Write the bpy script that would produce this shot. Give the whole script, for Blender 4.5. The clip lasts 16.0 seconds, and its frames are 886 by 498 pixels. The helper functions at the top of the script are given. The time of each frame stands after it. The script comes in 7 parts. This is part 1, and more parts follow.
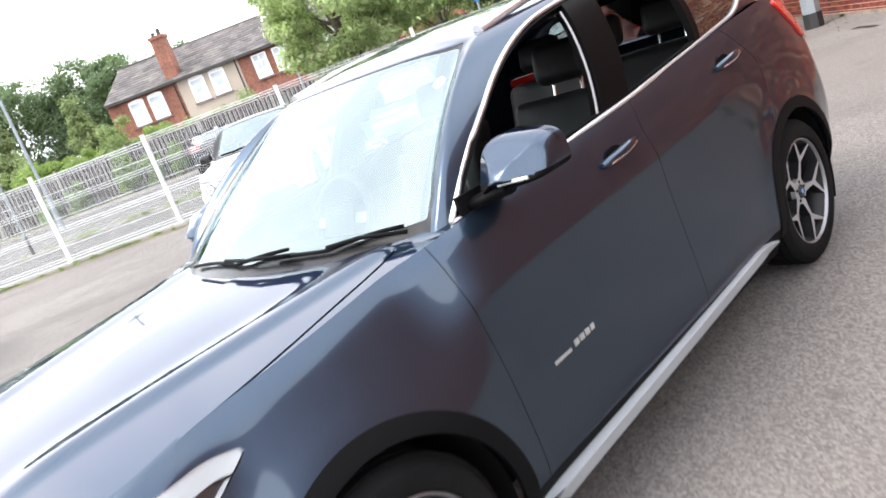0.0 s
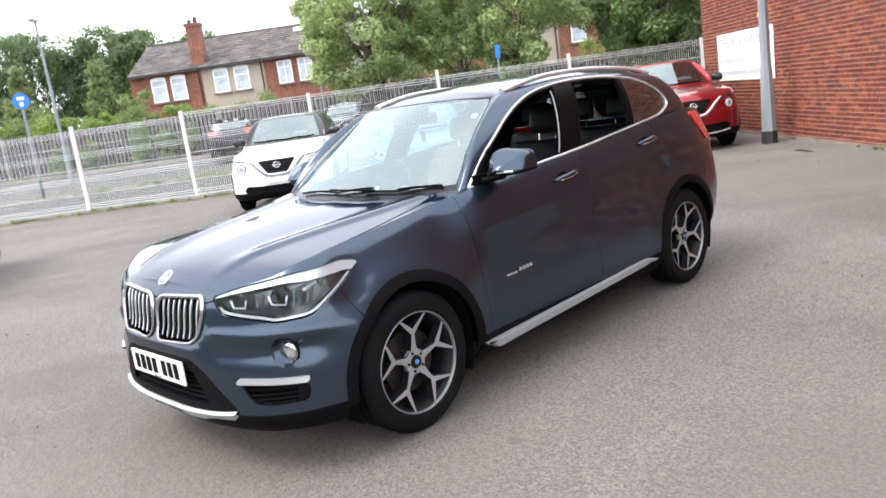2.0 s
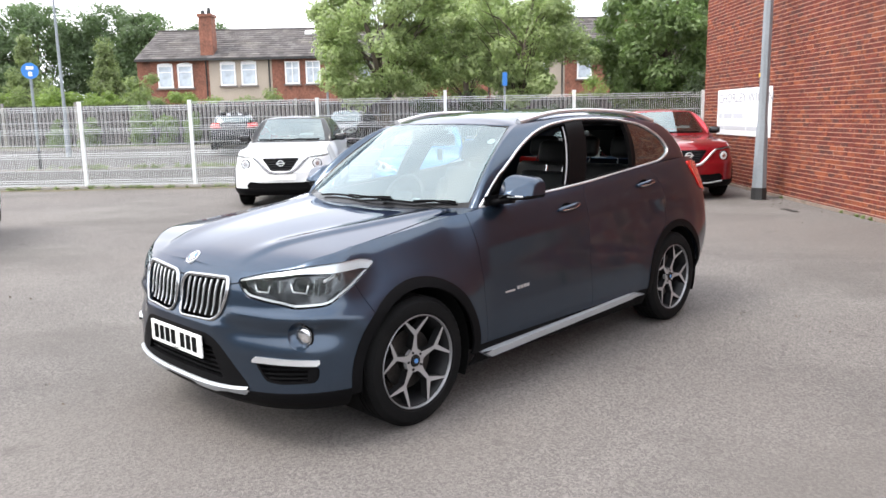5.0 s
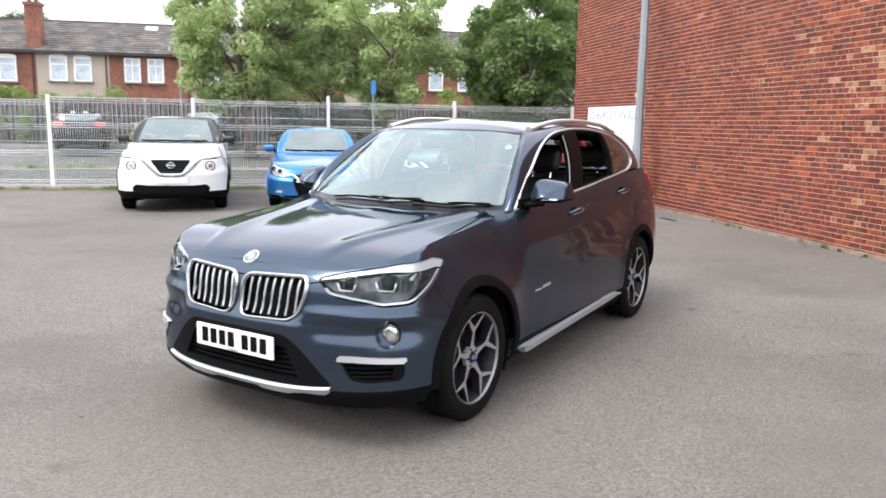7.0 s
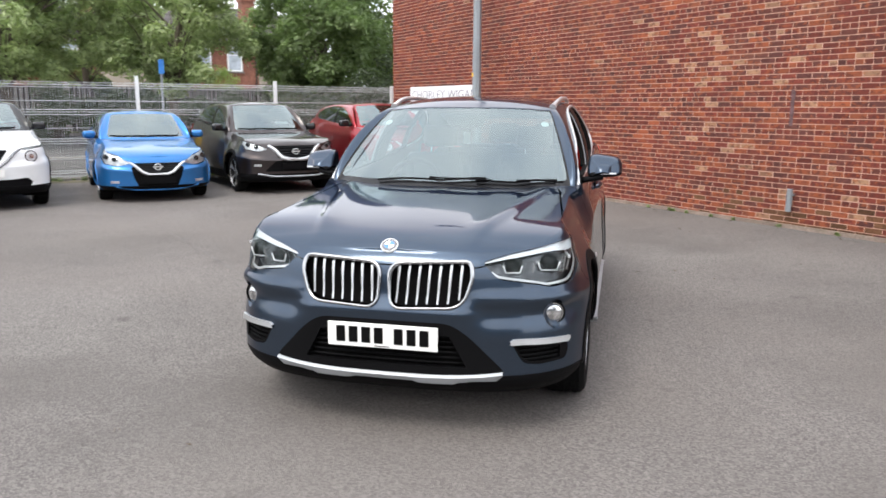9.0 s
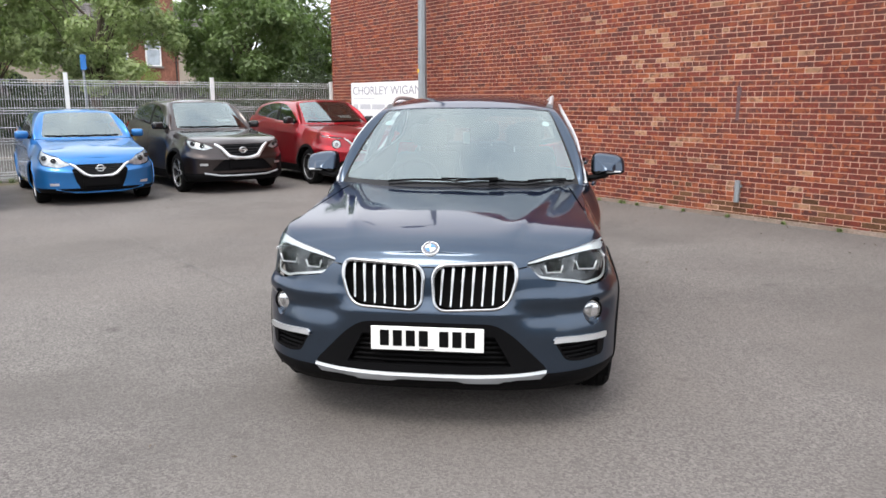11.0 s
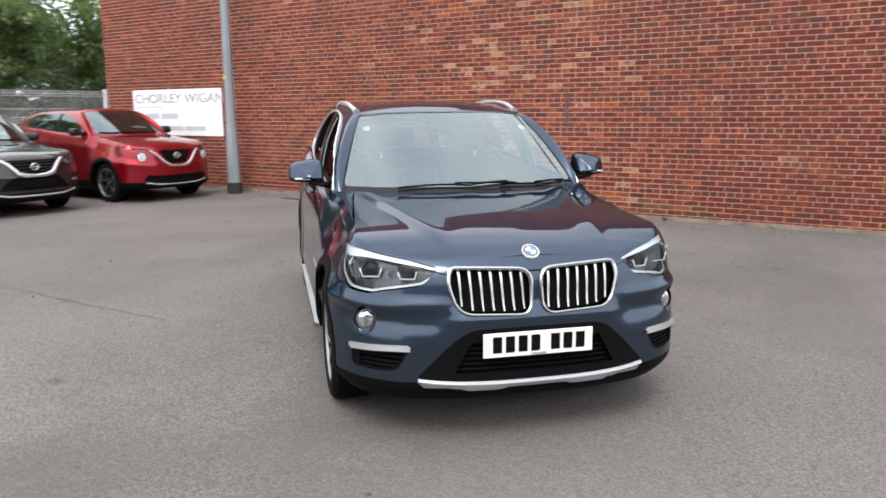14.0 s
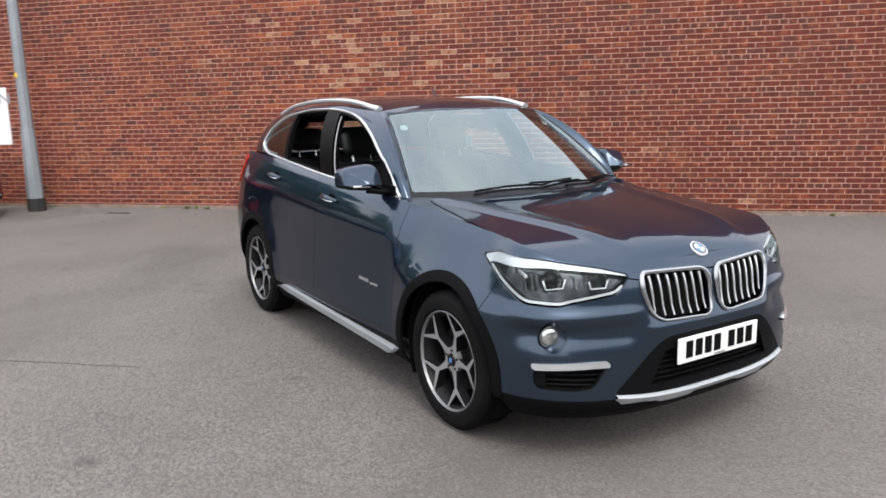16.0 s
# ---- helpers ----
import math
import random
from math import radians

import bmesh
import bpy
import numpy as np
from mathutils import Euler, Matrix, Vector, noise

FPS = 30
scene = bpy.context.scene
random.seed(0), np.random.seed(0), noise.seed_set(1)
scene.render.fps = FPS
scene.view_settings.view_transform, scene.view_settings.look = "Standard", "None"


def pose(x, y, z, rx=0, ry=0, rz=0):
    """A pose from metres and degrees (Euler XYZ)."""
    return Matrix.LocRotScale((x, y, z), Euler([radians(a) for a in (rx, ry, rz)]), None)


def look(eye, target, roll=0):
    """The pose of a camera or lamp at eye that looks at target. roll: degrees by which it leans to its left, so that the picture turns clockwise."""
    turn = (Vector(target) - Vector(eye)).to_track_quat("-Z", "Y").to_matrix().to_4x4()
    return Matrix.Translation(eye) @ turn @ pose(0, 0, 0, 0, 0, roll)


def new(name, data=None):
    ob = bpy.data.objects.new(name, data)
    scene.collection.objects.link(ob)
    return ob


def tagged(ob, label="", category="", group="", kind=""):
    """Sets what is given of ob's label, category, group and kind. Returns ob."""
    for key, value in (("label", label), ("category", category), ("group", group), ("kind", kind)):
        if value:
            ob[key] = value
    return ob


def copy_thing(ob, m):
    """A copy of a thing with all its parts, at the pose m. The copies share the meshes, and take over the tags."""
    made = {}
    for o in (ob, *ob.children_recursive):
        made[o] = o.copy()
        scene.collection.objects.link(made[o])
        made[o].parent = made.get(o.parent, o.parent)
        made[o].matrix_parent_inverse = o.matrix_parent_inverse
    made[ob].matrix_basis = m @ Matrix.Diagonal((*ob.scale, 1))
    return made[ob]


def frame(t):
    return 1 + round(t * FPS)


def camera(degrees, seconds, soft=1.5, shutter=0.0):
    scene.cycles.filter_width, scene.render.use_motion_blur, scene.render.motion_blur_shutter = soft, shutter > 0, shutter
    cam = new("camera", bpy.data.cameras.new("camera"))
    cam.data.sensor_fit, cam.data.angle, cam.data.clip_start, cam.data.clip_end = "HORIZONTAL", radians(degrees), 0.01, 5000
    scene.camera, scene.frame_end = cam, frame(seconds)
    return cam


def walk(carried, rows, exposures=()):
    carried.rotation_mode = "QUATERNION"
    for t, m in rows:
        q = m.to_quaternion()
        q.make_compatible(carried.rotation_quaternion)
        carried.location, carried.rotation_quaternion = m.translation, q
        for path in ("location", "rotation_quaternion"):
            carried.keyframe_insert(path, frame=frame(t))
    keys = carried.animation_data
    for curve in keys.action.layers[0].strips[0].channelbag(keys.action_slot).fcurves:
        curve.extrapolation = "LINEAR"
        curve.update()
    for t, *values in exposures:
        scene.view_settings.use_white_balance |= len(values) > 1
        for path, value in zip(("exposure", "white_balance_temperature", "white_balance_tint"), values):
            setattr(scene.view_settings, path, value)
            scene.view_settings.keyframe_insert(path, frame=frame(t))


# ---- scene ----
cam = camera(60.24, 16.0, soft=1.6, shutter=0.45)
PATH = [
    (0, (2.265, -0.792, 1.492), (0.813, 0.500, 1.019), -20.5),
    (0.5, (2.636, -1.240, 1.508), (1.160, 0.027, 1.042), -20.6),
    (1, (2.946, -1.669, 1.499), (1.498, -0.367, 1.045), -19.0),
    (1.5, (3.245, -1.994, 1.503), (1.829, -0.646, 1.079), -15.1),
    (2, (3.448, -2.258, 1.534), (2.045, -0.887, 1.145), -8.0),
    (2.5, (3.513, -2.429, 1.547), (2.127, -1.044, 1.148), -3.7),
    (3, (3.559, -2.472, 1.561), (2.170, -1.081, 1.191), -2.0),
    (3.5, (3.608, -2.454, 1.570), (2.209, -1.068, 1.222), -1.4),
    (6, (3.430, -2.847, 1.556), (2.138, -1.358, 1.218), -0.0),
    (6.5, (3.149, -3.075, 1.544), (2.003, -1.463, 1.248), 1.0),
    (7, (2.740, -3.381, 1.541), (1.706, -1.700, 1.218), 1.0),
    (7.5, (2.335, -3.662, 1.549), (1.448, -1.906, 1.187), 1.7),
    (8, (1.882, -3.812, 1.537), (1.120, -2.006, 1.144), 1.5),
    (8.5, (1.454, -3.972, 1.541), (0.859, -2.107, 1.133), 1.5),
    (9, (1.017, -4.038, 1.507), (0.575, -2.122, 1.143), 0.3),
    (9.5, (0.714, -4.121, 1.520), (0.396, -2.181, 1.151), 0.7),
    (12, (0.425, -4.160, 1.553), (0.214, -2.208, 1.170), 0.6),
    (12.5, (0.292, -4.177, 1.538), (0.129, -2.217, 1.174), 1.9),
    (13, (-0.095, -4.239, 1.544), (-0.074, -2.278, 1.153), -0.1),
    (13.5, (-0.545, -4.092, 1.531), (-0.420, -2.136, 1.134), -0.7),
    (14, (-1.157, -3.991, 1.526), (-0.719, -2.073, 1.166), -0.5),
    (14.5, (-1.629, -3.774, 1.492), (-1.026, -1.903, 1.123), -0.7),
    (15, (-2.113, -3.539, 1.483), (-1.284, -1.758, 1.108), 0.3),
    (15.5, (-2.471, -3.260, 1.527), (-1.560, -1.522, 1.139), -0.2),
    (16, (-2.725, -2.944, 1.534), (-1.684, -1.277, 1.163), -1.3),
]
walk(cam, [(t, look(eye, target, roll)) for t, eye, target, roll in PATH],
     [(0.0, 1.7), (0.5, 1.68), (1.0, 1.52), (2.0, 1.3), (3.5, 1.25), (6.0, 1.23), (7.0, 1.17), (8.5, 0.93), (12.5, 0.86), (16.0, 0.75)])

# ---- world, sun, exposure ----
world = bpy.data.worlds.new("sky")
scene.world = world
world.use_nodes = True
wn = world.node_tree.nodes
sky = wn.new("ShaderNodeTexSky")
sky.sky_type = "NISHITA"
sky.sun_disc = False
sky.sun_elevation = radians(52)
sky.sun_rotation = radians(200)
sky.air_density, sky.dust_density, sky.ozone_density = 1.0, 6.0, 1.0
clouds = wn.new("ShaderNodeTexNoise")
clouds.inputs["Scale"].default_value = 2.2
clouds.inputs["Detail"].default_value = 5
cramp = wn.new("ShaderNodeValToRGB")
cramp.color_ramp.elements[0].position, cramp.color_ramp.elements[0].color = 0.32, (6.3, 6.8, 7.75, 1)
cramp.color_ramp.elements[1].position, cramp.color_ramp.elements[1].color = 0.62, (9.6, 9.7, 10.0, 1)
cmix = wn.new("ShaderNodeMixRGB")
cmix.inputs["Fac"].default_value = 0.86
wl = world.node_tree.links
wl.new(clouds.outputs["Fac"], cramp.inputs["Fac"])
wl.new(sky.outputs["Color"], cmix.inputs["Color1"])
wl.new(cramp.outputs["Color"], cmix.inputs["Color2"])
wl.new(cmix.outputs["Color"], wn["Background"].inputs["Color"])
wn["Background"].inputs["Strength"].default_value = 0.15
sun = new("sun", bpy.data.lights.new("sun", "SUN"))
sun.data.energy, sun.data.angle, sun.data.color = 1.3, radians(25), (1.0, 0.96, 0.9)
sun.matrix_world = look((-6, -16, 24), (0, 0, 0))


# ---- building helpers ----
def part(name, bm, material, parent=None, label=""):
    """Links a bmesh, or (vertices, faces), as one mesh object under parent."""
    me = bpy.data.meshes.new(name)
    if isinstance(bm, tuple):
        me.from_pydata([tuple(map(float, v)) for v in bm[0]], [], [tuple(map(int, f)) for f in bm[1]])
    else:
        bm.normal_update()
        bm.to_mesh(me)
        bm.free()
    for m in (material if isinstance(material, (list, tuple)) else [material]):
        me.materials.append(m)
    ob = new(name, me)
    ob.parent = parent
    if label:
        tagged(ob, label)
    return ob


def thing(name, m, label, category, group="", kind=""):
    ob = new(name)
    ob.empty_display_size = 0.1
    ob.matrix_basis = m
    return tagged(ob, label, category, group, kind)


def smooth(ob, angle=None):
    ob.data.polygons.foreach_set("use_smooth", [True] * len(ob.data.polygons))
    if angle is not None:
        ob.data.set_sharp_from_angle(angle=radians(angle))
    return ob


def bevel(ob, width=0.01, segments=2):
    b = ob.modifiers.new("bevel", "BEVEL")
    b.width, b.segments, b.limit_method, b.angle_limit = width, segments, "ANGLE", radians(35)
    return ob


def box_bm(size, at=(0, 0, 0), bm=None, rot=None):
    """A box of that size, standing on at's z."""
    bm = bm or bmesh.new()
    m = Matrix.Translation(at) @ (rot or Matrix()) @ Matrix.Translation((0, 0, size[2] / 2)) @ Matrix.Diagonal((*size, 1))
    bmesh.ops.create_cube(bm, size=1, matrix=m)
    return bm


def cyl_bm(r1, r2, a, b, seg=16, bm=None, caps=True):
    """A cone piece from a to b."""
    bm = bm or bmesh.new()
    a, b = Vector(a), Vector(b)
    q = (b - a).to_track_quat("Z", "Y").to_matrix().to_4x4()
    bmesh.ops.create_cone(bm, cap_ends=caps, segments=seg, radius1=r1, radius2=r2, depth=(b - a).length, matrix=Matrix.Translation((a + b) / 2) @ q)
    return bm


def tube(points, r, seg=8, closed=False, flat=1.0):
    """Vertices and faces of a tube along points."""
    pts = [Vector(p) for p in points]
    n = len(pts)
    verts, faces = [], []
    last = None
    for i, p in enumerate(pts):
        d = (pts[(i + 1) % n] - pts[i - 1]) if closed else (pts[min(i + 1, n - 1)] - pts[max(i - 1, 0)])
        d.normalize()
        if last is None:
            last = d.cross(Vector((0, 0, 1)) if abs(d.z) < 0.8 else Vector((1, 0, 0)))
        sx = (last - d * last.dot(d)).normalized()
        last = sx
        sy = sx.cross(d)
        rr = r[i] if isinstance(r, (list, tuple)) else r
        for k in range(seg):
            a = 2 * math.pi * k / seg
            verts.append(p + sx * (math.cos(a) * rr) + sy * (math.sin(a) * rr * flat))
    for i in range(n if closed else n - 1):
        for k in range(seg):
            a, b = i * seg + k, i * seg + (k + 1) % seg
            c, d = ((i + 1) % n) * seg + (k + 1) % seg, ((i + 1) % n) * seg + k
            faces.append((a, b, c, d))
    if not closed:
        faces.append(tuple(range(seg))[::-1])
        faces.append(tuple((n - 1) * seg + k for k in range(seg)))
    return verts, faces


# ---- materials ----
def material(name, color, rough=0.6, metal=0.0, coat=0.0, grain=0.0, grain_scale=60, blotch=0.0, blotch_scale=3.0, bump=0.0, bump_scale=80,
             vary=0.0, spec=0.5, wear=None, wear_amount=0.5, wear_scale=2.0):
    """A surface with grain and blotches at two scales, a fine relief, and colour that varies from piece to piece."""
    m = bpy.data.materials.new(name)
    m.use_nodes = True
    n, l = m.node_tree.nodes, m.node_tree.links
    b = n["Principled BSDF"]
    b.inputs["Roughness"].default_value = rough
    b.inputs["Metallic"].default_value = metal
    b.inputs["Coat Weight"].default_value = coat
    b.inputs["Coat Roughness"].default_value = 0.02
    b.inputs["Specular IOR Level"].default_value = spec
    coord = n.new("ShaderNodeTexCoord")
    out = None
    rgb = n.new("ShaderNodeRGB")
    rgb.outputs[0].default_value = (*color, 1)
    out = rgb.outputs[0]

    def mul(noise_out, amount, src):
        mr = n.new("ShaderNodeMapRange")
        mr.inputs["From Min"].default_value, mr.inputs["From Max"].default_value = 0.25, 0.75
        mr.inputs["To Min"].default_value, mr.inputs["To Max"].default_value = 1 - amount, 1 + amount
        l.new(noise_out, mr.inputs["Value"])
        v = n.new("ShaderNodeVectorMath")
        v.operation = "SCALE"
        l.new(src, v.inputs[0])
        l.new(mr.outputs[0], v.inputs["Scale"])
        return v.outputs[0]

    def tex(scale, detail=4):
        t = n.new("ShaderNodeTexNoise")
        t.inputs["Scale"].default_value = scale
        t.inputs["Detail"].default_value = detail
        l.new(coord.outputs["Object"], t.inputs["Vector"])
        return t.outputs["Fac"]

    if wear:
        mx = n.new("ShaderNodeMixRGB")
        mr = n.new("ShaderNodeMapRange")
        mr.inputs["From Min"].default_value, mr.inputs["From Max"].default_value = 0.5, 0.72
        mr.inputs["To Max"].default_value = wear_amount
        l.new(tex(wear_scale, 7), mr.inputs["Value"])
        l.new(mr.outputs[0], mx.inputs["Fac"])
        l.new(out, mx.inputs["Color1"])
        mx.inputs["Color2"].default_value = (*wear, 1)
        out = mx.outputs[0]
    if blotch:
        out = mul(tex(blotch_scale, 6), blotch, out)
    if grain:
        out = mul(tex(grain_scale, 3), grain, out)
    if vary:
        info = n.new("ShaderNodeObjectInfo")
        geo = n.new("ShaderNodeNewGeometry")
        add = n.new("ShaderNodeMath")
        add.operation = "ADD"
        fr = n.new("ShaderNodeMath")
        fr.operation = "FRACT"
        l.new(info.outputs["Random"], add.inputs[0])
        l.new(geo.outputs["Random Per Island"], add.inputs[1])
        l.new(add.outputs[0], fr.inputs[0])
        mr = n.new("ShaderNodeMapRange")
        mr.inputs["To Min"].default_value, mr.inputs["To Max"].default_value = 1 - vary, 1 + vary
        l.new(fr.outputs[0], mr.inputs["Value"])
        v = n.new("ShaderNodeVectorMath")
        v.operation = "SCALE"
        l.new(out, v.inputs[0])
        l.new(mr.outputs[0], v.inputs["Scale"])
        out = v.outputs[0]
    l.new(out, b.inputs["Base Color"])
    if bump:
        bp = n.new("ShaderNodeBump")
        bp.inputs["Strength"].default_value = min(1.0, bump)
        bp.inputs["Distance"].default_value = 0.01
        l.new(tex(bump_scale, 5), bp.inputs["Height"])
        l.new(bp.outputs[0], b.inputs["Normal"])
    return m


def paint(name, color, flake=0.15, metal=0.35):
    """Metallic car paint under clear lacquer."""
    m = material(name, color, rough=0.5, metal=metal, coat=1.0, grain=flake, grain_scale=900, blotch=0.04, blotch_scale=6, spec=0.06)
    m.node_tree.nodes["Principled BSDF"].inputs["Coat IOR"].default_value = 1.5
    m.node_tree.nodes["Principled BSDF"].inputs["Coat Roughness"].default_value = 0.045
    return m


def glass(name, tint, mix, ior=1.5, sheen=0.95):
    """Car glass: a clear coat of reflection over a tinted, see-through pane."""
    m = bpy.data.materials.new(name)
    m.use_nodes = True
    n, l = m.node_tree.nodes, m.node_tree.links
    n.remove(n["Principled BSDF"])
    tr = n.new("ShaderNodeBsdfTransparent")
    tr.inputs[0].default_value = (*tint, 1)
    gl = n.new("ShaderNodeBsdfGlossy")
    gl.inputs["Roughness"].default_value = 0.015
    gl.inputs["Color"].default_value = (sheen * 0.91, sheen * 1.04, sheen * 1.05, 1)
    fr = n.new("ShaderNodeFresnel")
    fr.inputs["IOR"].default_value = ior
    ma = n.new("ShaderNodeMath")
    ma.operation = "MULTIPLY_ADD"
    ma.inputs[1].default_value, ma.inputs[2].default_value = 1.0, mix
    ma.use_clamp = True
    mx = n.new("ShaderNodeMixShader")
    l.new(fr.outputs[0], ma.inputs[0])
    l.new(ma.outputs[0], mx.inputs[0])
    l.new(tr.outputs[0], mx.inputs[1])
    l.new(gl.outputs[0], mx.inputs[2])
    l.new(mx.outputs[0], n["Material Output"].inputs["Surface"])
    return m


ASPHALT = material("yard asphalt", (0.131, 0.1195, 0.1130), rough=0.92, grain=0.13, grain_scale=45, blotch=0.14, blotch_scale=0.5, bump=0.6, bump_scale=150,
                   wear=(0.165, 0.155, 0.145), wear_amount=0.6, wear_scale=0.22, spec=0.25)


def stones(m, scale, low, high, deep=0.5):
    """Lays a close pattern of pale and dark stones into a surface."""
    n, l = m.node_tree.nodes, m.node_tree.links
    b = n["Principled BSDF"]
    src = b.inputs["Base Color"].links[0].from_socket
    co = n.new("ShaderNodeTexCoord")
    vo = n.new("ShaderNodeTexVoronoi")
    vo.inputs["Scale"].default_value = scale
    l.new(co.outputs["Object"], vo.inputs["Vector"])
    sp = n.new("ShaderNodeSeparateColor")
    l.new(vo.outputs["Color"], sp.inputs[0])
    mr = n.new("ShaderNodeMapRange")
    mr.inputs["To Min"].default_value, mr.inputs["To Max"].default_value = low, high
    l.new(sp.outputs[0], mr.inputs["Value"])
    v = n.new("ShaderNodeVectorMath")
    v.operation = "SCALE"
    l.new(src, v.inputs[0])
    l.new(mr.outputs[0], v.inputs["Scale"])
    l.new(v.outputs[0], b.inputs["Base Color"])


stones(ASPHALT, 105, 0.66, 1.38)


def stains(m, scale, low, high, color, amount, stretch=(1, 1, 1), detail=8, world_space=False, turn=None):
    """Irregular stains of another colour over a surface; turn lines the stretch up with a turned wall."""
    n, l = m.node_tree.nodes, m.node_tree.links
    b = n["Principled BSDF"]
    src = b.inputs["Base Color"].links[0].from_socket
    co = n.new("ShaderNodeTexCoord")
    mp = n.new("ShaderNodeMapping")
    mp.inputs["Scale"].default_value = stretch
    if turn is not None:
        mp.vector_type = "TEXTURE"
        mp.inputs["Rotation"].default_value = (0, 0, math.radians(turn))
        mp.inputs["Scale"].default_value = [1 / k for k in stretch]
    l.new(n.new("ShaderNodeNewGeometry").outputs["Position"] if world_space else co.outputs["Object"], mp.inputs["Vector"])
    t = n.new("ShaderNodeTexNoise")
    t.inputs["Scale"].default_value, t.inputs["Detail"].default_value = scale, detail
    t.inputs["Roughness"].default_value = 0.62
    l.new(mp.outputs[0], t.inputs["Vector"])
    mr = n.new("ShaderNodeMapRange")
    mr.inputs["From Min"].default_value, mr.inputs["From Max"].default_value = low, high
    mr.inputs["To Max"].default_value = amount
    l.new(t.outputs["Fac"], mr.inputs["Value"])
    mx = n.new("ShaderNodeMixRGB")
    l.new(mr.outputs[0], mx.inputs["Fac"])
    l.new(src, mx.inputs["Color1"])
    mx.inputs["Color2"].default_value = (*color, 1)
    l.new(mx.outputs[0], b.inputs["Base Color"])


stains(ASPHALT, 0.55, 0.50, 0.66, (0.090, 0.082, 0.076), 0.6, (1, 0.6, 1))
stains(ASPHALT, 2.4, 0.63, 0.72, (0.055, 0.05, 0.046), 0.65)
stains(ASPHALT, 6.0, 0.68, 0.75, (0.24, 0.225, 0.20), 0.5)
stains(ASPHALT, 0.16, 0.48, 0.66, (0.155, 0.137, 0.125), 0.5)
ROADWAY = material("road asphalt", (0.098, 0.095, 0.092), rough=0.9, grain=0.25, grain_scale=90, blotch=0.14, blotch_scale=0.4, spec=0.25)
PAVING = material("footway asphalt", (0.080, 0.077, 0.073), rough=0.9, grain=0.2, grain_scale=60, blotch=0.16, blotch_scale=0.8, spec=0.25)
KERBSTONE = material("kerb concrete", (0.25, 0.235, 0.215), rough=0.85, grain=0.12, blotch=0.15, blotch_scale=2, vary=0.1, bump=0.2)
GRASS = material("rough grass", (0.13, 0.16, 0.05), rough=0.9, grain=0.4, grain_scale=25, blotch=0.35, blotch_scale=1.2, vary=0.3)
MOSS = material("moss and soil", (0.10, 0.085, 0.05), rough=0.95, grain=0.4, grain_scale=40, blotch=0.4, blotch_scale=3, bump=0.6, bump_scale=60)
MORTAR = material("lime mortar", (0.45, 0.275, 0.21), rough=0.9, grain=0.15, grain_scale=120, blotch=0.16, blotch_scale=0.7)
FILLET = material("dirty mortar fillet", (0.22, 0.17, 0.14), rough=0.95, grain=0.3, grain_scale=30, blotch=0.35, blotch_scale=2.5, wear=(0.08, 0.075, 0.05), wear_amount=0.7, wear_scale=3)
BRICKS = [
    material("brick red", (0.150, 0.032, 0.021), rough=0.78, grain=0.16, grain_scale=50, blotch=0.16, blotch_scale=9, bump=0.25, bump_scale=90, vary=0.16, spec=0.3),
    material("brick orange red", (0.25, 0.068, 0.030), rough=0.78, grain=0.16, grain_scale=50, blotch=0.18, blotch_scale=9, bump=0.25, bump_scale=90, vary=0.2, spec=0.3),
    material("brick dark", (0.092, 0.030, 0.024), rough=0.75, grain=0.16, grain_scale=50, blotch=0.2, blotch_scale=9, bump=0.25, bump_scale=90, vary=0.18, spec=0.3),
    material("brick brown", (0.115, 0.036, 0.026), rough=0.8, grain=0.2, grain_scale=50, blotch=0.25, blotch_scale=9, bump=0.25, bump_scale=90, vary=0.16, spec=0.3),
    material("brick spalled buff", (0.33, 0.185, 0.11), rough=0.85, grain=0.14, grain_scale=40, blotch=0.2, blotch_scale=12, bump=0.5, bump_scale=50, vary=0.14, spec=0.3),
]
BRICKS.append(material("brick deep red", (0.122, 0.0235, 0.0145), rough=0.78, grain=0.16, grain_scale=50, blotch=0.2, blotch_scale=9, bump=0.25, bump_scale=90, vary=0.14, spec=0.3))
for m_ in BRICKS:
    stains(m_, 0.45, 0.50, 0.70, (0.075, 0.022, 0.016), 0.5, (1, 1, 1.6), 8, True)
    stains(m_, 1.5, 0.56, 0.70, (0.25, 0.095, 0.05), 0.45, (1, 1, 1.3), 8, True)
    stains(m_, 14.0, 0.52, 0.68, (0.055, 0.024, 0.022), 0.3, (1, 1, 1), 4, True)
    # darker and brighter bands across the bricks, from the stacking in the kiln
    stains(m_, 1.0, 0.52, 0.60, (0.062, 0.016, 0.013), 0.60, (15, 1, 14.4), 2, True, -45.9)
    stains(m_, 1.0, 0.55, 0.64, (0.30, 0.080, 0.028), 0.55, (11, 2, 14.4), 2, True, -45.9)
BRICKS.append(material("brick with green algae", (0.105, 0.050, 0.026), rough=0.85, grain=0.3, grain_scale=40, blotch=0.3, blotch_scale=7, bump=0.3, bump_scale=80, vary=0.3, spec=0.2))
GALV = material("galvanised steel", (0.24, 0.265, 0.285), rough=0.55, metal=0.3, grain=0.08, grain_scale=30, blotch=0.12, blotch_scale=3)
BLACKPAINT = material("black paint", (0.02, 0.02, 0.02), rough=0.5, blotch=0.2, blotch_scale=8)
WHITEPAINT = material("white powder coat", (0.74, 0.75, 0.74), rough=0.45, blotch=0.07, blotch_scale=2)
WIRE = material("pale fence wire", (0.63, 0.65, 0.66), rough=0.5, metal=0.1)
SIGNWHITE = material("sign board", (0.8, 0.8, 0.82), rough=0.45, blotch=0.05, blotch_scale=1.5)
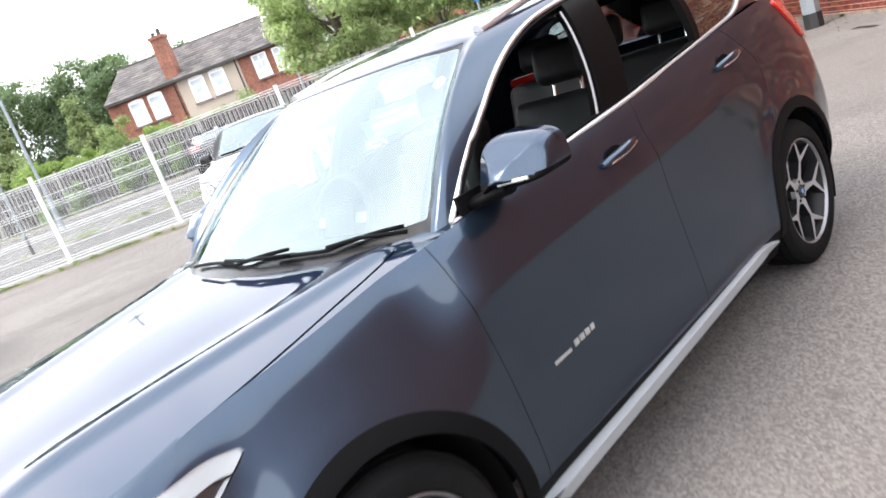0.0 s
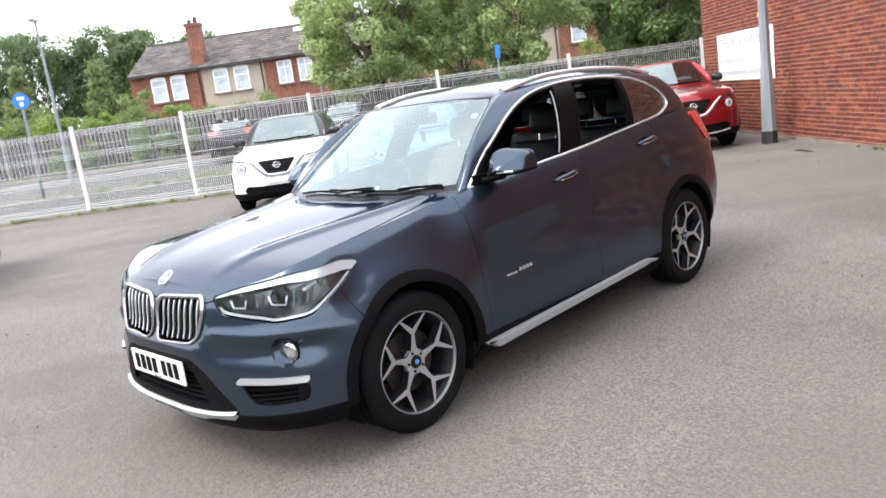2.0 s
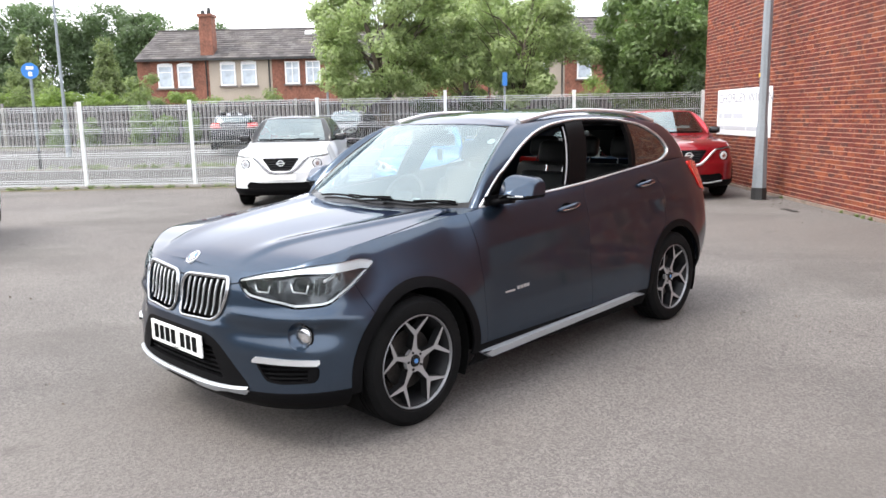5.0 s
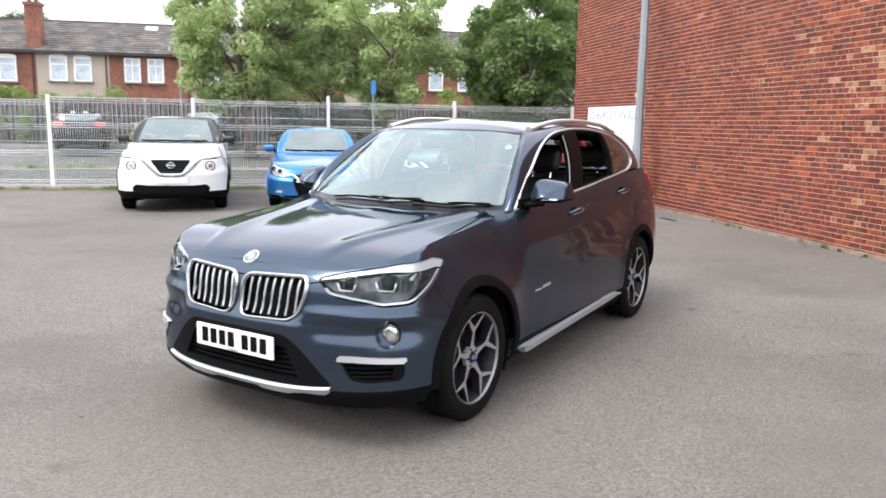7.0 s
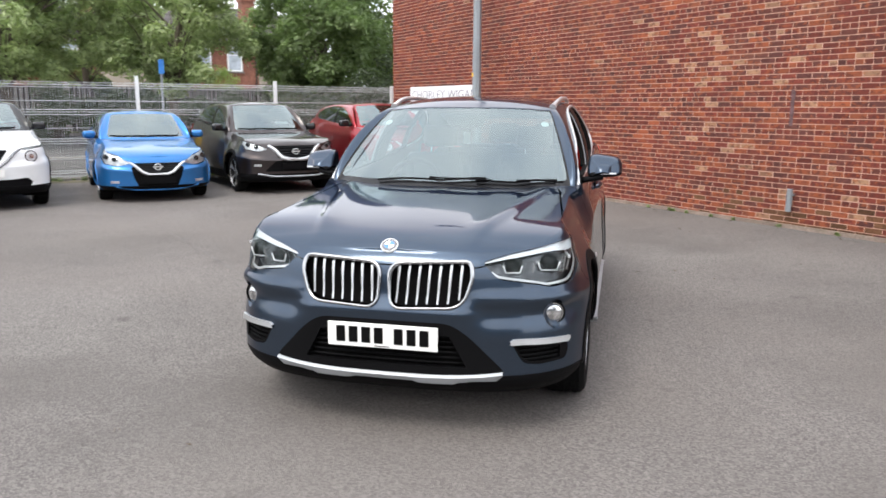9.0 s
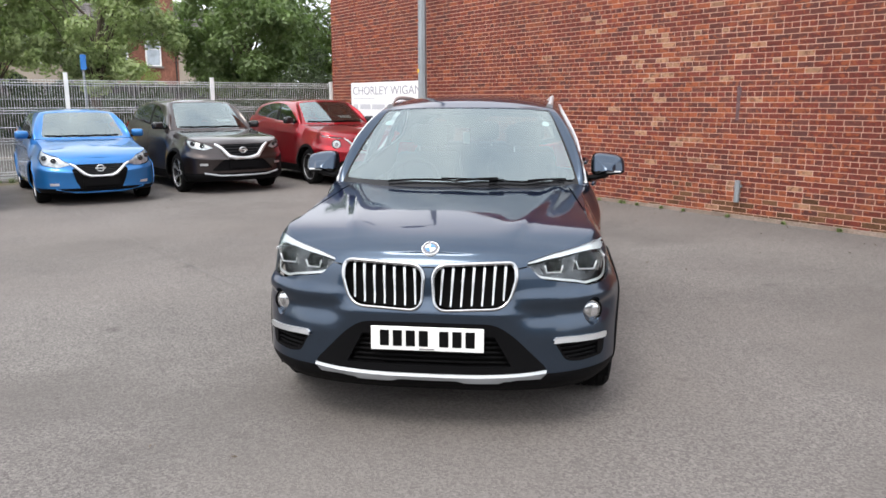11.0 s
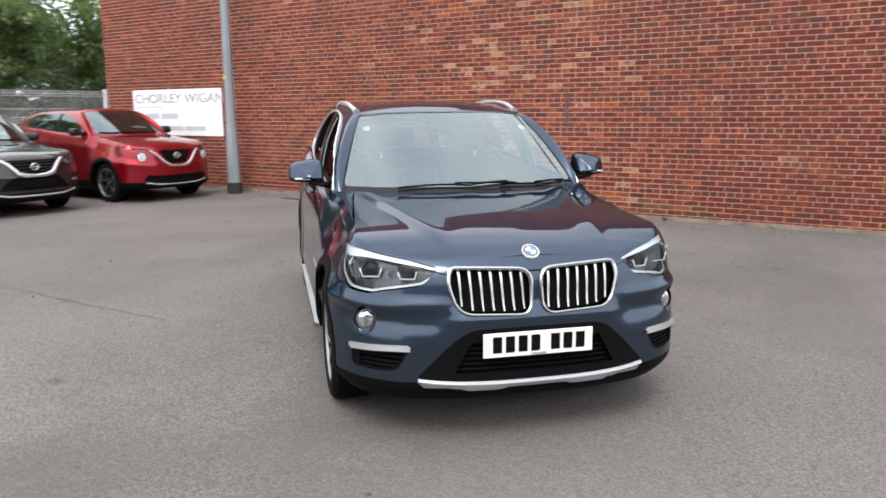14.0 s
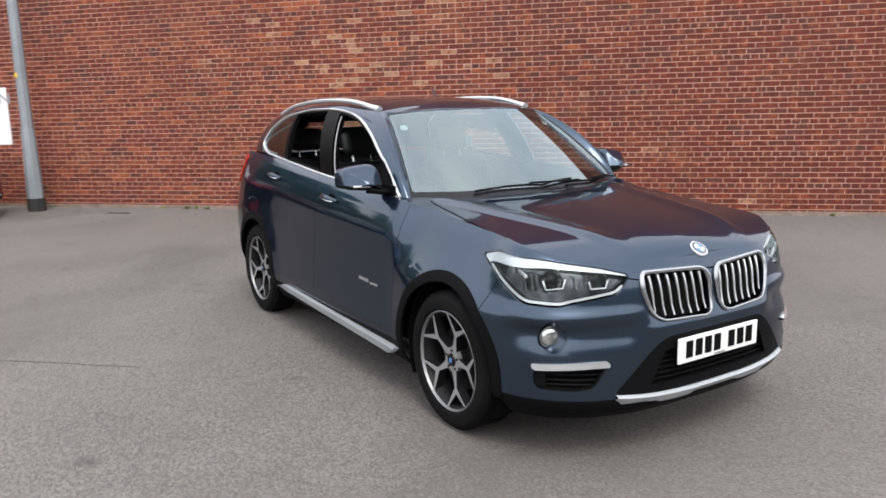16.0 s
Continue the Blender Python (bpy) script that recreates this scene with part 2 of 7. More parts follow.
SIGNGREY = material("sign lettering", (0.27, 0.28, 0.31), rough=0.5)
SIGNPALE = material("faded lettering", (0.50, 0.51, 0.55), rough=0.5)
SIGNBLUE = material("road sign blue", (0.03, 0.19, 0.55), rough=0.4)
YELLOW = material("yellow label", (0.75, 0.48, 0.03), rough=0.5)
SLATE = material("roof slate", (0.105, 0.096, 0.095), rough=0.85, grain=0.15, grain_scale=8, blotch=0.3, blotch_scale=0.9, vary=0.3, wear=(0.15, 0.135, 0.12), wear_amount=0.5, wear_scale=1.0, spec=0.2)
HOUSEBRICK = material("house brick", (0.215, 0.088, 0.058), rough=0.85, grain=0.4, grain_scale=9, blotch=0.3, blotch_scale=1.1, wear=(0.09, 0.05, 0.04), wear_amount=0.6, wear_scale=2.5)
RENDERED = material("house render", (0.37, 0.315, 0.26), rough=0.9, grain=0.1, grain_scale=20, blotch=0.12, blotch_scale=0.6)
UPVC = material("white window frame", (0.82, 0.82, 0.82), rough=0.4)
STONE = material("stone sill", (0.16, 0.14, 0.13), rough=0.8, blotch=0.2)
CURTAIN = material("pane with curtain", (0.45, 0.50, 0.56), rough=0.12, blotch=0.35, blotch_scale=2.5)
TIMBER = material("weathered fence timber", (0.040, 0.034, 0.033), rough=0.85, grain=0.25, grain_scale=12, blotch=0.25, blotch_scale=1.5, vary=0.3)
TIMBER_PALE = material("bleached fence timber", (0.27, 0.25, 0.24), rough=0.85, grain=0.2, grain_scale=12, blotch=0.25, blotch_scale=1.5)
BARK = material("bark", (0.10, 0.08, 0.06), rough=0.9, grain=0.3, grain_scale=20, blotch=0.2, bump=0.5)


def leaf_material(name, color):
    m = material(name, color, rough=0.42, vary=0.5, blotch=0.3, blotch_scale=0.9, spec=0.5)
    b = m.node_tree.nodes["Principled BSDF"]
    b.inputs["Subsurface Weight"].default_value = 0.0
    n, l = m.node_tree.nodes, m.node_tree.links
    t = n.new("ShaderNodeBsdfTranslucent")
    t.inputs["Color"].default_value = (color[0] * 1.3, color[1] * 1.45, color[2], 1)
    mx = n.new("ShaderNodeMixShader")
    mx.inputs[0].default_value = 0.48
    l.new(b.outputs[0], mx.inputs[1])
    l.new(t.outputs[0], mx.inputs[2])
    l.new(mx.outputs[0], n["Material Output"].inputs["Surface"])
    return m


LEAF = leaf_material("street tree leaves", (0.30, 0.355, 0.175))
LEAF_DARK = leaf_material("dark leaves", (0.155, 0.215, 0.085))
# darker copy of the leaf colours, with the shade on hedges painted in
LEAF_SHADED = leaf_material("shaded hedge leaves", (0.045, 0.065, 0.028))
LEAF_FAR = leaf_material("far leaves", (0.105, 0.15, 0.075))
LEAF_BRIGHT = leaf_material("bright shrub leaves", (0.185, 0.25, 0.07))
LEAF_DRY = leaf_material("dry yellow grass", (0.30, 0.29, 0.14))
LEAF_PALE = leaf_material("pale shrub leaves", (0.17, 0.21, 0.09))

# ---- the yard: x runs along the brick wall from the fence, y is 0 at the wall and negative in the yard ----
YARD = pose(-5.208, 15.122, 0, 0, 0, -45.9)


def yard(x, y, z=0, turn=0):
    return YARD @ pose(x, y, z, 0, 0, turn)


def rise(x):
    """Height of the ground beyond the fence."""
    if x > -1:
        return 0.0
    return float(np.interp(-x, (1, 5, 9, 13, 20, 60, 400), (0, 0.1, 0.3, 0.55, 0.8, 1.2, 2.0)))


def strip(name, xs, y0, y1, mat, lift, ny=2, kind="structure", label="", category=""):
    verts, faces = [], []
    ys = np.linspace(y0, y1, ny)
    for x in xs:
        for y in ys:
            verts.append((x, y, rise(x) + lift))
    for i in range(len(xs) - 1):
        for j in range(ny - 1):
            faces.append((i * ny + j, (i + 1) * ny + j, (i + 1) * ny + j + 1, i * ny + j + 1))
    ob = part(name, (verts, faces), mat)
    ob.matrix_basis = YARD
    return tagged(ob, label, category, "", kind)


strip("ground", [-900, -400, -60, -20, -13, -9, -5, -1, 0, 10, 30, 60, 900], -900, 900, ASPHALT, 0.0, 7, label="worn grey asphalt yard ground with fine stones", category="ground")
strip("pavement", [-4.6, -3, -1, 0.6], -70, 60, PAVING, 0.006, label="grey asphalt footway outside the fence", category="pavement")
strip("road", [-11.6, -9, -6.5, -5.2], -90, 90, ROADWAY, 0.006, label="light grey asphalt road beyond the fence", category="road")
strip("verge", [-12.9, -12.6], -70, 60, GRASS, 0.03, label="overgrown grass verge below the timber fence", category="grass verge")


def kerb(x, y0, y1, h=0.1, w=0.14, label="pale concrete kerb beside the road"):
    th = thing("kerb", yard(x, 0, rise(x) - 0.02), label, "kerb", "kerbs", "structure")
    n = int((y1 - y0) / 0.92)
    me = None
    for i in range(n):
        if me is None:
            bm = box_bm((w, 0.905, h + 0.02))
            bmesh.ops.bevel(bm, geom=bm.edges[:], offset=0.012, segments=1, affect="EDGES")
            ob = part("kerb_stone", bm, KERBSTONE, th)
            me = ob.data
        else:
            ob = new("kerb_stone", me)
            ob.parent = th
        ob.location = (0, y0 + 0.46 + i * 0.92, 0)
    return th


kerb(-4.75, -34, 4, 0.06)
kerb(-11.7, -34, 4, 0.1)
kerb(0.85, -24, -0.2, 0.07, 0.1, "low concrete edging under the mesh fence")


# ---- the brick wall ----
WALL_X0, WALL_X1, WALL_TOP = 1.0, 19.0, 5.4
wall = thing("wall_north", YARD, "tall red brick wall with pale mortar and spalled bricks", "brick wall", "", "structure")
part("wall_core", box_bm((WALL_X1 - WALL_X0 - 0.02, 0.5, WALL_TOP), ((WALL_X0 + WALL_X1) / 2, 0.2512, 0)), MORTAR, wall)
part("wall_core", box_bm((0.5, 12, WALL_TOP), (WALL_X0 + 0.262, 6.4, 0)), HOUSEBRICK, wall)
part("footing", box_bm((WALL_X1 - WALL_X0, 0.05, 0.05), ((WALL_X0 + WALL_X1) / 2, -0.012, 0)), FILLET, wall, "dirty mortar fillet along the wall's foot")
HEAD, TALL, COURSE, PITCH = 0.0975, 0.0598, 0.0695, 0.213


def brick_mesh(bm, x, z, length, mat, proud, tilt):
    """One brick with softened front edges, 0 in the wall's face."""
    e = 0.004
    x1, z1 = x + length, z + TALL
    y = -proud
    v = [bm.verts.new(p) for p in ((x, 0.03, z), (x1, 0.03, z), (x1, 0.03, z1), (x, 0.03, z1),
                                  (x, y + e, z), (x1, y + e, z), (x1, y + e, z1), (x, y + e, z1),
                                  (x + e, y + tilt, z + e), (x1 - e, y - tilt, z + e), (x1 - e, y - tilt, z1 - e), (x + e, y + tilt, z1 - e))]
    for f in ((0, 1, 5, 4), (1, 2, 6, 5), (2, 3, 7, 6), (3, 0, 4, 7), (4, 5, 9, 8), (5, 6, 10, 9), (6, 7, 11, 10), (7, 4, 8, 11), (8, 9, 10, 11)):
        bm.faces.new([v[k] for k in f]).material_index = mat


BUFF_X = 11.35


def brick_kind(rng, x, z, header):
    """Weathered middle stretch: more spalled, orange and dark bricks; sound red bricks elsewhere."""
    worn = math.exp(-((x - 11.3) / 2.6) ** 2) * (0.45 + 0.55 * math.exp(-((z - 2.0) / 1.8) ** 2))
    patch = noise.noise(Vector((x * 0.9, z * 1.4, 3.0)))
    r = rng.random()
    core = math.exp(-((x - BUFF_X) / 1.5) ** 2) * math.exp(-((z - 1.9) / 1.9) ** 2)
    foot = math.exp(-((x - 12.2) / 1.9) ** 2) * math.exp(-(z / 0.8) ** 2)
    if z < 0.42 and rng.random() < (0.7 - 1.5 * z) * math.exp(-((x - 12.3) / 1.5) ** 2):
        return 6
    sound = min(1.0, max(0.0, (x + 0.4 * patch - 12.4) / 1.8))
    if r < 0.002 + 0.01 * worn + core * (0.06 + 0.24 * (patch > 0.2)):
        return 4
    if r < 0.15 + 0.18 * worn + (0.12 if header else 0.0):
        return 2 if rng.random() < 0.5 else 3
    if r < 0.30 + 0.20 * worn + 0.35 * foot:
        return 1 if rng.random() > sound else 5
    return 0 if rng.random() > max(sound, 0.15) else 5


rng = random.Random(5)
singles = []
wall_bm = bmesh.new()
course = 0
while course * COURSE < WALL_TOP - 0.1:
    z = 0.012 + course * COURSE
    header_row = course % 6 == 5
    step = HEAD + 0.0105 if header_row else PITCH
    x = WALL_X0 + (0.0 if course % 2 == 0 else -step / 2)
    while x < WALL_X1:
        x0, x1 = max(x, WALL_X0), min(x + step - 0.009, WALL_X1)
        if x1 - x0 > 0.04:
            k = brick_kind(rng, x0, z, header_row)
            proud, tilt = 0.0022 + rng.uniform(0, 0.004), rng.uniform(-0.0016, 0.0016)
            if k == 4:
                proud = 0.001
            if 9.6 < x0 < 12.0 and 0.6 < z < 2.6 and not header_row and abs(x1 - x0 - PITCH + 0.009) < 0.002 and len(singles) < 290:
                singles.append((x0, z, k, proud))
            else:
                brick_mesh(wall_bm, x0, z, x1 - x0, k, proud, tilt)
        x += step
    course += 1
tagged(part("brickwork", wall_bm, BRICKS, wall), kind="stuff")
protos = []
for k in range(7):
    bm = bmesh.new()
    brick_mesh(bm, 0, 0, PITCH - 0.009, 0, 0.0, 0.0008)
    me = bpy.data.meshes.new("brick")
    bm.to_mesh(me)
    bm.free()
    me.materials.append(BRICKS[k])
    protos.append(me)
for x0, z, k, proud in singles:
    ob = new("brick", protos[k])
    ob.parent = wall
    ob.location = (x0, -proud, z)

# plain unseen wall, added to close the yard and darken the car's reflections
CLADDING = material("grey of the unseen wall", (0.16, 0.165, 0.17), rough=0.6, grain=0.08, grain_scale=20, blotch=0.15, blotch_scale=0.5)
closing = thing("wall_south", pose(2, -19, 0), "plain grey wall added out of view to darken reflections", "wall", "", "structure")
part("cladding", box_bm((34, 0.4, 4.6)), CLADDING, closing)

# grey service pipe stub and weep mark at the wall's foot
pipe = thing("pipe_stub", yard(12.05, -0.03, 0.17), "short grey pipe stub fixed to the brick wall", "pipe")
part("pipe", cyl_bm(0.035, 0.035, (0, -0.02, 0.05), (0, -0.02, 0.34), 12), GALV, pipe)
part("clip", box_bm((0.10, 0.03, 0.03), (0, 0.0, 0.25)), GALV, pipe)

# pale lime streak washed down the brick face
BLOOM = material("lime bloom", (0.110, 0.062, 0.066), rough=0.9, grain=0.3, grain_scale=30, blotch=0.5, blotch_scale=9)
streak_v, streak_f = [], []
for i in range(15):
    zz = 1.30 + i * 0.032
    w_ = 0.026 + 0.024 * noise.noise(Vector((i * 0.45, 2, 9)))
    c_ = 0.02 * noise.noise(Vector((i * 0.3, 8, 1)))
    streak_v += [(c_ - w_, -0.0075, zz), (c_ + w_, -0.0075, zz), (c_ + w_, 0.002, zz), (c_ - w_, 0.002, zz)]
    if i:
        o = 4 * i
        streak_f += [(o - 4 + k, o - 4 + (k + 1) % 4, o + (k + 1) % 4, o + k) for k in range(4)]
streak = part("lime_streak", (streak_v, streak_f), BLOOM)
streak.matrix_basis = yard(11.95, 0, 0)
tagged(streak, "pale lime streak on the brick wall", "stain", "", "structure")

# yellow bollard between the parked cars
bol = thing("bollard", yard(1.35, -5.21), "yellow painted bollard standing by the fence", "bollard")
part("bollard_post", cyl_bm(0.055, 0.055, (0, 0, 0), (0, 0, 1.08), 14), YELLOW, bol)
part("bollard_cap", cyl_bm(0.055, 0.03, (0, 0, 1.08), (0, 0, 1.12), 14), YELLOW, bol)

# ---- signboard on the wall ----
def lettering(name, text, size, m, mat, parent, squeeze=1.0, depth=0.002):
    cu = bpy.data.curves.new(name, "FONT")
    cu.body, cu.size, cu.extrude = text, size, depth
    ob = new(name, cu)
    me = bpy.data.meshes.new_from_object(ob)
    bpy.data.objects.remove(ob)
    me.materials.append(mat)
    ob = new(name, me)
    ob.parent = parent
    ob.matrix_basis = m @ Matrix.Diagonal((squeeze, 1, 1, 1))
    return ob


sign = thing("sign_board", yard(1.92, -0.016, 1.04), "white signboard with grey lettering on the brick wall", "sign")
bevel(part("board", box_bm((2.76, 0.012, 0.935), (1.38, 0, 0)), SIGNWHITE, sign), 0.003, 1)
lettering("lettering", "CHORLEY WIGAN", 0.262, pose(0.07, -0.008, 0.665, 90), SIGNGREY, sign, 1.29)
part("underline", box_bm((0.95, 0.004, 0.010), (0.56, -0.008, 0.575)), SIGNGREY, sign)
for zz, x0, ww, hh in ((0.34, 0.10, 0.20, 0.11), (0.34, 0.40, 0.44, 0.11), (0.34, 0.92, 0.52, 0.11), (0.11, 0.10, 0.30, 0.08), (0.11, 0.44, 1.15, 0.08), (0.11, 1.64, 0.62, 0.08)):
    part("text_bar", box_bm((ww, 0.004, hh), (x0 + ww / 2, -0.008, zz)), SIGNPALE, sign)

# ---- lamp column by the wall ----
column = thing("lamp_column", yard(5.43, -0.48), "grey galvanised octagonal lamp column with black base band", "lamp post")
part("shaft", cyl_bm(0.135, 0.10, (0, 0, 0.0), (0, 0, 1.25), 8), GALV, column)
part("shaft", cyl_bm(0.088, 0.06, (0, 0, 1.25), (0, 0, 7.5), 8), GALV, column)
part("collar", cyl_bm(0.10, 0.088, (0, 0, 1.25), (0, 0, 1.33), 8), GALV, column)
part("base_band", cyl_bm(0.138, 0.136, (0, 0, 0.0), (0, 0, 0.21), 8), BLACKPAINT, column, "black painted base band")
part("lamp_arm", cyl_bm(0.035, 0.03, (0, 0, 7.45), (0, -0.55, 7.62), 8), GALV, column)
part("lamp_head", box_bm((0.24, 0.62, 0.11), (0, -0.8, 7.58)), GALV, column, "grey lamp head")
part("label", box_bm((0.05, 0.01, 0.07), (-0.02, -0.079, 2.1)), YELLOW, column, "small yellow number label")

# ---- mesh fence ----
fence = thing("mesh_fence", yard(0.93, 0, 0, -0.66), "white welded mesh fence with square posts", "fence")
POST_Y = [-0.01 - 2.966 * i for i in range(5)] + [-14.45, -17.0, -19.6]


def panel_geometry(width, height):
    """Wires of a folded mesh panel: upright wires with four folds, and level wires in pairs."""
    verts, faces = [], []
    r = 0.0026

    def bar(a, b, rr):
        o = len(verts)
        a, b = Vector(a), Vector(b)
        d = (b - a).normalized()
        s = d.cross(Vector((1, 0, 0))) if abs(d.x) < 0.9 else d.cross(Vector((0, 1, 0)))
        s.normalize()
        t = d.cross(s)
        for p in (a, b):
            for c, e in ((1, 1), (-1, 1), (-1, -1), (1, -1)):
                verts.append(p + s * rr * c + t * rr * e)
        for k in range(4):
            faces.append((o + k, o + (k + 1) % 4, o + 4 + (k + 1) % 4, o + 4 + k))

    folds = (0.05, height * 0.36, height * 0.66, height - 0.12)
    prof = [(0.0, 0.0)]
    for f in folds:
        prof += [(f, 0.0), (f + 0.05, 0.04), (f + 0.10, 0.0)]
    prof.append((height, 0.0))
    n = int(width / 0.05)
    for i in range(n + 1):
        y = -i * width / n
        for (z0, x0), (z1, x1) in zip(prof, prof[1:]):
            if z1 - z0 > 0.001:
                bar((x0, y, z0), (x1, y, z1), r)
    rows = [0.03]
    for f in folds:
        rows += [f, f + 0.05, f + 0.10]
    rows += [height * 0.20, height * 0.52, height * 0.80, height - 0.02]
    for z in rows:
        bar((0.007, 0, z), (0.007, -width, z), 0.0050)
    return verts, faces


panel_mesh = {}
for i, y in enumerate(POST_Y):
    top = (2.0, 2.055, 2.105, 1.995)[i] if i < 4 else 2.0
    p = part("post", box_bm((0.07, 0.07, top), (0, y, 0)), WHITEPAINT, fence)
    bevel(p, 0.006, 1)
    part("post_cap", box_bm((0.078, 0.078, 0.02), (0, y, top)), WHITEPAINT, fence)
    if i + 1 < len(POST_Y):
        h = 1.93 if i < 4 else 1.86
        if h not in panel_mesh:
            ob = part("mesh_panel", panel_geometry(3.0, h), WIRE, fence)
            panel_mesh[h] = ob.data
        else:
            ob = new("mesh_panel", panel_mesh[h])
            ob.parent = fence
        ob.location = (0.04, y - 0.035, 0.06)
        ob.scale.y = (y - POST_Y[i + 1] - 0.07) / 3.0


# ---- timber fence across the road ----
timber = thing("timber_fence", yard(-13.0, 0, rise(-13.0) - 0.05), "weathered grey-brown close-board timber fence", "fence")
TIMBER_Y = np.arange(-40.0, 6.0, 0.17)
bm = box_bm((0.022, 0.108, 1.72))
bmesh.ops.bevel(bm, geom=bm.edges[:], offset=0.004, segments=1, affect="EDGES")
board = part("board", bm, TIMBER, timber)
board.location = (0, float(TIMBER_Y[0]), 0)
for i, y in enumerate(TIMBER_Y[1:]):
    ob = new("board", board.data)
    ob.parent = timber
    ob.location = (0.012 * (i % 2), float(y), random.uniform(-0.015, 0.015))
part("backing_board", box_bm((0.018, 46, 1.66), (-0.022, -17, 0)), TIMBER_PALE, timber, "bleached inner boards")
for z in (0.3, 1.3):
    part("rail", box_bm((0.05, 46, 0.09), (-0.06, -17, z)), TIMBER, timber)
for y in np.arange(-39, 6, 3.0):
    part("post", box_bm((0.1, 0.1, 1.85), (0.05, float(y), 0)), KERBSTONE, timber, "grey concrete fence post")


# ---- low shed whose red fascia shows over the timber fence ----
REDBOARD = material("red painted board", (0.30, 0.045, 0.05), rough=0.6, grain=0.1, grain_scale=20, blotch=0.25, blotch_scale=2)
shed = thing("shed", yard(-15.4, -13.75, rise(-15.4)), "low shed with a red roof fascia behind the timber fence", "shed")
part("shed_wall", box_bm((1.4, 3.7, 1.40)), TIMBER, shed)
part("shed_roof", box_bm((1.62, 3.84, 0.06), (0, 0, 1.62 - 0.02)), SLATE, shed)
part("fascia", box_bm((0.05, 3.84, 0.20), (0.80, 0, 1.40)), REDBOARD, shed, "red painted fascia board")


# ---- terraced houses ----
def house_window(parent, x, z, w, h, arched=True, mullions=0, face=0.0):
    """A window in a wall at y = face: head, sill, frame, panes."""
    win = new("window")
    win.parent = parent
    win.location = (x, face, z)
    part("sill", box_bm((w + 0.16, 0.16, 0.09), (0, -0.05, -0.09)), STONE, win)
    fr = bmesh.new()
    t = 0.07
    for s in (-1, 1):
        box_bm((t, 0.09, h), (s * (w - t) / 2, -0.02, 0), fr)
    for zz in (0, h - t):
        box_bm((w - 2 * t, 0.09, t), (0, -0.02, zz), fr)
    box_bm((w - 2 * t, 0.07, 0.05), (0, -0.02, h * 0.68), fr)
    for k in range(mullions):
        box_bm((0.05, 0.07, h - 2 * t), (w * ((k + 1) / (mullions + 1) - 0.5), -0.022, t), fr)
    part("window_frame", fr, UPVC, win)
    part("pane", box_bm((w - t, 0.02, h - t), (0, -0.006, t / 2)), CURTAIN, win)
    if arched:
        vs, fs = [], []
        n = 8
        for k in range(n + 1):
            a = -1 + 2 * k / n
            vs += [(a * w / 2, -0.03, h), (a * w / 2, -0.03, h + 0.08 + 0.07 * (1 - a * a)), (a * w / 2, 0.05, h + 0.08 + 0.07 * (1 - a * a))]
        for k in range(n):
            o = k * 3
            fs += [(o, o + 3, o + 4, o + 1), (o + 1, o + 4, o + 5, o + 2)]
        part("lintel", (vs, fs), HOUSEBRICK if mullions else UPVC, win)
    return win


